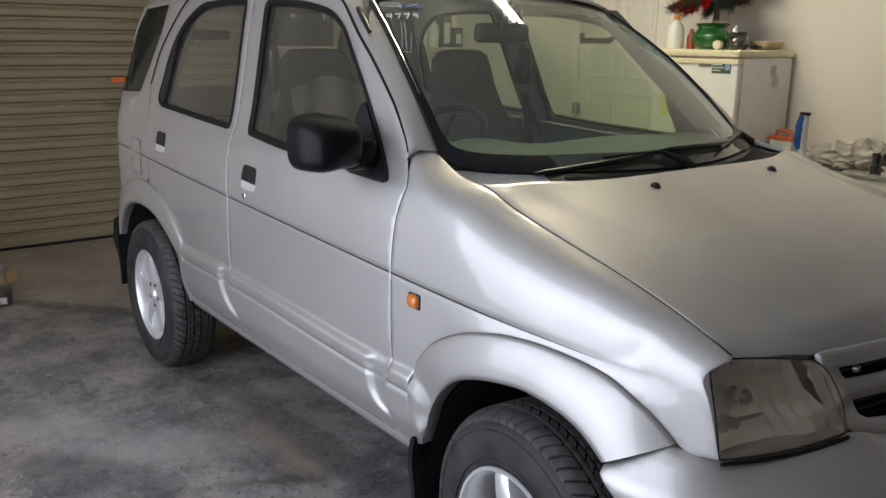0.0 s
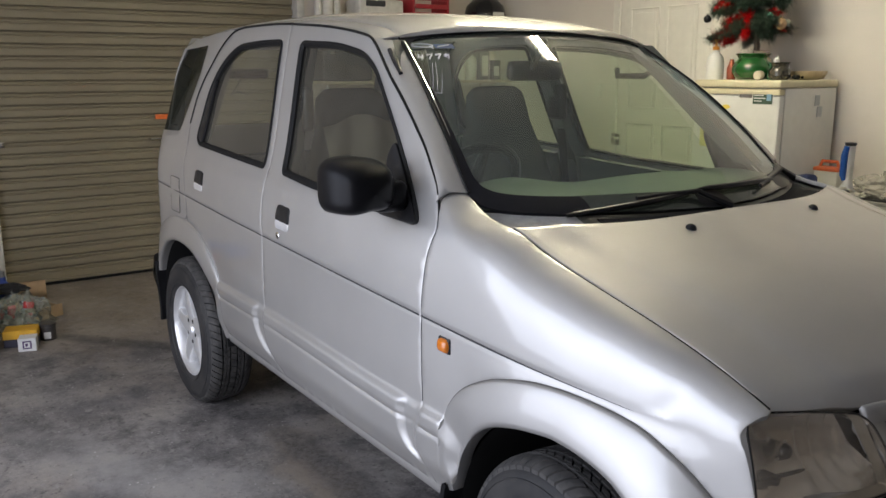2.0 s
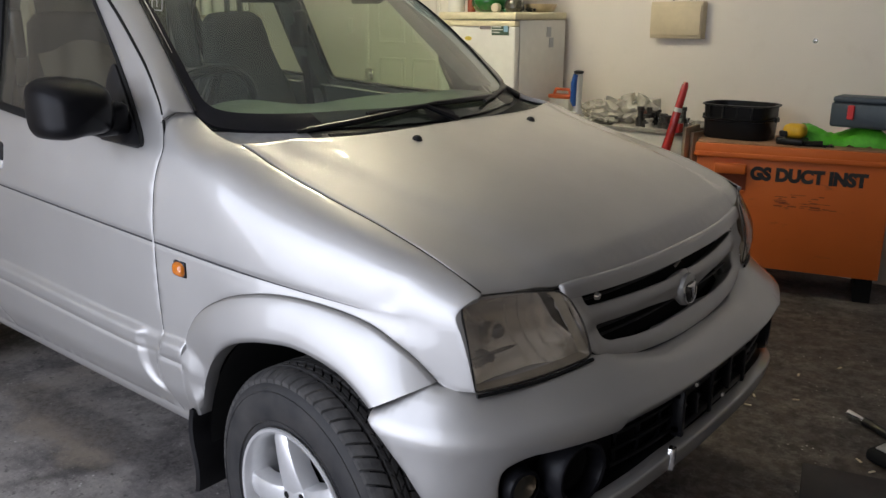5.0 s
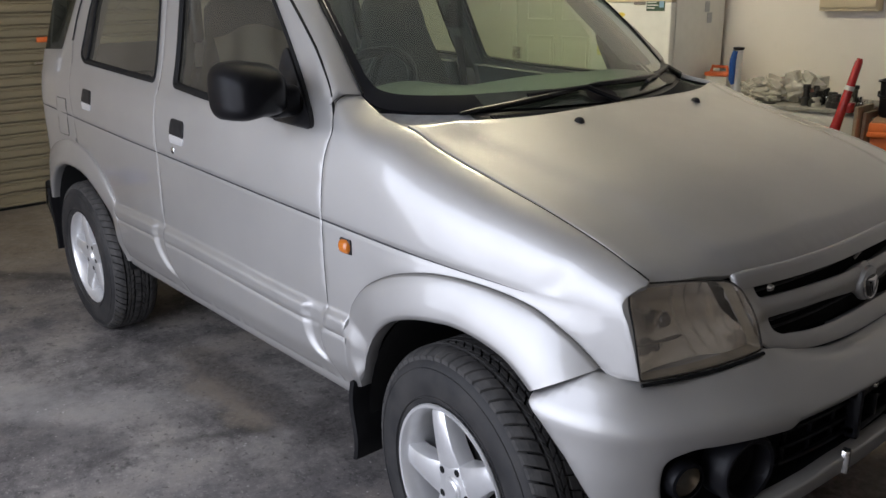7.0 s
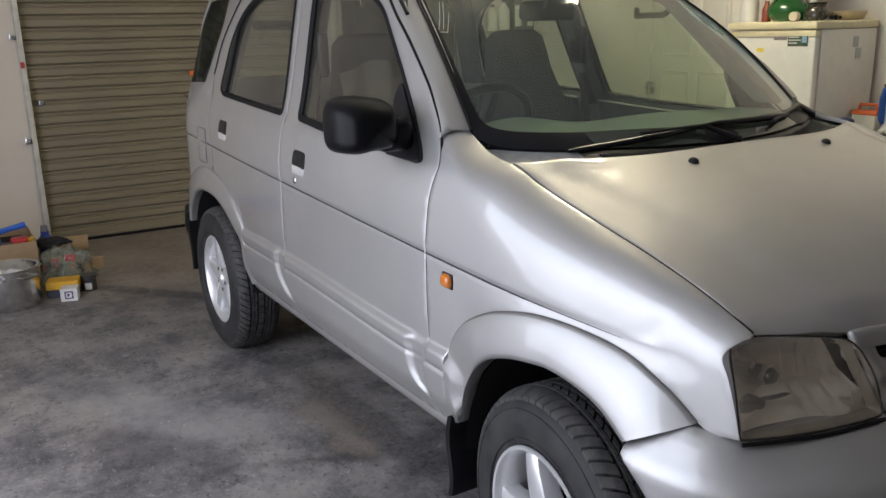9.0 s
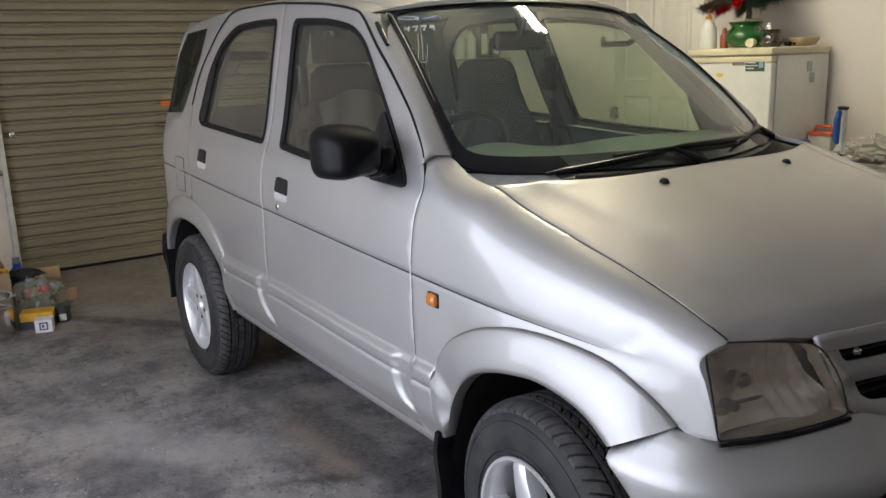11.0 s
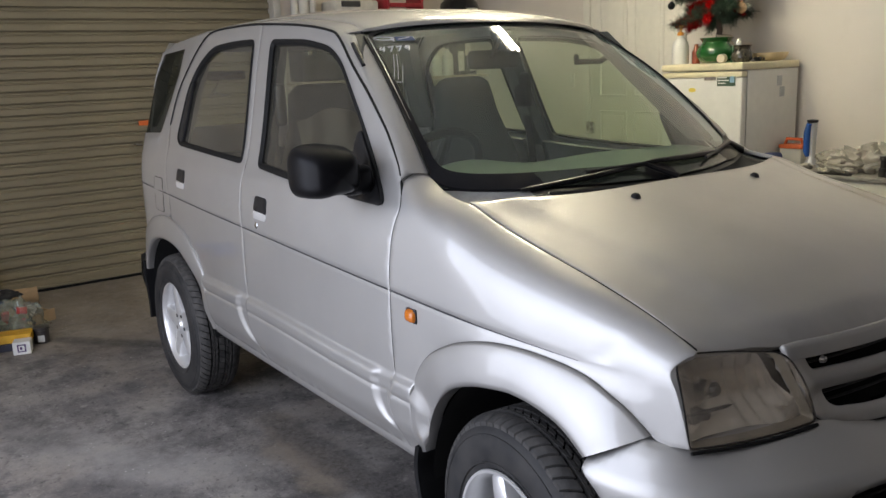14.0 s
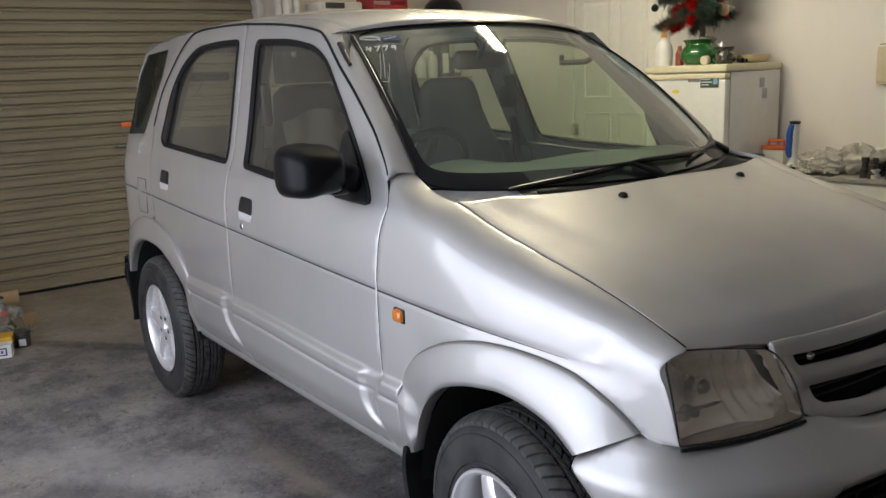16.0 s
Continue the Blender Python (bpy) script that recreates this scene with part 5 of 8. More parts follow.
def build_wheel(name, cx, sg):
    """A wheel at its hub: tyre with blocks, five-spoke rim."""
    w = empty(name, (cx, sg * TRACK, 0.328))
    under(w, car)
    R = 0.332
    proud = 0.014 if cx > -1 else 0.0
    out = Vector((0, sg, 0))
    prof = [(0.196, 0.078), (0.205, 0.094), (0.230, 0.103), (0.262, 0.104), (0.292, 0.098), (0.308, 0.088), (0.318, 0.074), (R - 0.013, 0.064), (R - 0.011, 0.0), (R - 0.013, -0.064), (0.318, -0.074), (0.312, -0.088), (0.26, -0.104), (0.205, -0.094), (0.196, -0.078)]
    at = (cx, sg * TRACK, 0.328)
    ty = part("tyre", lathe(prof, out, at, 72), TYRE, w, "worn black all-terrain tyre", 40)
    part("tread_groove", lathe([(0.3185, 0.075), (R - 0.0115, 0.064), (R - 0.0095, 0.0), (R - 0.0115, -0.064), (0.3185, -0.075)], out, at, 72), DARK, ty)
    # sidewall ribs and lettering bars
    bm = bmesh.new()
    for r, h in ((0.222, 0.1020), (0.288, 0.0992)):
        lathe([(r - 0.003, h - 0.003), (r - 0.001, h + 0.0015), (r + 0.001, h + 0.0015), (r + 0.003, h - 0.003)], out, at, 72, bm)
    part("sidewall_ribs", bm, TYRE, ty)
    # tread blocks, slanted
    verts, faces = [], []
    def block(a0, a1, h0, h1, slant, r0, r1, ends=(1, 1)):
        base = len(verts)
        for rr, sh in ((r0, 0.0), (r1, 0.0016)):
            for a, h in ((a0, h0), (a1, h0), (a1, h1), (a0, h1)):
                a2 = a + slant * (h - h0) + (sh / R if a == a0 else -sh / R)
                h2 = h + (sh * ends[0] if h == h0 else -sh * ends[1])
                rad = rr - R + table(abs(h2), [(0, 0.329), (0.05, 0.328), (0.066, 0.325), (0.078, 0.319), (0.090, 0.309), (0.097, 0.298)])
                verts.append(Vector((cx + rad * math.cos(a2), sg * (TRACK + h2), 0.328 + rad * math.sin(a2))))
        for f in ((4, 5, 6, 7), (0, 1, 5, 4), (1, 2, 6, 5), (2, 3, 7, 6), (3, 0, 4, 7)):
            faces.append(tuple(base + i for i in f))
    # lugs at the shoulders, forked blocks inside a groove on each side, and a rib along the middle
    n = 66
    d = math.tau / n
    for k in range(n):
        a = k * d
        for sgn in (1, -1):
            for (ha, hb), sl, ph, duty, cuts in (((0.050, 0.0905), 1.8, 0.0, 0.87 if cx > -1 else 0.955, 6), ((0.032, 0.0445), 4.4, 0.35, 0.88, 1), ((0.0175, 0.0308), -2.6, 0.85, 0.88, 1)):
                h0, h1 = (ha, hb) if sgn > 0 else (-hb, -ha)
                for c in range(cuts):
                    b0, b1 = h0 + (h1 - h0) * c / cuts, h0 + (h1 - h0) * (c + 1) / cuts
                    turn = a + d * (ph + (0.0 if sgn > 0 else 0.5)) + sl * sgn * (b0 - h0)
                    block(turn, turn + d * duty, b0, b1, sl * sgn, R - 0.012, R + 0.0045, (c == 0, c == cuts - 1))
        block(a, a + d * 0.97, -0.0125, 0.0125, 0.8, R - 0.012, R + 0.0045)
    tagged(part("tread", (verts, faces), TREAD, ty), kind="stuff")
    # rim
    at = (cx, sg * (TRACK + proud), 0.328)
    rim = part("rim", lathe([(0.198, 0.070), (0.206, 0.086), (0.204, 0.091), (0.197, 0.090), (0.190, 0.080), (0.183, 0.050), (0.178, -0.01), (0.185, -0.07)], out, at, 60), ALLOY, w, "silver five-spoke alloy rim")
    part("brake_disc", lathe([(0.06, 0.02), (0.135, 0.02), (0.14, 0.012), (0.14, 0.0), (0.178, -0.02), (0.178, -0.03), (0.0, -0.03)], out, at, 40), DARK, w)
    for k in range(5):
        a = radians(90 + 72 * k + (18 if cx > -1 else 7))
        u, v = Vector((math.cos(a), 0, math.sin(a))), Vector((-math.sin(a), 0, math.cos(a)))
        rows = []
        for r, half, h in ((0.030, 0.052, 0.066), (0.062, 0.045, 0.074), (0.100, 0.036, 0.078), (0.150, 0.029, 0.078), (0.180, 0.027, 0.075), (0.194, 0.031, 0.068)):
            c = Vector(at) + u * r
            row = [c + v * (half * t) + out * (h + e) for t, e in ((-1, -0.045), (-1.0, -0.011), (-0.93, -0.003), (-0.78, 0.0), (0, 0.003), (0.78, 0.0), (0.93, -0.003), (1.0, -0.011), (1, -0.045))]
            rows.append(row)
        part("spoke", grid(rows), ALLOY, rim, "", 35)
    part("hub", lathe([(0.0, 0.078), (0.030, 0.078), (0.033, 0.074), (0.064, 0.073), (0.072, 0.068), (0.074, 0.055), (0.074, 0.03)], out, at, 40), ALLOY, rim, "", 40)
    part("centre_cap", lathe([(0.0, 0.083), (0.022, 0.082), (0.027, 0.077)], out, at, 24), ALLOY, rim)
    for k in range(5):
        a = radians(90 + 36 + 72 * k + (18 if cx > -1 else 7))
        c = Vector(at) + Vector((math.cos(a), 0, math.sin(a))) * 0.052
        part("wheel_nut", lathe([(0.0, 0.0745), (0.009, 0.0745), (0.010, 0.068), (0.010, 0.05)], out, c, 10), DARK, rim)
    return w


for cx in (0.0, -2.42):
    for sg in (-1, 1):
        wheel = build_wheel("wheel", cx, sg)
        if cx == 0:
            wheel.rotation_euler = (0, 0, radians(-6))


def build_outside_bits():
    # door mirrors
    for k, sg in ((0, -1),):
        rows = []
        # housing: rings from the glass side forward
        for x, sx, sz, cz in ((-0.700, 0.000, 0.000, 0.0), (-0.701, 0.97, 0.96, 0), (-0.692, 1.0, 1.0, 0), (-0.655, 0.985, 0.98, 0.0), (-0.615, 0.92, 0.90, -0.003), (-0.585, 0.78, 0.76, -0.006), (-0.566, 0.55, 0.52, -0.010), (-0.558, 0.0, 0.0, -0.012)):
            row = []
            for a in np.linspace(0, math.tau, 40, endpoint=False):
                c, s = math.cos(a), math.sin(a)
                e = 3.8
                yy, zz = math.copysign(abs(c) ** (2 / e), c), math.copysign(abs(s) ** (2 / e), s)
                row.append(Vector((x, sg * (0.822 + 0.088 * sx * yy), 1.190 + cz + (0.073 - 0.006 * (yy < 0)) * sz * zz)))
            rows.append(row)
        geo = grid(rows, True)
        mr = part("door_mirror", geo, MIRRORBLACK, fd[k], "black plastic door mirror", 50)
        part("mirror_foot", box((-0.655, min(sg * 0.705, sg * 0.80), 1.122), (-0.585, max(sg * 0.705, sg * 0.80), 1.202), 0.022, 4), MIRRORBLACK, mr)
        part("mirror_glass", box((-0.7050, sg * 0.828 - 0.064, 1.143), (-0.7010, sg * 0.828 + 0.064, 1.241), 0.003, 1), CHROME, mr)
    # mud flaps
    for sg in (-1, 1):
        for x0, lo, hi, w0 in ((-0.372, 0.235, 0.475, 0.25), (-2.800, 0.28, 0.58, 0.25)):
            rows = []
            for z in np.linspace(hi, lo, 9):
                t = (hi - z) / (hi - lo)
                x = x0 - 0.025 * t - 0.010 * math.sin(6 * t)
                rows.append([Vector((x + dx, sg * y, z)) for dx, y in ((0.006, 0.50), (0.006, 0.62), (0.006, 0.750 - 0.01 * t), (-0.004, 0.755 - 0.01 * t), (-0.006, 0.62), (-0.006, 0.50))])
            part("mud_flap", grid(rows, True), BLACK, car, "black rubber mud flap")


build_outside_bits()


# ---- cabin ----
def build_cabin():
    cab = car
    # dashboard
    rows = []
    for u in np.linspace(-1, 1, 25):
        y = 0.655 * u
        bulge = 0.035 * math.exp(-(((y + 0.34) / 0.17) ** 2))
        rows.append([Vector((x, y * k, z + b * bulge)) for x, k, z, b in ((-0.30, 0.96, 1.105, 0), (-0.42, 0.98, 1.128, 0.2), (-0.56, 0.98, 1.140, 0.6), (-0.67, 0.98, 1.138, 1.0), (-0.73, 0.99, 1.110, 1.0), (-0.75, 1, 1.02, 0.5), (-0.70, 1, 0.82, 0), (-0.62, 1, 0.60, 0))])
    part("dashboard", grid(rows), CABIN, cab, "grey-green moulded dashboard", 60)
    part("dash_mat", grid([[Vector((x, y, z + 0.004 * math.sin(9 * y))) for x, z in ((-0.38, 1.130), (-0.50, 1.144), (-0.62, 1.150))] for y in np.linspace(-0.1, 0.56, 12)]), CABIN, cab)
    # steering wheel, on the car's right
    c = Vector((-0.87, -0.33, 1.105))
    ax = Vector((-0.80, 0, 0.60)).normalized()
    a1, a2 = Vector((0, 1, 0)), ax.cross(Vector((0, 1, 0)))
    ring = [c + (a1 * math.cos(t) + a2 * math.sin(t)) * 0.185 for t in np.linspace(0, math.tau, 49)]
    sw = part("steering_wheel", tube(ring, 0.015, 10, None, False), BLACK, cab, "black plastic steering wheel", 80)
    for t in (0.2, math.pi - 0.2, -math.pi / 2):
        part("spoke", tube([c - ax * 0.02, c + (a1 * math.cos(t) + a2 * math.sin(t)) * 0.18], [0.03, 0.014], 8), BLACK, sw)
    part("airbag_cover", lathe([(0.0, 0.02), (0.05, 0.016), (0.07, 0.0), (0.07, -0.03)], ax, c, 24), BLACK, sw)
    part("column", tube([c, c - ax * 0.30], [0.04, 0.05], 12), BLACK, sw)
    # seats
    for y in (-0.34, 0.34):
        seat = empty("front_seat", (-1.25, y, 0.5))
        under(seat, cab)
        tagged(seat, "dark grey cloth bucket seat")
        m = pose(-1.18, y, 0.62, 0, -6)
        part("seat_cushion", box((-0.25, -0.235, -0.09), (0.26, 0.235, 0.07), 0.06, 5, None, m), CLOTH, seat, "", 80)
        m = pose(-1.40, y, 0.66, 0, -16)
        rows = []
        for h, wide, deep, fwd in ((0.0, 0.20, 0.06, 0.0), (0.03, 0.225, 0.075, 0.0), (0.15, 0.238, 0.085, 0.0), (0.34, 0.236, 0.080, 0.004), (0.46, 0.215, 0.070, 0.008), (0.55, 0.175, 0.064, 0.014), (0.62, 0.150, 0.060, 0.020), (0.68, 0.142, 0.058, 0.024), (0.74, 0.132, 0.050, 0.026), (0.765, 0.105, 0.034, 0.026), (0.772, 0.0, 0.0, 0.026)):
            ring = []
            for a in np.linspace(0, math.tau, 36, endpoint=False):
                c, s = math.cos(a), math.sin(a)
                ring.append(m @ Vector((fwd + deep * math.copysign(abs(c) ** 0.6, c), wide * math.copysign(abs(s) ** 0.6, s), h)))
            rows.append(ring)
        part("backrest", grid(rows, True), CLOTH, seat, "tall cloth backrest with a built-in headrest", 80)
    m = pose(-2.28, 0, 0.66, 0, -18)
    bm = box((-0.08, -0.62, 0.0), (0.06, 0.62, 0.47), 0.06, 5, None, m)
    rs = part("rear_seat", bm, CLOTH, cab, "dark grey cloth rear bench", 80)
    part("seat_cushion", box((-2.30, -0.62, 0.56), (-1.82, 0.62, 0.70), 0.06, 5), CLOTH, rs, "", 80)
    # light fabric cover thrown over the driver's seat
    rows = []
    for t in np.linspace(0, 1, 14):
        row = []
        for k in np.linspace(-1, 1, 15):
            x = -1.49 + 0.30 * t + 0.012 * math.sin(7 * k + 5 * t)
            z = 1.30 - 0.46 * t + 0.02 * math.cos(3 * k)
            row.append(Vector((x + 0.02 * abs(k), -0.34 + (0.16 + 0.08 * t) * k, z)))
        rows.append(row)
    part("seat_cover", grid(rows), plain("beige_cloth", (0.17, 0.15, 0.11), 0.9, grain=500, bump=0.4), cab, "rumpled beige cloth seat cover", 180)
    # door cards, pillars and headlining
    for k, sg in ((0, 1), (1, -1)):
        pass
    card = lambda d: (lambda x, z: side(x, z) + Vector((0, d, 0)))
    loop = [(-1.44, 0.47), (-0.50, 0.47), (-0.50, 1.08), (-1.10, 1.105), (-1.40, 1.12)]
    both("door_card", panel(loop, card(0.055), 0.08, lip=0.02), TRIM, fd, "grey door trim")
    loop = [(-1.90, 0.60), (-1.53, 0.47), (-1.53, 1.125), (-2.24, 1.155), (-2.25, 0.90)]
    both("door_card", panel(loop, card(0.055), 0.08, lip=0.02), TRIM, rd, "grey door trim")
    for (xa, za), (xb, zb), w in (((-1.44, 1.10), (-1.53, 1.60), 0.05), ((-2.36, 1.15), (-2.28, 1.58), 0.07), ((-0.56, 1.16), (-0.98, 1.56), 0.055)):
        rows = []
        for t in np.linspace(0, 1, 9):
            x, z = xa + (xb - xa) * t, za + (zb - za) * t
            rows.append([side(x - w, z) + Vector((0, 0.025, 0)), side(x - w * 0.7, z) + Vector((0, 0.07, 0)), side(x + w * 0.7, z) + Vector((0, 0.07, 0)), side(x + w, z) + Vector((0, 0.025, 0))])
        both("pillar_trim", grid(rows), TRIM, (car, car), "", 60)
    rows = []
    for x in np.arange(-0.95, -2.60, -0.1):
        rows.append([roof(x, u) - Vector((0, 0, 0.035)) for u in np.linspace(-0.97, 0.97, 15)])
    part("headlining", grid(rows), plain("headlining", (0.42, 0.42, 0.38), 0.9), cab, "", 60)
    # belts
    for sg in (-1, 1):
        pts = [Vector((-1.46, sg * 0.585, 1.42)), Vector((-1.45, sg * 0.60, 1.22)), Vector((-1.42, sg * 0.615, 0.95))]
        rows = [[p + Vector((dx, 0, 0)) for dx in (-0.024, 0.024)] for p in pts]
        part("seat_belt", grid(rows), BLACK, cab)
        part("belt_guide", box((-1.50, sg * 0.58 - 0.02, 1.27), (-1.41, sg * 0.58 + 0.02, 1.42), 0.015, 3), BLACK, cab)
    # inner mirror, visors, grab handle
    mr = part("inner_mirror", box((-0.030, -0.095, -0.032), (0.012, 0.095, 0.032), 0.018, 4, None, pose(-0.930, 0.0, 1.470, 0, 10, -18)), BLACK, cab)
    part("mirror_stalk", tube([(-0.925, -0.02, 1.475), (-0.885, 0, 1.570)], 0.010, 8), BLACK, mr)
    gh = tube([(-1.09, 0.545, 1.475), (-1.07, 0.525, 1.452), (-0.94, 0.525, 1.452), (-0.92, 0.545, 1.470)], 0.011, 8)
    part("grab_handle", gh, BLACK, cab)
    # front tray edge and load floor
    part("cabin_floor", box((-2.80, -0.66, 0.40), (-0.45, 0.66, 0.44), 0.01, 1), DARK, cab)
    part("bulkhead", box((-0.40, -0.62, 0.42), (-0.36, 0.62, 1.02), 0.01, 1), DARK, cab)
    part("engine_cover", box((-0.30, -0.40, 0.45), (0.24, 0.40, 0.78), 0.03, 2), DARK, cab)


build_cabin()


def build_screen_writing():
    ws = bpy.data.objects["windscreen"]
    white = plain("paint_pen_white", (0.62, 0.65, 0.66), 0.6)
    blue = plain("sticker_blue", (0.035, 0.07, 0.16), 0.4)
    def on(u, v, h=0.005):
        return screen(u, v) + Vector((0.5, 0, 0.87)) * h
    def stroke(pts, name="pen_stroke", r=0.0032):
        part(name, tube([on(*p) for p in pts], r, 6), white, ws)
    # the digits 4 7 7 9, drawn by hand
    digits = ([[(0.1, 1), (0.0, 0.45), (0.9, 0.5)], [(0.75, 0.9), (0.7, 0.0)]],
              [[(0, 0.95), (0.9, 1.0), (0.45, 0.0)]],
              [[(0, 0.95), (0.9, 1.0), (0.45, 0.0)]],
              [[(0.85, 0.85), (0.35, 1.0), (0.1, 0.7), (0.4, 0.5), (0.85, 0.8), (0.75, 0.0)]])
    for k, d in enumerate(digits):
        for ln in d:
            stroke([(-0.955 + 0.044 * (k + 0.70 * a) + 0.012 * b, 0.796 - 0.004 * k + 0.034 * b) for a, b in ln], r=0.0027)
    tag = [[on(u, v - 0.12 * (u + 0.83), 0.004) for u in np.linspace(-0.830, -0.722, 6)] for v in np.linspace(0.870, 0.908, 4)]
    part("screen_sticker", grid(tag), blue, ws, "small blue and white sticker")
    loop = [(-0.893 + 0.056 * math.cos(a), 0.900 - 0.011 * math.cos(a) + 0.014 * math.sin(a)) for a in np.linspace(0, math.tau, 15)]
    stroke(loop, r=0.0016)
    stroke([(-0.855, 0.890), (-0.845, 0.868)], r=0.0018)
    stroke([(-0.815, 0.880), (-0.780, 0.884), (-0.745, 0.888)], r=0.0014)
    # faint tally strokes below
    for pts in ([(-0.895, 0.765), (-0.930, 0.66), (-0.960, 0.58)], [(-0.880, 0.76), (-0.912, 0.66), (-0.940, 0.58)], [(-0.880, 0.68), (-0.908, 0.61), (-0.930, 0.555), (-0.957, 0.562)]):
        stroke(pts, r=0.0008)


build_screen_writing()


# ---- far wall and back wall fittings ----
def thing(name, at, label, category, group=""):
    return empty(name, at, label=label, category=category, group=group)


def build_roller_door():
    rd_ = thing("roller_door", (BACK, (RD0 + RD1) / 2, 0), "closed beige ribbed steel roller door, grimy", "roller door")
    rd_["kind"] = "structure"
    pitch = 0.0810
    n = int(RDH / pitch)
    prof = [(-0.010, 0.000), (-0.006, 0.001), (0.012, 0.002), (0.016, 0.006), (0.0175, 0.026), (0.016, 0.045), (0.012, 0.050), (-0.004, 0.0515), (-0.004, 0.056), (0.000, 0.060), (0.001, 0.068), (-0.002, 0.075), (-0.010, 0.078), (-0.010, pitch)]
    rows = [[Vector((BACK - 0.035 + d, y, h)) for d, h in prof] for y in (RD0, RD0 + 0.7, RD0 + 1.4, RD1)]
    me = mesh_of("slat", *grid(rows), ROLLER, 30)
    for k in range(n):
        ob = new("slat", me)
        ob.location = (0, 0, 0.035 + k * pitch)
        under(ob, rd_)
    part("bottom_rail", box((BACK - 0.045, RD0, 0.019), (BACK - 0.010, RD1, 0.040), 0.004), ROLLER, rd_)
    part("bottom_seal", box((BACK - 0.045, RD0, 0.001), (BACK - 0.004, RD1, 0.0185), 0.003), RUBBER, rd_)
    steel = plain("guide_white", (0.62, 0.60, 0.55), 0.45)
    part("guide_rail", box((BACK - 0.05, RD0 - 0.0365, 0), (BACK + 0.075, RD0, RDH), 0.006), steel, rd_)
    part("guide_rail", box((BACK - 0.05, RD1 - 0.012, 0), (BACK + 0.075, RD1 + 0.05, RDH), 0.006), steel, rd_)
    part("lock_plate", box((BACK - 0.02, RD0 + 0.05, 0.975), (BACK - 0.004, RD0 + 0.085, 1.01), 0.003), STEEL, rd_)
    for z, y in ((1.437, -1.222), (0.752, -1.219)):
        part("latch_bracket", box((BACK + 0.048, y - 0.022, z - 0.022), (BACK + 0.085, y + 0.022, z + 0.022), 0.005), STEEL, rd_)
    part("red_tag", box((BACK + 0.070, RD0 - 0.034, 1.232), (BACK + 0.082, RD0 - 0.010, 1.272), 0.002), plain("red_tag", (0.45, 0.04, 0.03), 0.5), rd_)
    # handle on the curtain, with its orange tag
    part("pull_handle", tube([(BACK - 0.02, -0.125, 0.99), (BACK + 0.03, -0.125, 0.99), (BACK + 0.03, 0.0, 0.99), (BACK - 0.02, 0.0, 0.99)], 0.009, 8), STEEL, rd_)
    part("orange_tag", box((BACK - 0.017, -0.075, 1.130), (BACK - 0.006, 0.02, 1.165), 0.002), plain("orange_tag", (0.75, 0.16, 0.03), 0.5), rd_)


build_roller_door()


def build_wall_door():
    d = thing("door_1", (-2.99, FAR, 0), "closed white panelled internal door with a small lock", "door")
    d["kind"] = "structure"
    x0, x1, top = -3.415, -2.585, 2.10
    part("leaf", box((x0, FAR - 0.028, 0.01), (x1, FAR - 0.002, top), 0.004), DOORPAINT, d)
    for a, b in ((x0 - 0.075, x0 - 0.006), (x1 + 0.006, x1 + 0.075)):
        part("architrave", box((a, FAR - 0.034, 0), (b, FAR - 0.002, top + 0.07), 0.006), DOORPAINT, d)
    part("architrave", box((x0 - 0.005, FAR - 0.033, top + 0.006), (x1 + 0.005, FAR - 0.002, top + 0.07), 0.006), DOORPAINT, d)
    for za, zb in ((0.20, 0.72), (0.82, 1.08), (1.20, 1.92)):
        for xa, xb in ((x0 + 0.11, x0 + 0.375), (x1 - 0.375, x1 - 0.11)):
            pts = [(xa, za), (xb, za), (xb, zb), (xa, zb)]
            ring = [Vector((x, FAR - 0.030, z)) for x, z in dense(pts, 0.3)]
            part("panel_moulding", tube(ring + ring[:1], 0.009, 6), DOORPAINT, d)
            part("door_panel", box((xa + 0.03, FAR - 0.034, za + 0.03), (xb - 0.03, FAR - 0.027, zb - 0.03), 0.004), DOORPAINT, d)
    lk = part("door_lock", box((x0 - 0.035, FAR - 0.050, 0.905), (x0 + 0.055, FAR - 0.028, 0.995), 0.005), STEEL, d)
    part("lock_knob", lathe([(0.0, 0.045), (0.020, 0.042), (0.024, 0.03), (0.018, 0.012), (0.02, 0.0)], (0, -1, 0), (x0 + 0.02, FAR - 0.048, 0.95), 20), STEEL, lk)
    sw = thing("light_switch", (-3.655, FAR, 1.32), "small white wall switch plate", "switch")
    part("plate", box((-3.690, FAR - 0.012, 1.262), (-3.620, FAR, 1.378), 0.004), DOORPAINT, sw)
    part("rocker", box((-3.664, FAR - 0.017, 1.305), (-3.646, FAR - 0.010, 1.335), 0.002), DOORPAINT, sw)


build_wall_door()


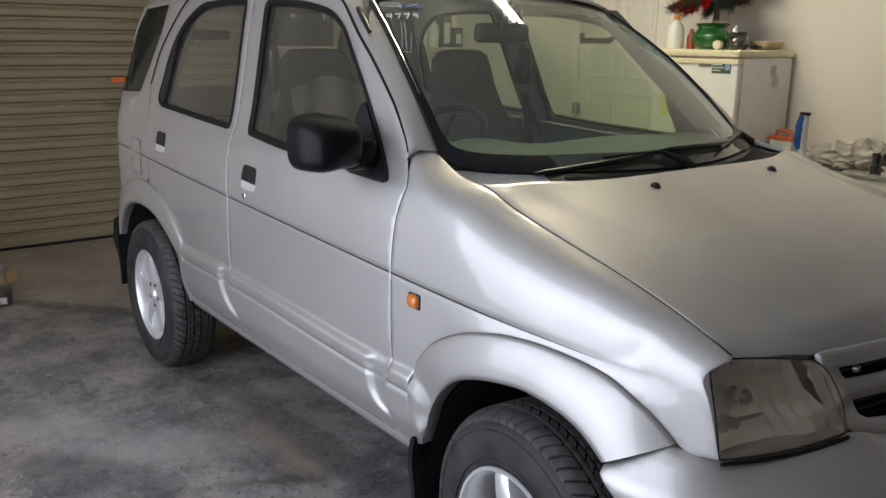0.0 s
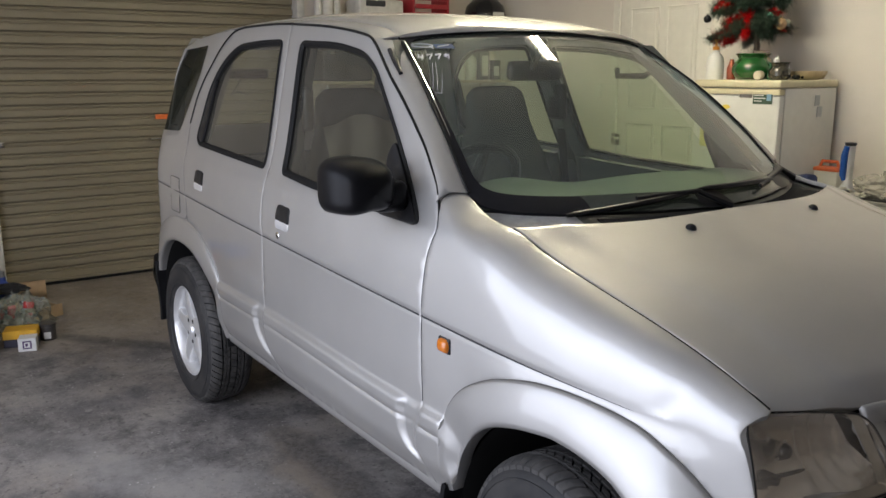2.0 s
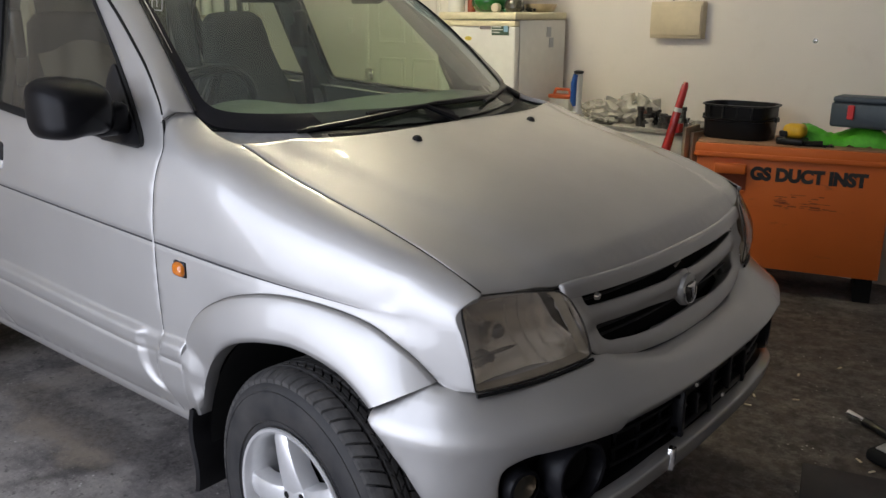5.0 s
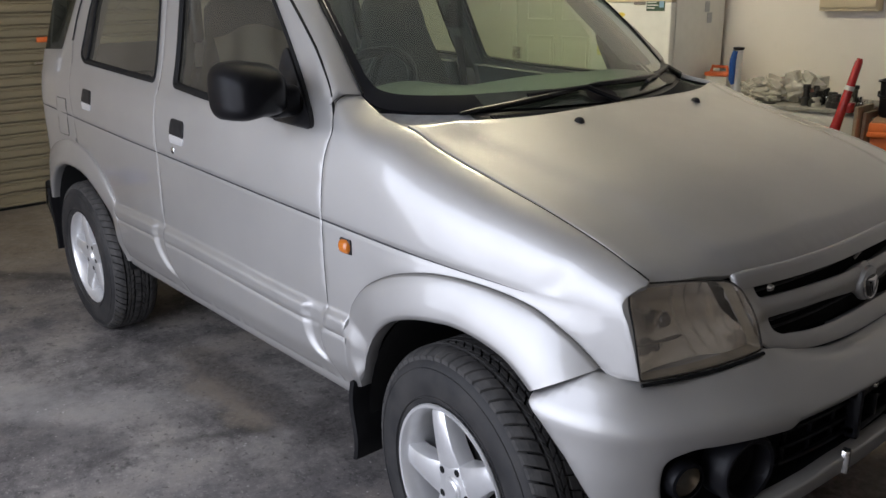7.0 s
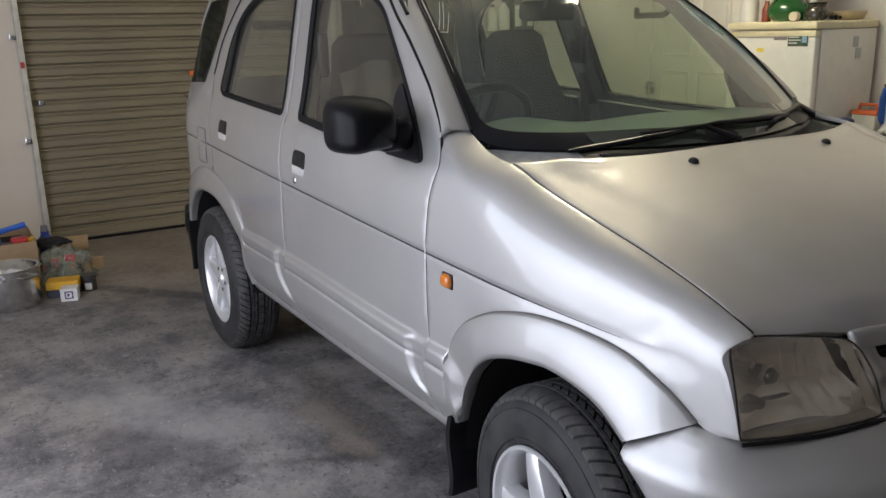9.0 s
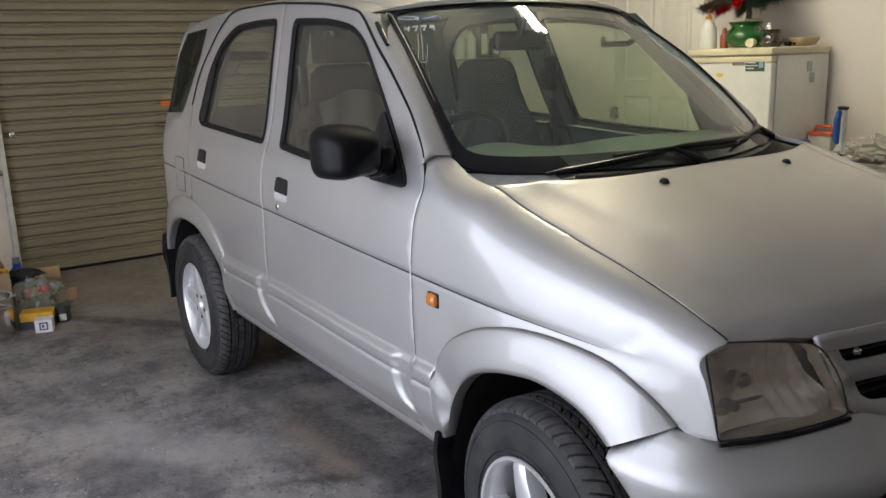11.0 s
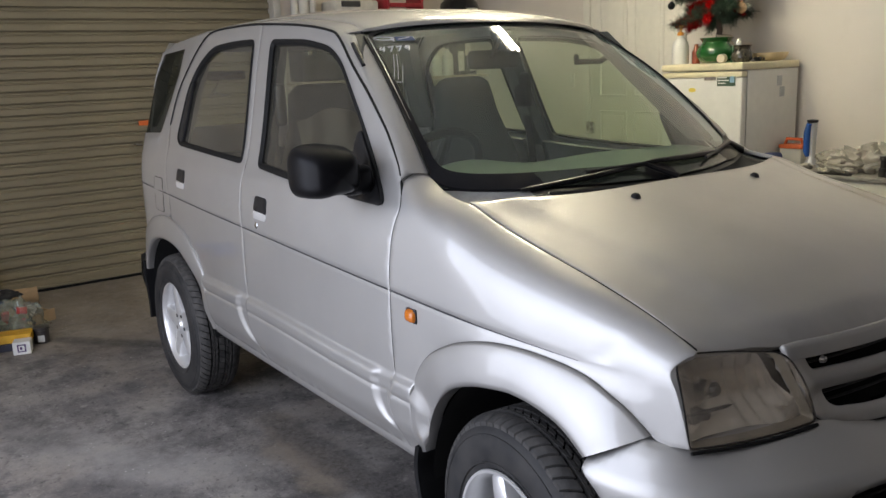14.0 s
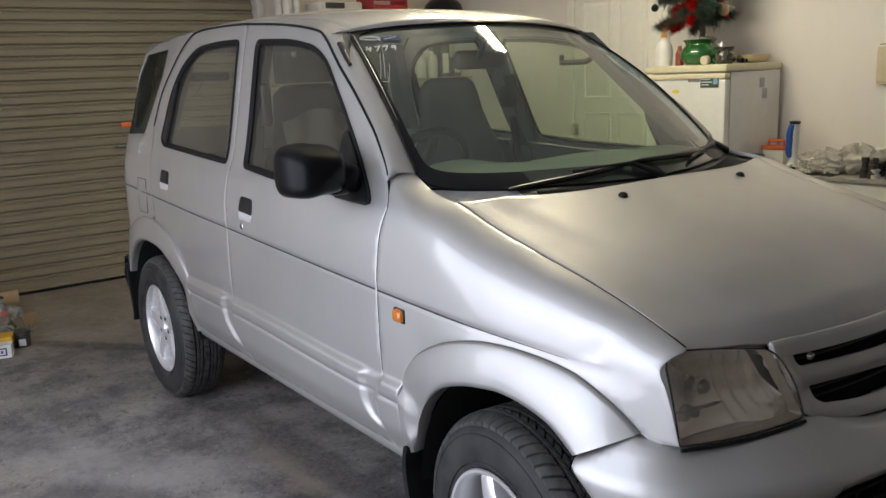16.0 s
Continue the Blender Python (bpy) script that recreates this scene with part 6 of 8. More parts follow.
def build_fridge():
    x0, x1, y0, y1, top = -2.205, -1.625, 2.40, 2.97, 1.418
    white = plain("fridge_white", (0.74, 0.74, 0.71), 0.35, vary=0.03, coat=0.3)
    cream = plain("yellowed_plastic", (0.72, 0.66, 0.46), 0.45, vary=0.06)
    f = thing("fridge", ((x0 + x1) / 2, 2.68, 0), "old white upright freezer with yellowed trim", "fridge")
    part("cabinet", box((x0, y0 + 0.055, 0.04), (x1, y1, top - 0.045), 0.008), white, f)
    part("top", box((x0 - 0.006, y0 - 0.006, top - 0.044), (x1 + 0.006, y1, top), 0.010, 3), cream, f)
    d = part("door", box((x0, y0, 0.08), (x1, y0 + 0.050, top - 0.086), 0.010, 3), white, f)
    part("handle_strip", box((x0, y0 - 0.004, top - 0.083), (x1, y0 + 0.050, top - 0.050), 0.006, 2), cream, d)
    part("label_border", box((-1.800, y0 - 0.0018, 1.278), (-1.663, y0 - 0.0004, 1.353), 0.0004, 1), white, d)
    part("label_card", box((-1.795, y0 - 0.003, 1.284), (-1.668, y0 - 0.0005, 1.347), 0.001, 1), plain("label_green", (0.05, 0.09, 0.06), 0.5), d, "dark green energy label with pale bars")
    for k, (a, b) in enumerate(((-1.788, -1.725), (-1.788, -1.712), (-1.788, -1.735))):
        part("label_bar", box((a, y0 - 0.005, 1.330 - 0.016 * k), (b, y0 - 0.0035, 1.336 - 0.016 * k), 0.0005, 1), white, d)
    part("label_patch", box((-1.705, y0 - 0.005, 1.304), (-1.675, y0 - 0.0035, 1.340), 0.0005, 1), plain("label_blue", (0.25, 0.42, 0.58), 0.5), d)
    part("maker_plate", box((-1.885, y0 - 0.004, 1.318), (-1.800, y0 - 0.0005, 1.338), 0.001, 1), STEEL, d)
    part("sticker", grid([[Vector((-1.975 + 0.027 * k * math.cos(a), y0 - h, 1.262 + 0.013 * k * math.sin(a))) for a in np.linspace(0, math.tau, 24, endpoint=False)] for k, h in ((1.0, 0.0), (1.0, 0.002), (0.01, 0.002))], True), plain("sticker_yellow", (0.72, 0.58, 0.10), 0.5), d, "oval yellow sticker")
    part("energy_sticker", box((-2.150, y0 - 0.003, 1.02), (-2.06, y0 - 0.0005, 1.15), 0.001, 1), plain("sticker_yellow_b", (0.70, 0.62, 0.15), 0.5), d)
    for y, z in ((2.77, 1.30), (2.80, 1.235)):
        part("magnet", box((x1, y - 0.025, z - 0.03), (x1 + 0.003, y + 0.025, z + 0.03), 0.001, 1), plain("magnet_grey", (0.42, 0.45, 0.48), 0.4), f)
    for x in (x0 + 0.05, x1 - 0.05):
        for y in (y0 + 0.1, y1 - 0.06):
            part("foot", lathe([(0.0, 0.0), (0.02, 0.0), (0.018, 0.045)], (0, 0, 1), (x, y, 0), 12), BLACK, f)
    top_z = top + 0.0005
    # soap pump
    s = thing("pump_bottle", (-2.255 + 0.10, 2.50, top_z), "white pump bottle with an orange nozzle", "bottle")
    c = Vector((-2.150, 2.50, top_z))
    part("bottle", lathe([(0.0, 0.0), (0.050, 0.0), (0.053, 0.012), (0.053, 0.10), (0.046, 0.135), (0.026, 0.158), (0.019, 0.165), (0.019, 0.178)], (0, 0, 1), c, 28), white, s)
    og = plain("pump_orange", (0.70, 0.28, 0.03), 0.4)
    part("pump", lathe([(0.020, 0.176), (0.020, 0.196), (0.008, 0.200), (0.006, 0.226), (0.016, 0.228), (0.016, 0.238), (0.0, 0.240)], (0, 0, 1), c, 18), og, s)
    part("nozzle", tube([c + Vector((0, 0, 0.233)), c + Vector((-0.045, 0, 0.231))], [0.008, 0.005], 8), og, s)
    br = thing("brown_bottle", (-2.07, 2.56, top_z), "small brown and red bottle", "bottle")
    part("bottle", lathe([(0.0, 0.0), (0.026, 0.0), (0.027, 0.07), (0.018, 0.09), (0.012, 0.11), (0.012, 0.12), (0.0, 0.12)], (0, 0, 1), (-2.075, 2.56, top_z), 18), plain("brown_red", (0.24, 0.05, 0.02), 0.3), br)
    # green cauldron pot
    gp = thing("green_pot", (-1.955, 2.60, top_z), "glossy green cauldron-shaped ceramic pot", "pot")
    part("pot", lathe([(0.0, 0.0), (0.080, 0.0), (0.106, 0.018), (0.119, 0.045), (0.120, 0.068), (0.110, 0.095), (0.092, 0.115), (0.086, 0.126), (0.092, 0.138), (0.104, 0.148), (0.101, 0.153), (0.082, 0.130), (0.08, 0.11), (0.0, 0.105)], (0, 0, 1), (-1.955, 2.60, top_z), 36), plain("glazed_green", (0.012, 0.10, 0.018), 0.12, coat=0.8, bump=0.02), gp)
    cup = thing("round_tin", (-1.818, 2.47, top_z), "small pale round tin lying on its side", "tin")
    part("tin", lathe([(0.0, 0.02), (0.024, 0.02), (0.026, 0.017), (0.026, -0.02), (0.0, -0.02)], (0.2, -1, 0), (-1.818, 2.47, top_z + 0.026), 22), plain("tin_cream", (0.62, 0.56, 0.42), 0.5), cup)
    jar = thing("dark_jar", (-1.745, 2.56, top_z), "dark speckled ceramic jar with a lid", "jar")
    part("jar", lathe([(0.0, 0.0), (0.046, 0.0), (0.062, 0.022), (0.062, 0.05), (0.048, 0.075), (0.050, 0.09), (0.058, 0.098), (0.050, 0.100), (0.0, 0.098)], (0, 0, 1), (-1.745, 2.56, top_z), 28), plain("speckled_glaze", (0.045, 0.04, 0.028), 0.15, vary=0.9, scale=60, coat=0.6), jar)
    part("knob", lathe([(0.016, 0.095), (0.016, 0.118), (0.010, 0.124), (0.012, 0.136), (0.0, 0.138)], (0, 0, 1), (-1.770, 2.56, top_z), 14), white, jar)
    fig = thing("small_green_bottle", (-1.845, 2.60, top_z), "little green glass bottle", "bottle")
    part("bottle", lathe([(0.0, 0.0), (0.018, 0.0), (0.020, 0.05), (0.008, 0.075), (0.009, 0.10), (0.0, 0.10)], (0, 0, 1), (-1.835, 2.60, top_z), 14), plain("green_glass", (0.03, 0.10, 0.05), 0.1), fig)
    pl = thing("oval_platter", (-1.70, 2.83, top_z), "beige scalloped ceramic platter lying flat", "platter")
    rows = []
    for r, z in ((0.0, 0.02), (0.5, 0.018), (0.8, 0.022), (1.0, 0.05), (1.02, 0.045), (0.82, 0.006), (0.5, 0.0)):
        rows.append([Vector((-1.715 + 0.085 * r * (1 + 0.05 * math.cos(8 * a)) * math.cos(a), 2.80 + 0.13 * r * (1 + 0.05 * math.cos(8 * a)) * math.sin(a), top_z + z)) for a in np.linspace(0, math.tau, 40, endpoint=False)])
    part("dish", grid(rows, True), plain("beige_ceramic", (0.58, 0.46, 0.27), 0.4), pl, "", 60)
    ch = thing("key_ring", (-1.66, 2.62, top_z), "dark beads and keys in a small heap", "keys")
    bm = bmesh.new()
    rng = random.Random(3)
    for _ in range(16):
        bmesh.ops.create_icosphere(bm, subdivisions=2, radius=0.009, matrix=Matrix.Translation((-1.665 + rng.uniform(-0.03, 0.03), 2.60 + rng.uniform(-0.05, 0.05), top_z + 0.010 + rng.uniform(0, 0.012))))
    part("beads", bm, DARK, ch)


build_fridge()


def build_tree():
    """The little decorated fir that stands in the green pot."""
    t = thing("christmas_tree", (-1.955, 2.60, 1.52), "small artificial fir in the pot with red tinsel and baubles", "christmas tree")
    rng = random.Random(11)
    base = Vector((-1.955, 2.60, 1.512))
    cx = Vector((-2.02, 2.62, 1.86))
    part("trunk", tube([base + Vector((0.0, 0, 0)), base + Vector((0.02, 0, 0.10)), base + Vector((0.0, 0, 0.25)), cx + Vector((0, 0, 0.35))], [0.016, 0.018, 0.014, 0.006], 8), plain("trunk_brown", (0.06, 0.045, 0.035), 0.9), t)
    part("fabric_wrap", lathe([(0.075, 0.0), (0.07, 0.03), (0.045, 0.055), (0.05, 0.085), (0.02, 0.07)], (0.15, 0, 1), base + Vector((0.03, 0.02, -0.01)), 18), plain("hessian", (0.40, 0.34, 0.28), 0.9), t)
    fir, red, silver = [], [], []
    for k in range(150):
        h = rng.uniform(-0.22, 0.30)
        a = rng.uniform(0, math.tau)
        reach = (0.235 - 0.30 * max(0, h)) * rng.uniform(0.70, 1.1)
        lean = 0.02
        c0 = Vector((cx.x + 0.02, cx.y, cx.z + h + 0.05))
        d = Vector((math.cos(a), math.sin(a) * 0.85, -0.28 if h < 0.1 else 0.1)).normalized()
        tip = c0 + d * reach
        kind = rng.random()
        target = red if kind < (0.42 if math.cos(a - 3.9) > 0 else 0.06) else (silver if kind < (0.42 if math.cos(a - 3.9) > 0 else 0.20) else fir)
        target.append((c0 + d * (0.10 if target is red else 0.02), tip))
    def brush(lines, r, per, name, mat, w):
        verts, faces = [], []
        for a, b in lines:
            ln = (b - a).length
            for _ in range(int(per * ln)):
                p = a.lerp(b, rng.random()) + Vector((rng.gauss(0, 0.010), rng.gauss(0, 0.010), rng.gauss(0, 0.010)))
                d = ((b - a).normalized() * 0.7 + Vector((rng.gauss(0, 1), rng.gauss(0, 1), rng.gauss(0, 1)))).normalized()
                s = d.orthogonal().normalized() * w
                e = p + d * r * rng.uniform(0.6, 1.2)
                k = len(verts)
                verts += [p - s, p + s, e]
                faces.append((k, k + 1, k + 2))
        return part(name, (verts, faces), mat, t)
    tagged(brush(fir, 0.050, 2300, "needles", plain("fir_green", (0.018, 0.040, 0.022), 0.7, vary=0.4), 0.0016), kind="stuff")
    tagged(brush(red, 0.030, 2600, "red_tinsel", plain("tinsel_red", (0.62, 0.012, 0.015), 0.22, 0.7, 0.3), 0.0022), kind="stuff")
    tagged(brush(silver, 0.035, 1200, "pale_leaves", plain("pale_leaf", (0.42, 0.45, 0.40), 0.4, 0.2), 0.0030), kind="stuff")
    for p, r, col in (((-2.268, 2.55, 1.785), 0.024, (0.02, 0.022, 0.025)), ((-1.790, 2.60, 1.735), 0.034, (0.50, 0.33, 0.20)), ((-2.13, 2.45, 1.83), 0.02, (0.5, 0.02, 0.02)), ((-1.83, 2.55, 1.78), 0.022, (0.05, 0.16, 0.13))):
        bm = bmesh.new()
        bmesh.ops.create_uvsphere(bm, u_segments=20, v_segments=12, radius=r, matrix=Matrix.Translation(p))
        lathe([(r * 0.25, r * 0.95), (r * 0.25, r * 1.2), (0, r * 1.2)], (0, 0, 1), p, 10, bm)
        part("bauble", bm, plain("bauble_paint", col, 0.15, 0.5), t, "", 60)


build_tree()


def build_meter_box():
    cream = plain("meter_box_cream", (0.60, 0.51, 0.35), 0.5, vary=0.05)
    m = thing("meter_box", (-0.875, FAR, 1.38), "cream metal meter box fixed to the wall", "meter box")
    part("box", box((-1.032, 2.955, 1.272), (-0.712, FAR, 1.480), 0.006), cream, m)
    part("lid", box((-1.027, 2.942, 1.290), (-0.718, 2.9535, 1.460), 0.004), cream, m)
    rng = random.Random(5)
    pts = [Vector((-1.02 + 0.31 * k / 15, 2.96, 1.486 + rng.uniform(0, 0.010))) for k in range(16)]
    part("loose_wire", tube(pts, 0.0022, 6), DARK, m)
    nail = thing("wall_plug", (-0.098, FAR, 1.273), "small grey plug in the wall", "wall plug")
    part("plug", lathe([(0.0, 0.012), (0.007, 0.010), (0.011, 0.0)], (0, -1, 0), (-0.098, FAR, 1.273), 12), STEEL, nail)
    part("washer", lathe([(0.009, 0.002), (0.014, 0.002), (0.014, 0.0)], (0, -1, 0), (-0.098, FAR, 1.273), 16), STEEL, nail)


build_meter_box()


def orange_paint():
    n = N("worn_orange_paint")
    wear, broad = n.noise(9, 9, 0.7, (0.6, 1, 1.6)), n.noise(1.6, 4)
    col = n.mix(n.span(broad, 0, 1, 0.3, 0.7), (0.68, 0.145, 0.024), (0.76, 0.180, 0.030))
    col = n.mix(n.span(wear, 0, 0.75, 0.60, 0.75), col, (0.20, 0.07, 0.03))
    n.set(Base_Color=col, Roughness=n.span(wear, 0.38, 0.65), Normal=n.bump(n.noise(60, 4), 0.1, 0.001))
    return n.mat


def letters(name, text, size, m, mat, parent, label=""):
    """Flat painted lettering in the built-in font, as a mesh."""
    cu = bpy.data.curves.new(name, "FONT")
    cu.body, cu.size, cu.extrude, cu.offset = text, size, 0.0004, size * 0.066
    tmp = bpy.data.objects.new(name, cu)
    me = bpy.data.meshes.new_from_object(tmp)
    bpy.data.objects.remove(tmp)
    me.transform(m)
    me.materials.clear()
    me.materials.append(mat)
    ob = new(name, me)
    under(ob, parent)
    if label:
        tagged(ob, label)
    return ob


def build_toolbox():
    org = orange_paint()
    y0, y1, x0, x1 = 2.342, 2.760, -0.435, 0.500
    t = thing("site_toolbox", (x0, y0, 0), "big worn orange steel site toolbox with black stencilled words", "toolbox")
    rust = plain("rusty_top", (0.33, 0.19, 0.11), 0.7, vary=0.3, scale=9)
    body = part("body", box((x0 + 0.012, y0 + 0.012, 0.138), (x1 - 0.012, y1, 0.709), 0.006), org, t)
    lid = part("lid", box((x0, y0, 0.7095), (x1, y1, 0.772), 0.008, 2), org, t)
    part("lid_rim", box((x0 - 0.004, y0 - 0.006, 0.704), (x1 + 0.004, y0 + 0.011, 0.730), 0.006, 2), org, lid)
    part("lid_top", box((x0 + 0.01, y0 + 0.010, 0.7725), (x1 - 0.01, y1 - 0.01, 0.7785), 0.002, 1), rust, lid)
    # recessed hand hold with a flap over it
    y0 += 0.012
    part("hand_hold", box((x0 + 0.096, y0 - 0.004, 0.538), (x0 + 0.263, y0 + 0.004, 0.630), 0.003, 1), plain("shadowed_recess", (0.25, 0.05, 0.015), 0.7), body)
    part("hand_hold_lip", box((x0 + 0.096, y0 - 0.010, 0.530), (x0 + 0.263, y0 - 0.003, 0.540), 0.003, 1), org, body)
    part("hand_hold_flap", box((x0 + 0.105, y0 - 0.034, 0.624), (x0 + 0.258, y0 - 0.003, 0.676), 0.008, 2), org, body)
    ink = plain("stencil_black", (0.030, 0.028, 0.028), 0.6, vary=0.4, scale=30)
    m = pose(x0 + 0.281, y0 - 0.0015, 0.602, 90, 0, 0) @ Matrix.Diagonal((0.930, 1, 1, 1))
    letters("stencil_lettering", "GS DUCT INST", 0.0867, m, ink, body, "black stencilled words")
    scuff = plain("scuff_dark", (0.30, 0.075, 0.025), 0.7, vary=0.4, scale=40)
    rng = random.Random(9)
    for _ in range(26):
        x, z = x0 + rng.uniform(0.40, 0.70), rng.uniform(0.465, 0.535)
        part("scuff", box((x, y0 - 0.0012, z), (x + rng.uniform(0.01, 0.07), y0 - 0.0002, z + rng.uniform(0.002, 0.006)), 0.0003, 1), scuff, body)
    for x in (x0 + 0.03, x1 - 0.11):
        part("skid", box((x, y0 + 0.05, 0.0), (x + 0.08, y1 - 0.02, 0.1375), 0.006), DARK, t)
    t.rotation_euler = (0, 0, radians(15))
    # what stands on it
    z = 0.779
    tub = thing("black_tub", (-0.31, 2.62, z), "stackable black plastic tub with a rim", "tub")
    def ring(sx, sy, h, e=3.4):
        return [Vector((-0.318 + 0.95 * sx * math.copysign(abs(math.cos(a)) ** (2 / e), math.cos(a)), 2.63 + sy * math.copysign(abs(math.sin(a)) ** (2 / e), math.sin(a)), z + h)) for a in np.linspace(0, math.tau, 56, endpoint=False)]
    rows = [ring(*r) for r in ((0.0, 0.0, 0.001), (0.176, 0.128, 0.0), (0.181, 0.133, 0.010), (0.184, 0.136, 0.095), (0.194, 0.146, 0.098), (0.195, 0.147, 0.104), (0.184, 0.136, 0.107), (0.187, 0.139, 0.168), (0.198, 0.150, 0.170), (0.198, 0.150, 0.177), (0.186, 0.138, 0.178), (0.178, 0.130, 0.06), (0.0, 0.0, 0.05))]
    part("tub", grid(rows, True), plain("tub_black", (0.008, 0.008, 0.009), 0.35, spec=0.25, bump=0.1), tub, "", 50)
    for x in (-0.44, -0.365, -0.29, -0.215):
        part("rib", box((x - 0.004, 2.63 - 0.143, z + 0.108), (x + 0.004, 2.63 - 0.133, z + 0.168), 0.001, 1), BLACK, tub)
    for x in (-0.318 - 0.190, -0.318 + 0.190):
        part("clip", box((x - 0.008, 2.600, z + 0.092), (x + 0.008, 2.645, z + 0.118), 0.003, 1), BLACK, tub)
    dr = thing("battery_pack", (-0.06, 2.52, z), "yellow and black power-tool battery", "battery")
    yel = plain("tool_yellow", (0.72, 0.42, 0.02), 0.45)
    part("base", box((-0.085, 2.495, z), (0.050, 2.60, z + 0.035), 0.012, 3), BLACK, dr)
    part("shell", box((-0.062, 2.500, z + 0.034), (0.045, 2.595, z + 0.104), 0.030, 5), yel, dr)
    part("terminal", box((-0.070, 2.493, z + 0.042), (-0.03, 2.525, z + 0.07), 0.004, 1), BLACK, dr)
    gb = thing("green_cloth", (0.17, 2.66, z), "crumpled bright green cloth bag", "bag")
    rng = random.Random(4)
    rows = []
    for i, v in enumerate(np.linspace(0, 1, 13)):
        row = []
        for u in np.linspace(0, 1, 31):
            hgt = 0.095 * math.sin(math.pi * v) ** 0.5 * (0.75 + 0.25 * math.sin(9 * u + 3 * v)) + 0.014 * noise.noise(Vector((14 * u, 9 * v, 2))) + 0.010 * abs(noise.noise(Vector((34 * u, 20 * v, 5))))
            row.append(Vector((-0.01 + 0.40 * u, 2.585 + 0.08 * u + 0.17 * v, z + max(0.001, hgt))))
        rows.append(row)
    part("cloth", grid(rows), plain("cloth_green", (0.09, 0.46, 0.025), 0.45, vary=0.2, scale=25, bump=0.5, grain=80), gb, "", 70)
    cs = thing("tool_case", (0.27, 2.66, z + 0.07), "blue-grey plastic tool case with a red latch", "tool case")
    cg = plain("case_slate", (0.055, 0.075, 0.095), 0.45)
    part("case", box((0.125, 2.62, z + 0.095), (0.44, 2.76, z + 0.215), 0.014, 3), cg, cs)
    part("case_lid", box((0.132, 2.612, z + 0.215), (0.433, 2.768, z + 0.245), 0.012, 3), cg, cs)
    part("latch", box((0.205, 2.610, z + 0.135), (0.237, 2.622, z + 0.205), 0.004, 1), plain("latch_red", (0.60, 0.03, 0.03), 0.4), cs)
    ch = thing("drill_chuck", (0.10, 2.53, z), "small black and steel drill chuck with bits", "drill bits")
    bm = tube([(0.05, 2.53, z + 0.014), (0.13, 2.545, z + 0.014)], [0.012, 0.016], 12)
    tube([(0.04, 2.51, z + 0.006), (0.18, 2.56, z + 0.006)], 0.005, 6, bm)
    tube([(0.02, 2.55, z + 0.005), (0.15, 2.53, z + 0.005)], 0.004, 6, bm)
    part("chuck", bm, DARK, ch)


build_toolbox()


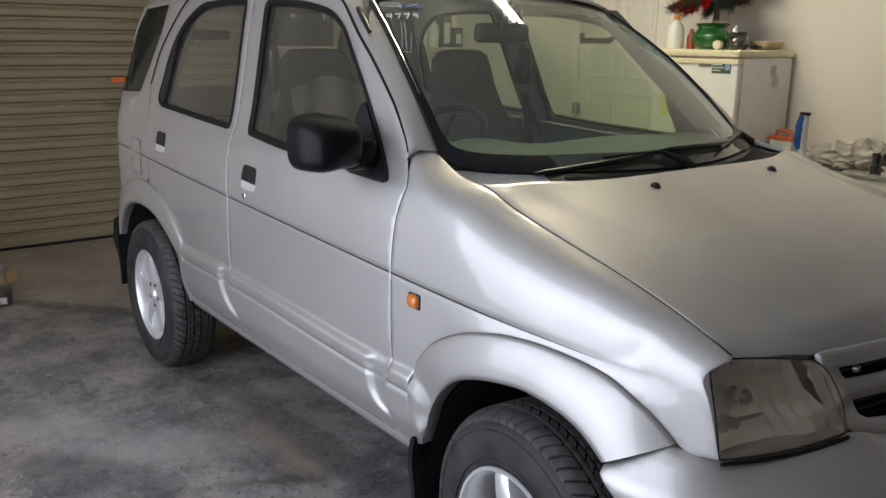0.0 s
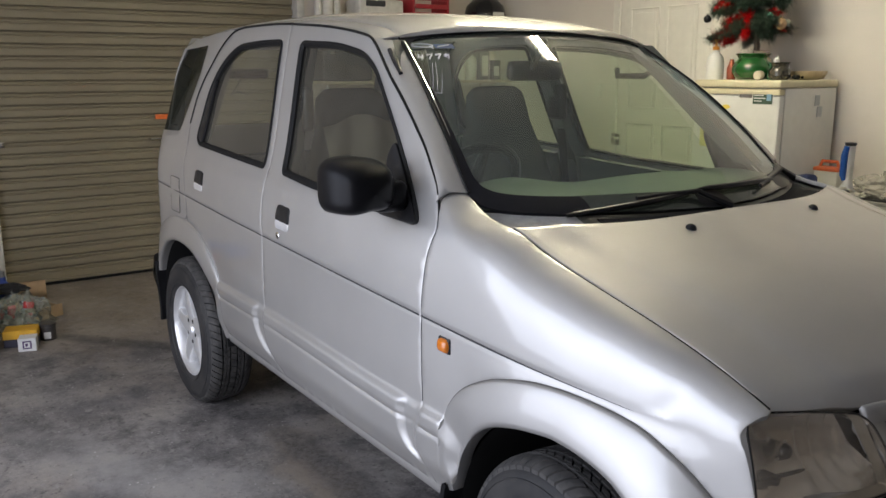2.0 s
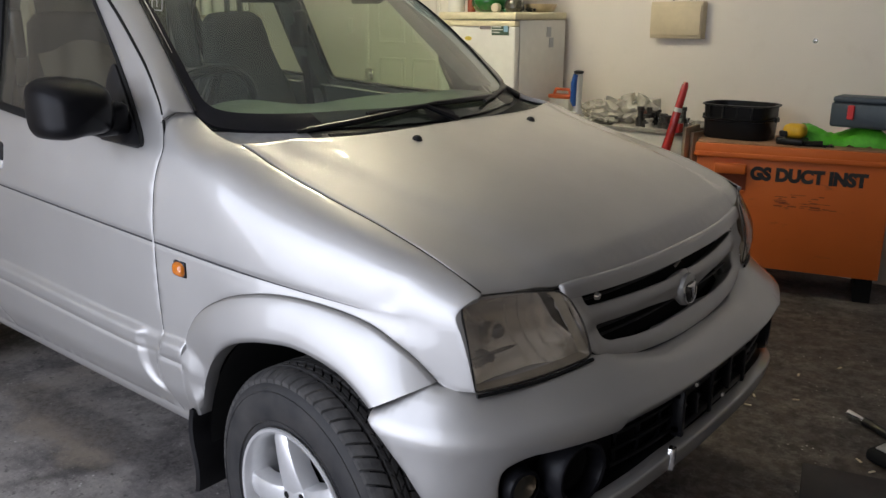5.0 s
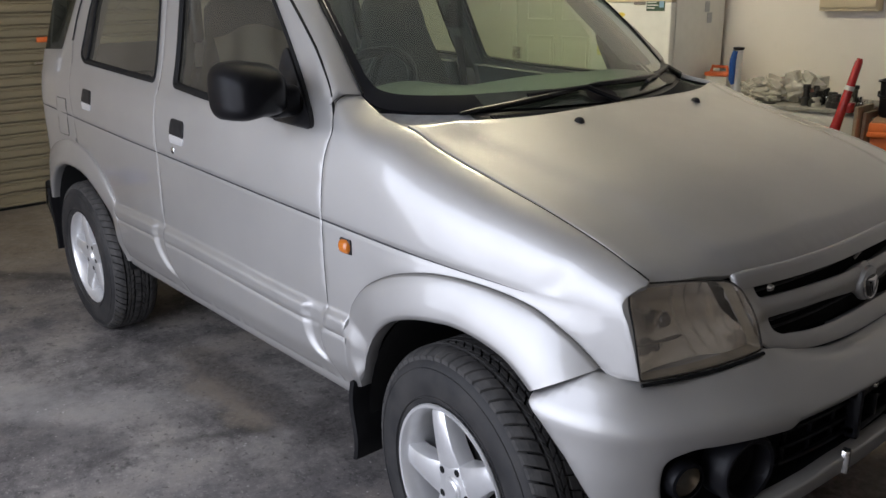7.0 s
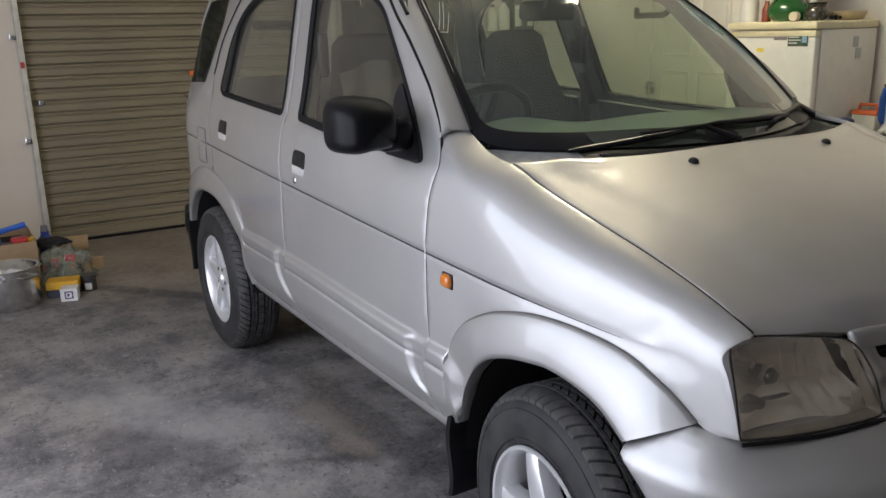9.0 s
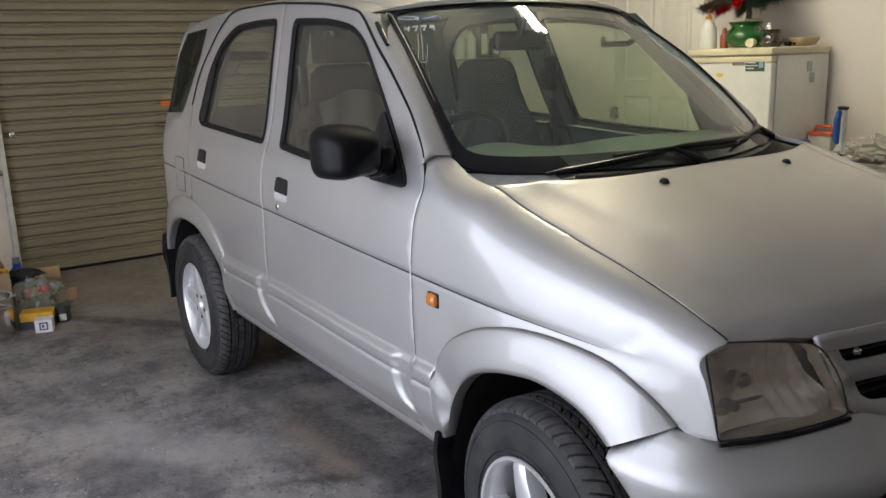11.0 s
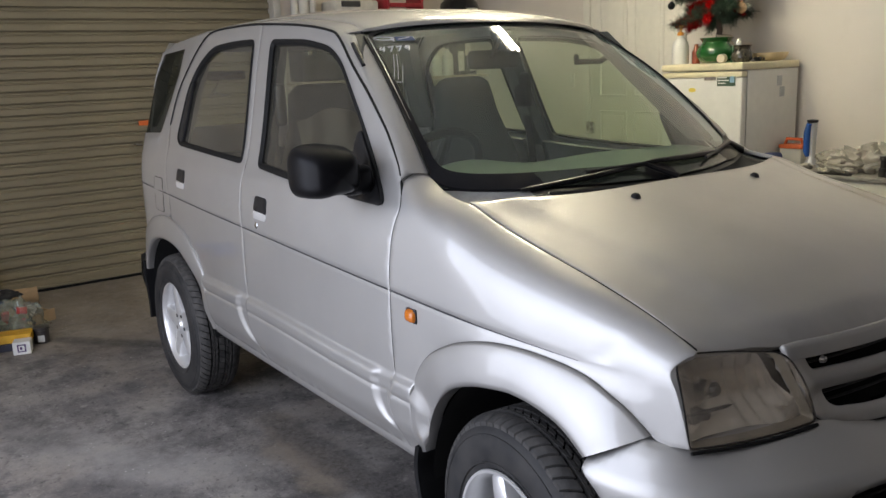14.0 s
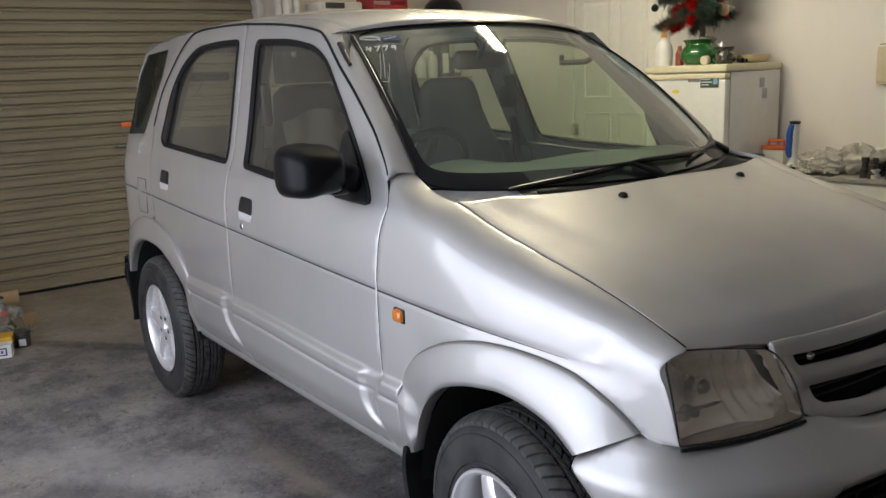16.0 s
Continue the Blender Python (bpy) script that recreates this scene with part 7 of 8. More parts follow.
def build_bench():
    wood = plain("raw_board", (0.36, 0.29, 0.20), 0.8, vary=0.25)
    b = thing("work_bench", (-1.05, 2.70, 0), "low white-fronted work bench", "bench")
    white = plain("bench_white", (0.62, 0.61, 0.55), 0.6, vary=0.1, scale=7)
    x0, x1, y0, y1, top = -1.60, -0.56, 2.46, 2.99, 0.800
    part("bench_top", box((x0, y0, top - 0.022), (x1, y1, top), 0.004), plain("bench_top_grey", (0.30, 0.29, 0.26), 0.7, vary=0.3), b)
    part("front_panel", box((x0, y0 + 0.012, 0.06), (x1, y0 + 0.030, top - 0.0225), 0.003), white, b)
    part("end_panel", box((x1 - 0.022, y0 + 0.031, 0.0), (x1 - 0.002, y1, top - 0.0225), 0.003), white, b)
    part("end_panel", box((x0 + 0.002, y0 + 0.031, 0.0), (x0 + 0.022, y1, top - 0.0225), 0.003), white, b)
    for k, x in enumerate((-0.548, -0.524, -0.500)):
        p = thing("timber_offcut", (x, 2.6, 0), "upright timber offcut beside the bench", "plank", "offcuts")
        part("plank", box((x, 2.43 + 0.05 * k, 0.0), (x + 0.018, 2.62, 0.83 - 0.03 * k), 0.003), wood, p)
    # caulking tube, blue and silver
    z = top + 0.0005
    bt = thing("caulking_gun", (-1.37, 2.72, z), "blue and silver caulking gun standing up", "caulking gun")
    blue, pale = plain("gun_blue", (0.02, 0.09, 0.36), 0.25, coat=0.5), plain("gun_silver", (0.62, 0.63, 0.64), 0.3, 0.5)
    part("barrel", lathe([(0.0, 0.0), (0.046, 0.0), (0.043, 0.012), (0.026, 0.045), (0.022, 0.09), (0.022, 0.262), (0.0, 0.263)], (0.02, 0, 1), (-1.366, 2.72, z), 24), pale, bt)
    part("grip", tube([(-1.376, 2.700, z + 0.062), (-1.384, 2.697, z + 0.09), (-1.384, 2.697, z + 0.20), (-1.374, 2.700, z + 0.255)], [0.012, 0.019, 0.020, 0.016], 12), blue, bt)
    part("end_cap", lathe([(0.026, 0.0), (0.031, 0.006), (0.031, 0.016), (0.0, 0.020)], (0.02, 0, 1), (-1.364, 2.715, z + 0.258), 24), BLACK, bt)
    ob = thing("orange_case", (-1.52, 2.80, z), "small white case with an orange carrying handle", "case")
    og = plain("case_orange", (0.62, 0.13, 0.04), 0.45)
    part("case", box((-1.600, 2.76, z), (-1.455, 2.86, z + 0.095), 0.008), white, ob)
    part("lid", box((-1.605, 2.755, z + 0.095), (-1.450, 2.865, z + 0.118), 0.006), og, ob)
    part("handle", tube([(-1.585, 2.80, z + 0.115), (-1.575, 2.80, z + 0.150), (-1.480, 2.80, z + 0.150), (-1.470, 2.80, z + 0.115)], 0.010, 8), og, ob)
    bb = thing("blue_bag", (-1.62, 2.62, z), "dark blue tool pouch", "pouch")
    bm = box((-1.592, 2.55, z), (-1.500, 2.66, z + 0.085), 0.025, 4)
    part("pouch", bm, plain("pouch_blue", (0.03, 0.045, 0.12), 0.8), bb)
    # plastic bag, crumpled
    film = clear("bag_film", (0.86, 0.85, 0.80), 0.22, haze=0.42, film=(0.74, 0.71, 0.65))
    scrap = plain("bag_scraps", (0.66, 0.63, 0.55), 0.5, vary=0.35, scale=40, bump=0.7, grain=60)

    def bag(cx, cy, a, b, h, seed, what):
        t = thing("plastic_bag", (cx, cy, z), what, "bag", "bags on the bench")
        def skin(f, e):
            k = 1 + 0.42 * noise.noise(Vector((2.6 * math.cos(f), 2.6 * math.sin(f), 3 * e + seed))) + 0.16 * noise.noise(Vector((9 * math.cos(f), 9 * math.sin(f), 8 * e + seed)))
            up = 0.5 + 0.5 * math.cos(e) * (1 + 0.7 * noise.noise(Vector((3 * math.cos(f), 3 * math.sin(f), seed + 9))))
            return Vector((cx + a * math.sin(e) ** 0.7 * math.cos(f) * k, cy + b * math.sin(e) ** 0.7 * math.sin(f) * k, z + 0.002 + h * max(0.0, up)))
        part("bag", grid([[skin(f, e) for f in np.linspace(0, math.tau, 56, endpoint=False)] for e in np.linspace(0.05, math.pi - 0.05, 26)], True), film, t, "", 25)
        return t
    pale_bag = bag(-1.12, 2.60, 0.125, 0.085, 0.115, 2.0, "crumpled clear plastic bag of white scraps")
    roll_bag = bag(-0.94, 2.65, 0.115, 0.080, 0.150, 7.0, "clear plastic bag of white rolls and pink packets")
    rng = random.Random(4)
    for k in range(14):
        x, y, r = -1.12 + rng.uniform(-0.085, 0.085), 2.60 + rng.uniform(-0.05, 0.05), rng.uniform(0.012, 0.022)
        part("scrap", box((-r * 1.6, -r, -r * 0.5), (r * 1.6, r, r * 0.5), 0.004, 1, None, pose(x, y, z + 0.012 + 0.004 * (k % 9), rng.uniform(-30, 30), rng.uniform(-30, 30), rng.uniform(0, 180))), scrap, pale_bag)
    for k, (x, y, h) in enumerate(((-0.985, 2.63, 0.025), (-0.965, 2.66, 0.070), (-0.925, 2.63, 0.068))):
        part("white_roll", tube([(x - 0.05, y, z + h), (x + 0.05, y + 0.03, z + h + 0.012)], 0.020, 14), plain("roll_white", (0.78, 0.76, 0.72), 0.5) if k == 0 else bpy.data.materials["roll_white"], roll_bag)
    part("pink_packet", box((-0.915, 2.60, z + 0.004), (-0.850, 2.66, z + 0.085), 0.018, 3), plain("packet_pink", (0.45, 0.22, 0.20), 0.5), roll_bag)
    bs = thing("black_sheet", (-1.12, 2.50, z), "thin black plastic sheet under the bags", "sheet")
    part("sheet", box((-1.27, 2.472, z), (-1.00, 2.51, z + 0.007), 0.002, 1), BLACK, bs)
    bagm = plain("tray_plastic", (0.60, 0.58, 0.52), 0.3, vary=0.2)
    tr = thing("clear_tray", (-1.02, 2.83, z), "clear plastic tray with red ends", "tray")
    part("tray", box((-1.13, 2.78, z + 0.01), (-0.90, 2.90, z + 0.125), 0.005), bagm, tr)
    part("tray_end", box((-1.12, 2.775, z + 0.02), (-1.075, 2.7795, z + 0.115), 0.001, 1), plain("tray_red", (0.42, 0.12, 0.10), 0.5), tr)
    part("tray_base", box((-1.12, 2.79, z), (-0.91, 2.89, z + 0.0095), 0.001, 1), DARK, tr)
    rng = random.Random(21)
    heap = [plain("fitting_dark", (0.05, 0.048, 0.045), 0.5, 0.4), plain("fitting_pale", (0.50, 0.48, 0.42), 0.5), STEEL]
    for k in range(26):
        x, y = rng.uniform(-0.86, -0.57), rng.uniform(2.52, 2.75)
        r = rng.uniform(0.012, 0.028)
        h = rng.uniform(0.02, 0.06) if k % 3 else rng.uniform(0.06, 0.11)
        f = thing("pipe_fitting", (x, y, z), "small metal or plastic pipe fitting on the bench", "pipe fitting", "fittings on the bench")
        part("fitting", lathe([(0.0, 0.0), (r, 0.0), (r, h * 0.4), (r * 0.7, h * 0.45), (r * 0.7, h * 0.8), (r * 0.9, h * 0.82), (r * 0.85, h), (0.0, h)], (0, 0, 1), (x, y, z), 12), heap[k % 3], f)
    for k in range(10):
        x, y = rng.uniform(-1.45, -1.15), rng.uniform(2.52, 2.70)
        f = thing("offcut", (x, y, z), "small pale scrap lying on the bench", "scrap", "scraps on the bench")
        part("scrap", box((x - rng.uniform(0.01, 0.04), y - 0.015, z), (x + rng.uniform(0.01, 0.04), y + 0.015, z + rng.uniform(0.006, 0.03)), 0.004, 1, None), heap[1 if k % 2 else 0], f)
    # red bolt-cutter arm leaning on the bench
    rb = thing("red_lever", (-0.66, 2.36, 0), "long red steel lever leaning against the bench", "lever")
    lo_, hi_ = Vector((-0.735, 2.27, 0.0)), Vector((-0.555, 2.44, 1.065))
    red = plain("lever_red", (0.42, 0.022, 0.022), 0.25, coat=0.6)
    part("bar", tube([lo_, lo_.lerp(hi_, 0.55), lo_.lerp(hi_, 0.72), lo_.lerp(hi_, 0.98), hi_], [0.030, 0.030, 0.024, 0.019, 0.012], 14), red, rb)
    part("decal", tube([lo_.lerp(hi_, 0.855), lo_.lerp(hi_, 0.875)], 0.0225, 14), plain("decal_white", (0.6, 0.6, 0.58), 0.5), rb)
    part("bracket", box((-0.60, 2.40, 0.80), (-0.555, 2.46, 0.85), 0.005), red, rb)


build_bench()


def build_back_shelf():
    wood = plain("shelf_board", (0.50, 0.44, 0.34), 0.7)
    for z in (1.395, 1.895):
        s = thing("wall_shelf", (-4.85, 2.05, z), "timber wall shelf loaded with clutter", "shelf", "back wall shelves")
        part("board", box((-5.0, 1.12, z - 0.022), (-4.72, 3.0, z), 0.003), wood, s)
        for y in (1.3, 2.1, 2.85):
            part("bracket", tube([(-4.998, y, z - 0.20), (-4.99, y, z - 0.03), (-4.76, y, z - 0.026)], 0.008, 6), STEEL, s)
    white, dark = plain("bottle_white", (0.72, 0.70, 0.64), 0.4), plain("carton_dark", (0.05, 0.05, 0.055), 0.5)
    rng = random.Random(8)
    def bottle(x, y, z, r, h, mat, what):
        b = thing("bottle", (x, y, z), what, "bottle", "bottles on the shelves")
        part("body", lathe([(0.0, 0.0), (r, 0.0), (r, h * 0.68), (r * 0.4, h * 0.82), (r * 0.36, h * 0.90)], (0, 0, 1), (x, y, z), 18), mat, b)
        part("cap", lathe([(r * 0.42, h * 0.90), (r * 0.42, h), (0.0, h)], (0, 0, 1), (x, y, z), 14), dark, b)
    for y, r, h in ((1.17, 0.03, 0.26), (1.25, 0.045, 0.30), (1.33, 0.03, 0.22)):
        bottle(-4.86, y, 1.8955, r, h, white, "white plastic spray bottle on the shelf")
    for y, r, h in ((2.38, 0.05, 0.25), (2.52, 0.045, 0.22), (2.64, 0.05, 0.26)):
        bottle(-4.85, y, 1.3955, r, h, white, "white plastic bottle on the lower shelf")
    for y, w, h in ((2.75, 0.10, 0.30), (2.88, 0.09, 0.17)):
        c = thing("carton", (-4.86, y, 1.3955), "dark carton on the lower shelf", "carton", "cartons")
        part("carton", box((-4.93, y - w / 2, 1.3955), (-4.79, y + w / 2, 1.3955 + h), 0.004), dark, c)
        part("carton_label", box((-4.7898, y - w / 3, 1.43), (-4.7880, y + w / 3, 1.3955 + h * 0.7), 0.0005, 1), white, c)
    # case added for the dark stack glimpsed through the car's windows
    k = thing("dark_stack", (-4.86, 1.36, 1.3955), "black case standing in for a dark stack on the lower shelf", "case")
    part("body", box((-4.98, 1.14, 1.3955), (-4.74, 1.58, 1.70), 0.02, 3), dark, k)
    part("carry_handle", tube([(-4.86, 1.28, 1.695), (-4.86, 1.29, 1.735), (-4.86, 1.43, 1.735), (-4.86, 1.44, 1.695)], 0.009, 8), BLACK, k)
    for y in (1.22, 1.50):
        part("latch", box((-4.741, y - 0.02, 1.60), (-4.733, y + 0.02, 1.65), 0.003, 1), STEEL, k)
    p = thing("printer", (-4.85, 1.68, 1.8955), "white and black office printer on the shelf", "printer")
    part("body", box((-4.98, 1.47, 1.8955), (-4.74, 1.88, 2.03), 0.02, 3), white, p)
    part("tray", box((-4.76, 1.53, 1.975), (-4.725, 1.70, 2.02), 0.006), dark, p)
    r = thing("red_crate", (-4.85, 2.13, 1.8955), "red plastic crate on the shelf", "crate")
    redm = plain("crate_red", (0.38, 0.025, 0.035), 0.4)
    for y in (1.97, 2.31):
        part("crate_end", box((-4.97, y - 0.012, 1.90), (-4.73, y + 0.012, 2.10), 0.004), redm, r)
    for k in range(3):
        part("crate_rail", box((-4.735, 1.983, 1.91 + 0.065 * k), (-4.722, 2.297, 1.945 + 0.065 * k), 0.003), redm, r)
    part("crate_base", box((-4.97, 1.983, 1.8955), (-4.736, 2.297, 1.906), 0.003), redm, r)
    cap = thing("black_helmet", (-4.84, 2.80, 1.8955), "black round helmet with a pale label", "helmet")
    part("shell", lathe([(0.175, 0.0), (0.185, 0.05), (0.165, 0.13), (0.10, 0.195), (0.0, 0.215)], (0, 0, 1), (-4.85, 2.79, 1.8965), 32), GLOSSBLACK, cap, "", 60)
    part("label_patch", box((-4.674, 2.74, 1.94), (-4.664, 2.86, 1.97), 0.002, 1), white, cap)


build_back_shelf()


def build_floor_clutter():
    card = plain("cardboard", (0.38, 0.265, 0.155), 0.85, vary=0.12)
    # steel stock pot
    p = thing("stock_pot", (-3.70, -1.53, 0), "large polished steel stock pot on the floor", "pot")
    c = (-3.70, -1.535, 0.001)
    part("pot", lathe([(0.0, 0.0), (0.150, 0.0), (0.158, 0.012), (0.158, 0.213), (0.166, 0.216), (0.166, 0.222), (0.152, 0.220), (0.150, 0.02), (0.0, 0.016)], (0, 0, 1), c, 48), STEEL, p)
    for a in (0.55, 2.2, -0.4):
        d = Vector((math.cos(a), math.sin(a), 0))
        s = Vector((-d.y, d.x, 0))
        q0 = Vector(c) + d * 0.158 + Vector((0, 0, 0.185))
        part("handle", tube([q0 - s * 0.045, q0 - s * 0.04 + d * 0.04, q0 + s * 0.04 + d * 0.04, q0 + s * 0.045], 0.006, 8), STEEL, p)
    w = thing("white_rag", (-3.70, -1.535, 0.02), "bundled white rag stuffed in the steel pot", "rag")
    part("rag", grid([[Vector((-3.70 + 0.135 * e * math.cos(f), -1.535 + 0.135 * e * math.sin(f), 0.150 + 0.045 * (1 - e * e) + 0.035 * noise.noise(Vector((5 * e * math.cos(f), 5 * e * math.sin(f), 3))))) for f in np.linspace(0, math.tau, 40, endpoint=False)] for e in (1.0, 0.9, 0.75, 0.6, 0.45, 0.3, 0.15, 0.02)], True), plain("rag_white", (0.70, 0.69, 0.66), 0.85), w, "", 60)
    # big carton behind it
    b = thing("cardboard_box", (-4.25, -1.55, 0), "open brown cardboard box full of oddments", "box")
    for lo, hi in (((-4.50, -1.80, 0.0), (-4.494, -1.34, 0.27)), ((-4.03, -1.80, 0.0), (-4.024, -1.34, 0.27)), ((-4.493, -1.80, 0.0), (-4.031, -1.794, 0.27)), ((-4.493, -1.346, 0.0), (-4.031, -1.340, 0.27)), ((-4.493, -1.793, 0.001), (-4.031, -1.347, 0.006))):
        part("panel", box(lo, hi, 0.001, 1), card, b)
    part("packing", box((-4.48, -1.78, 0.007), (-4.04, -1.36, 0.23), 0.03, 2), DARK, b)
    blue = plain("dustpan_blue", (0.015, 0.11, 0.50), 0.35)
    d = thing("blue_scoop", (-4.15, -1.56, 0.235), "bright blue plastic hand scoop on the box", "scoop")
    part("pan", box((-0.10, -0.12, 0), (0.10, 0.08, 0.075), 0.02, 3, None, pose(-4.18, -1.62, 0.245, 6, 12, 20)), blue, d)
    part("handle", tube([(-4.17, -1.54, 0.315), (-4.16, -1.46, 0.335), (-4.15, -1.375, 0.352)], [0.020, 0.016, 0.019], 10), blue, d)
    rng = random.Random(31)
    cols = [("toy_red", (0.55, 0.03, 0.03)), ("toy_yellow", (0.70, 0.40, 0.03)), ("toy_blue", (0.03, 0.07, 0.32)), ("toy_black", (0.02, 0.02, 0.022))]
    mats = [plain(n, c_, 0.4) for n, c_ in cols]
    for k, (x, y, sx, sy, h, m) in enumerate(((-4.14, -1.42, 0.05, 0.045, 0.05, 0), (-4.16, -1.36, 0.03, 0.03, 0.04, 1), (-4.10, -1.50, 0.05, 0.05, 0.03, 3))):
        o = thing("plastic_bit", (x, y, 0.2305), "bright plastic oddment in the box", "oddment", "oddments")
        part("bit", box((x - sx, y - sy, 0.2305), (x + sx, y + sy, 0.2305 + h), 0.014, 3, None), mats[m], o)
    bb = thing("blue_bottle", (-4.32, -1.265, 0), "dark blue spray can on the floor", "can")
    part("can", lathe([(0.0, 0.0), (0.045, 0.0), (0.045, 0.19), (0.025, 0.215), (0.025, 0.24), (0.0, 0.24)], (0, 0, 1), (-4.42, -1.255, 0.0005), 20), mats[2], bb)
    part("nozzle", lathe([(0.022, 0.24), (0.022, 0.275), (0.0, 0.275)], (0, 0, 1), (-4.42, -1.255, 0.0005), 14), plain("nozzle_grey", (0.20, 0.20, 0.20), 0.5), bb)
    # cardboard roll and flattened sheet
    r = thing("cardboard_roll", (-4.72, -1.06, 0), "rolled-up brown cardboard by the door", "cardboard")
    part("roll", lathe([(0.050, 0.0), (0.058, 0.0), (0.060, 0.36), (0.050, 0.36), (0.050, 0.0)], (0.10, 1, 0.0), (-4.74, -1.33, 0.061), 28), card, r)
    s = thing("cardboard_tray", (-4.28, -1.02, 0), "torn low cardboard tray", "cardboard")
    m = pose(-4.28, -1.10, 0, 0, 0, 24)
    part("base", box((-0.12, -0.10, 0.001), (0.12, 0.10, 0.006), 0.001, 1, None, m), card, s)
    for lo, hi in (((0.114, -0.10, 0.006), (0.120, 0.10, 0.075)), ((-0.12, 0.094, 0.006), (0.113, 0.10, 0.06)), ((-0.12, -0.10, 0.006), (-0.114, 0.093, 0.06))):
        part("side", box(lo, hi, 0.001, 1, None, m), card, s)
    # black rag and clear bag of rubbish
    def blob(name, label, cat, at, rx, ry, h, mat, seed, amp=0.35):
        t = thing(name, at, label, cat)
        rows = []
        for a in np.linspace(0.04, math.pi / 2 + 0.25, 16):
            row = []
            for f in np.linspace(0, math.tau, 44, endpoint=False):
                k = 1 + amp * noise.noise(Vector((2.5 * math.cos(f), 2.5 * math.sin(f), seed + 2 * a)))
                z_ = h * max(0.0, math.cos(a)) * (1 + 1.2 * amp * noise.noise(Vector((5 * math.cos(f) * a, 5 * math.sin(f) * a, seed))))
                row.append(Vector((at[0] + rx * math.sin(a) * math.cos(f) * k, at[1] + ry * math.sin(a) * math.sin(f) * k, 0.0015 + at[2] + z_)))
            rows.append(row)
        part(name.split("_")[-1], grid(rows, True), mat, t, "", 60)
        return t
    film = clear("clear_film", (0.90, 0.89, 0.86), 0.12, 1.45, haze=0.22)
    blob("black_rag", "black rag lying over the rubbish", "rag", (-4.26, -1.245, 0.185), 0.09, 0.11, 0.040, plain("rag_black", (0.014, 0.014, 0.015), 0.9), 3.1)
    rb = blob("rubbish_bag", "clear plastic bag full of mixed rubbish", "bag", (-4.12, -1.20, 0.0), 0.16, 0.17, 0.180, film, 7.7, 0.4)
    for k in range(40):
        x, y = -4.13 + rng.uniform(-0.10, 0.10), -1.20 + rng.uniform(-0.11, 0.11)
        m_ = [card, mats[0], plain_grey(), plain_grey(), mats[3]][k % 5]
        o = pose(x, y, rng.uniform(0.03, 0.135), rng.uniform(0, 360), rng.uniform(0, 360), rng.uniform(0, 360))
        part("scrap", box((-0.03, -0.02, -0.012), (0.03, 0.02, 0.012), 0.005, 2, None, o), m_, rb)
    blob("plastic_sheet", "crumpled pale plastic sheet", "sheet", (-3.92, -1.24, 0.0), 0.13, 0.12, 0.10, film, 12.3, 0.45)
    # small packets
    y_ = thing("yellow_carton", (-3.78, -1.24, 0), "yellow and black small carton", "carton")
    part("carton", box((-0.06, -0.085, 0.0005), (0.055, 0.085, 0.045), 0.003, 1, None, pose(-3.735, -1.255, 0, 0, 0, -16)), plain("carton_black", (0.03, 0.028, 0.045), 0.5), y_)
    part("carton_top", box((-0.061, -0.086, 0.0455), (0.056, 0.086, 0.092), 0.003, 1, None, pose(-3.735, -1.255, 0, 0, 0, -16)), plain("carton_yellow", (0.66, 0.36, 0.02), 0.5), y_)
    w = thing("white_carton", (-3.62, -1.25, 0), "open white carton with a purple square mark", "carton")
    m = pose(-3.622, -1.241, 0, 0, 0, -16) @ Matrix.Diagonal((0.86, 0.86, 0.92, 1))
    wp, mk = plain("carton_white", (0.72, 0.71, 0.68), 0.6), plain("mark_purple", (0.10, 0.06, 0.14), 0.5)
    part("carton", box((-0.05, -0.052, 0.0005), (0.05, 0.052, 0.078), 0.002, 1, None, m), wp, w)
    part("mark", box((0.0502, -0.026, 0.016), (0.0512, 0.026, 0.064), 0.0003, 1, None, m), mk, w)
    part("mark_inner", box((0.0513, -0.017, 0.024), (0.0520, 0.017, 0.056), 0.0003, 1, None, m), wp, w)
    part("mark_dot", box((0.0521, -0.010, 0.032), (0.0526, 0.004, 0.050), 0.0003, 1, None, m), mk, w)
    part("flap", box((-0.05, -0.052, 0.079), (-0.010, 0.052, 0.081), 0.0005, 1, None, m @ pose(0, 0, 0, 0, -12, 0)), card, w)
    k_ = thing("dark_tin", (-3.74, -1.08, 0), "small dark tin with a pale label", "tin")
    part("tin", lathe([(0.0, 0.0), (0.042, 0.0), (0.042, 0.075), (0.045, 0.077), (0.045, 0.092), (0.0, 0.093)], (0, 0, 1), (-3.755, -1.120, 0.0005), 24), plain("tin_dark", (0.05, 0.045, 0.042), 0.4), k_)
    part("label_patch", box((0.040, -0.018, 0.012), (0.0435, 0.018, 0.05), 0.001, 1, None, pose(-3.755, -1.120, 0, 0, 0, -14)), wp, k_)


def plain_grey():
    return bpy.data.materials.get("scrap_grey") or plain("scrap_grey", (0.42, 0.40, 0.36), 0.6)


build_floor_clutter()


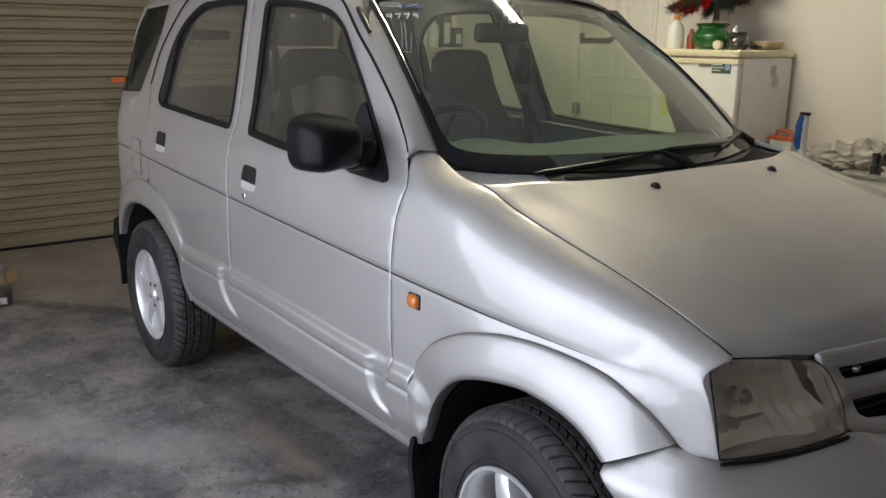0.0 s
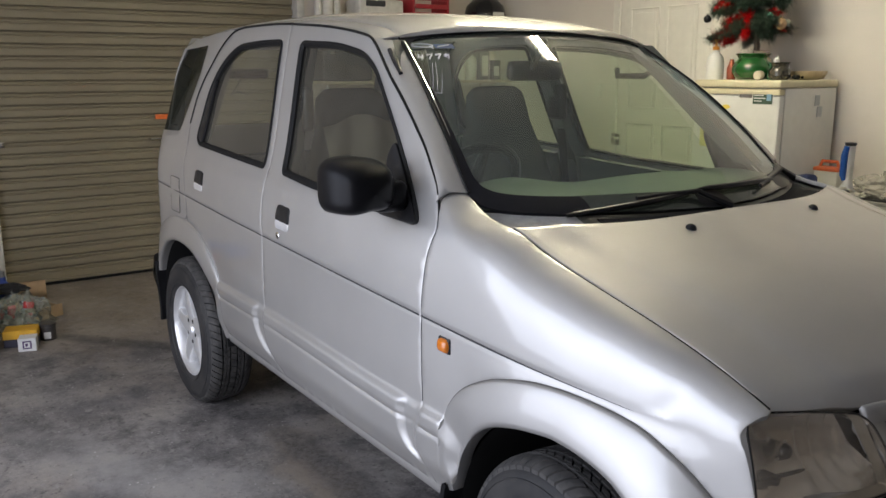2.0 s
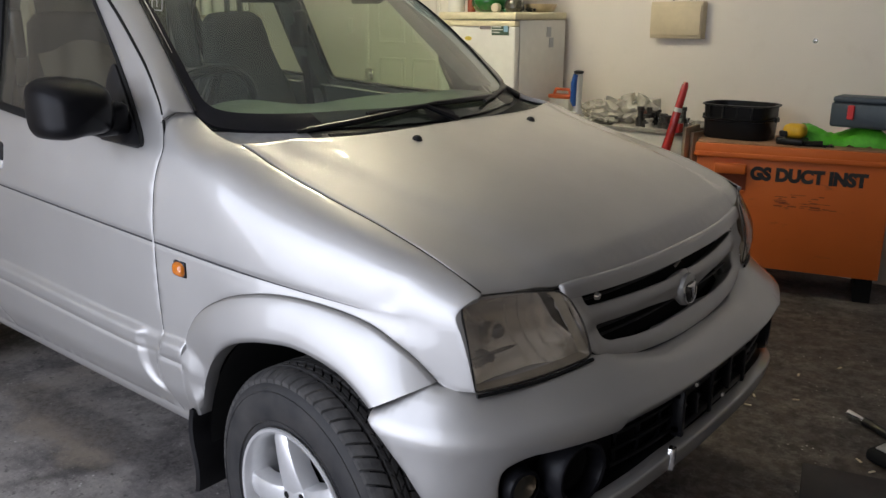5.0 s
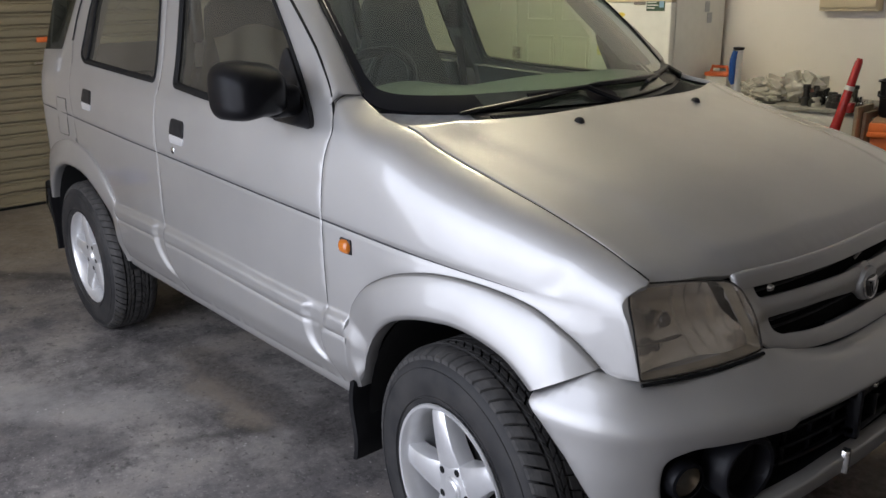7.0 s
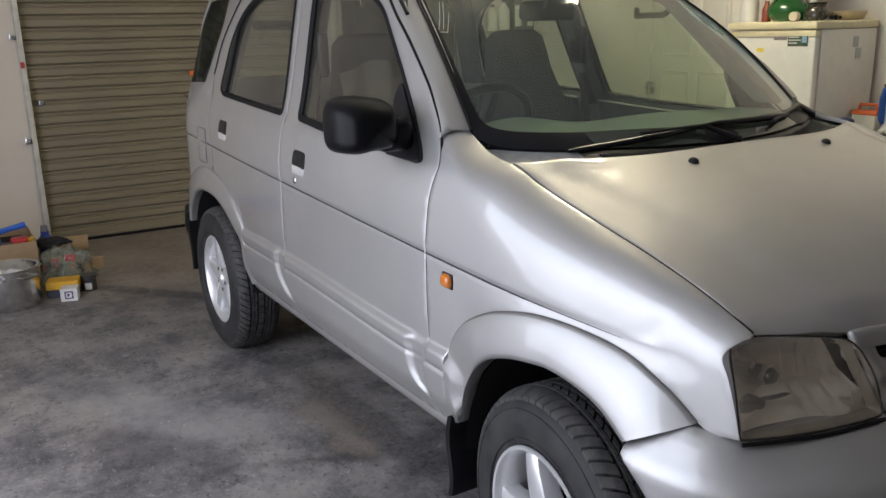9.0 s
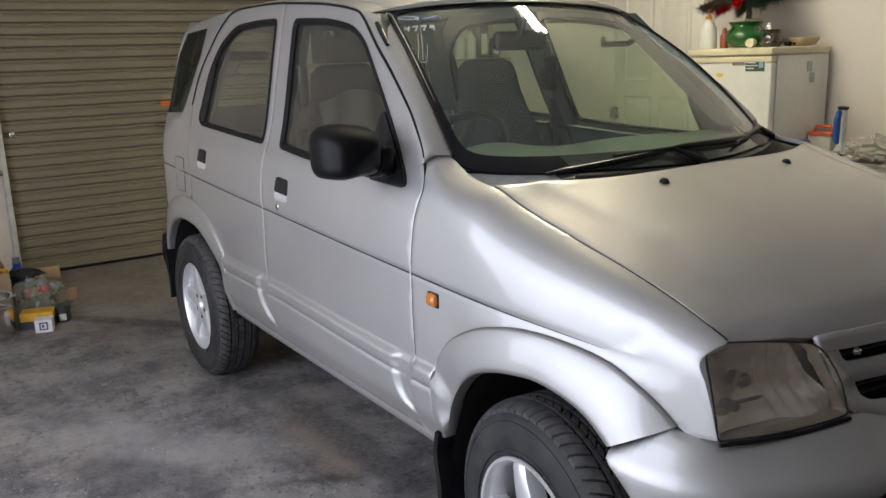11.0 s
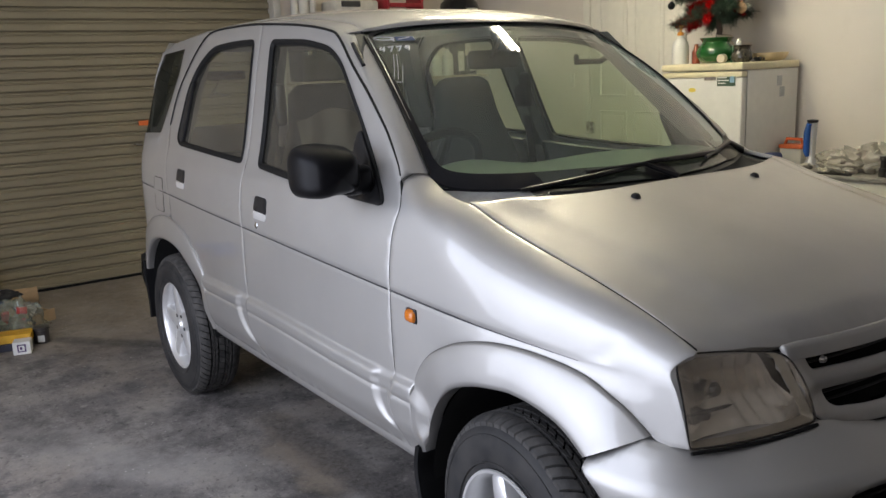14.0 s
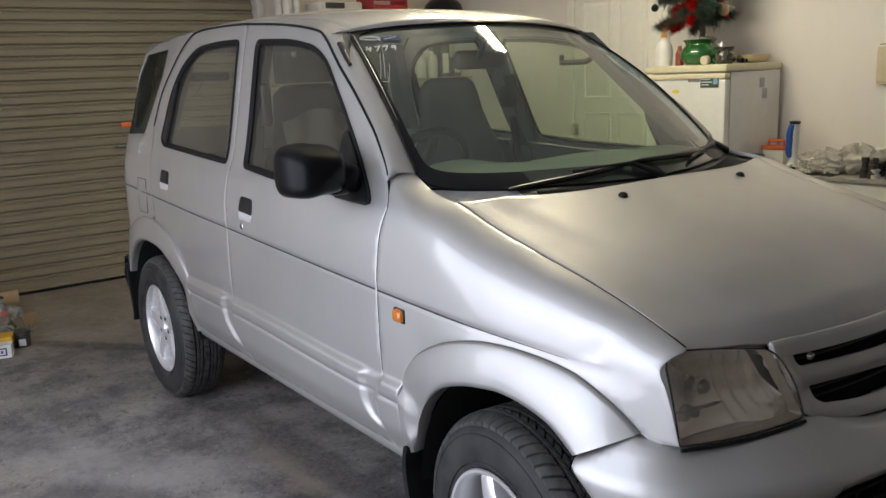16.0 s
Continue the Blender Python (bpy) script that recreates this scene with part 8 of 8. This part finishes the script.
def build_ceiling_lights():
    tube_glow = glow("fluorescent_tube", (1.0, 0.905, 0.655), TUBE)
    body = plain("batten_white", (0.75, 0.75, 0.72), 0.4)
    x, y, z = -1.924, 0.952, 2.612
    f = thing("fluorescent_batten", (x, y, z), "white twin-tube batten hung on chains, both tubes lit", "ceiling light")
    part("batten", box((x - 0.62, y - 0.055, z + 0.030), (x + 0.62, y + 0.055, z + 0.085), 0.006), body, f)
    for side_ in (-0.030, 0.030):
        part("tube", tube([(x - 0.60, y + side_, z), (x + 0.60, y + side_, z)], 0.0135, 14), tube_glow, f, "lit tube")
        for d in (-0.607, 0.607):
            part("lamp_holder", box((x + d - 0.006, y + side_ - 0.014, z - 0.020), (x + d + 0.006, y + side_ + 0.014, z + 0.031), 0.003, 1), body, f)
    for d in (-0.5, 0.5):
        part("chain", tube([(x + d, y, z + 0.084), (x + d, y, HIGH)], 0.004, 6), STEEL, f)


build_ceiling_lights()


def build_odds():
    b = thing("hanging_bar", (2.4, 1.0, HIGH), "black foam-sleeved bar hanging from the ceiling", "bar")
    lo_, hi_ = Vector((0.415, 1.0, 1.668)), Vector((2.75, 1.0, HIGH))
    d = (hi_ - lo_).normalized()
    part("sleeve", tube([lo_, lo_ + d * 0.006, lo_ + d * 0.02, hi_], [0.010, 0.020, 0.026, 0.026], 18), BLACK, b, "", 60)


build_odds()


def build_front_floor():
    rubber = plain("mat_rubber", (0.012, 0.013, 0.017), 0.6, bump=0.4)
    m = thing("rubber_mat", (0.95, 0.74, 0), "thin black rubber mat lying on the floor", "mat")
    part("sheet", box((-0.31, -0.145, 0.0), (0.31, 0.145, 0.009), 0.004, 2, None, pose(0.985, 0.748, 0.0005, 0, 0, 14)), rubber, m)
    h = thing("jack_handle", (0.75, 1.2, 0), "chrome and black jack handle lying on the floor", "tool")
    a, b = Vector((0.671, 1.253, 0.019)), Vector((0.735, 1.227, 0.018))
    d = (b - a).normalized()
    part("chrome_end", tube([a, a + d * 0.004, a + d * 0.03, b], [0.010, 0.0165, 0.014, 0.009], 16), CHROME, h, "chrome socket end", 60)
    part("collar", tube([b, b + d * 0.03], [0.017, 0.017], 14), BLACK, h)
    part("grip", tube([b + d * 0.02, b + d * 0.10 + Vector((0.02, -0.03, 0)), b + d * 0.20 + Vector((0.05, -0.08, 0))], [0.014, 0.017, 0.017], 14), BLACK, h, "", 60)
    k = thing("black_toolbag", (0.93, 0.99, 0), "small black and grey tool pouch on the floor", "tool bag")
    part("pouch", box((-0.11, -0.055, 0.0), (0.11, 0.055, 0.045), 0.018, 4, None, pose(0.915, 0.985, 0.0005, 0, 0, -20)), DARK, k)
    part("flap", box((-0.09, -0.030, 0.044), (0.09, 0.030, 0.050), 0.003, 2, None, pose(0.915, 0.985, 0.0005, 0, 0, -20)), COWLGREY, k)
    chip = plain("pale_chip", (0.55, 0.48, 0.36), 0.8)
    for i, (x, y, r) in enumerate(((0.484, 1.282, 30), (0.53, 1.70, 70), (0.358, 1.123, 10), (0.349, 1.216, 120), (0.784, 0.955, -40), (0.835, 0.905, 60), (0.27, 0.98, 15), (0.42, 1.52, 100))):
        c = thing("wood_chip", (x, y, 0), "pale splinter of wood on the concrete", "wood chip", "wood chips")
        part("splinter", box((-0.013, -0.004, 0.0), (0.013, 0.004, 0.004), 0.0015, 1, None, pose(x, y, 0.0005, 0, 0, r)), chip, c)


build_front_floor()
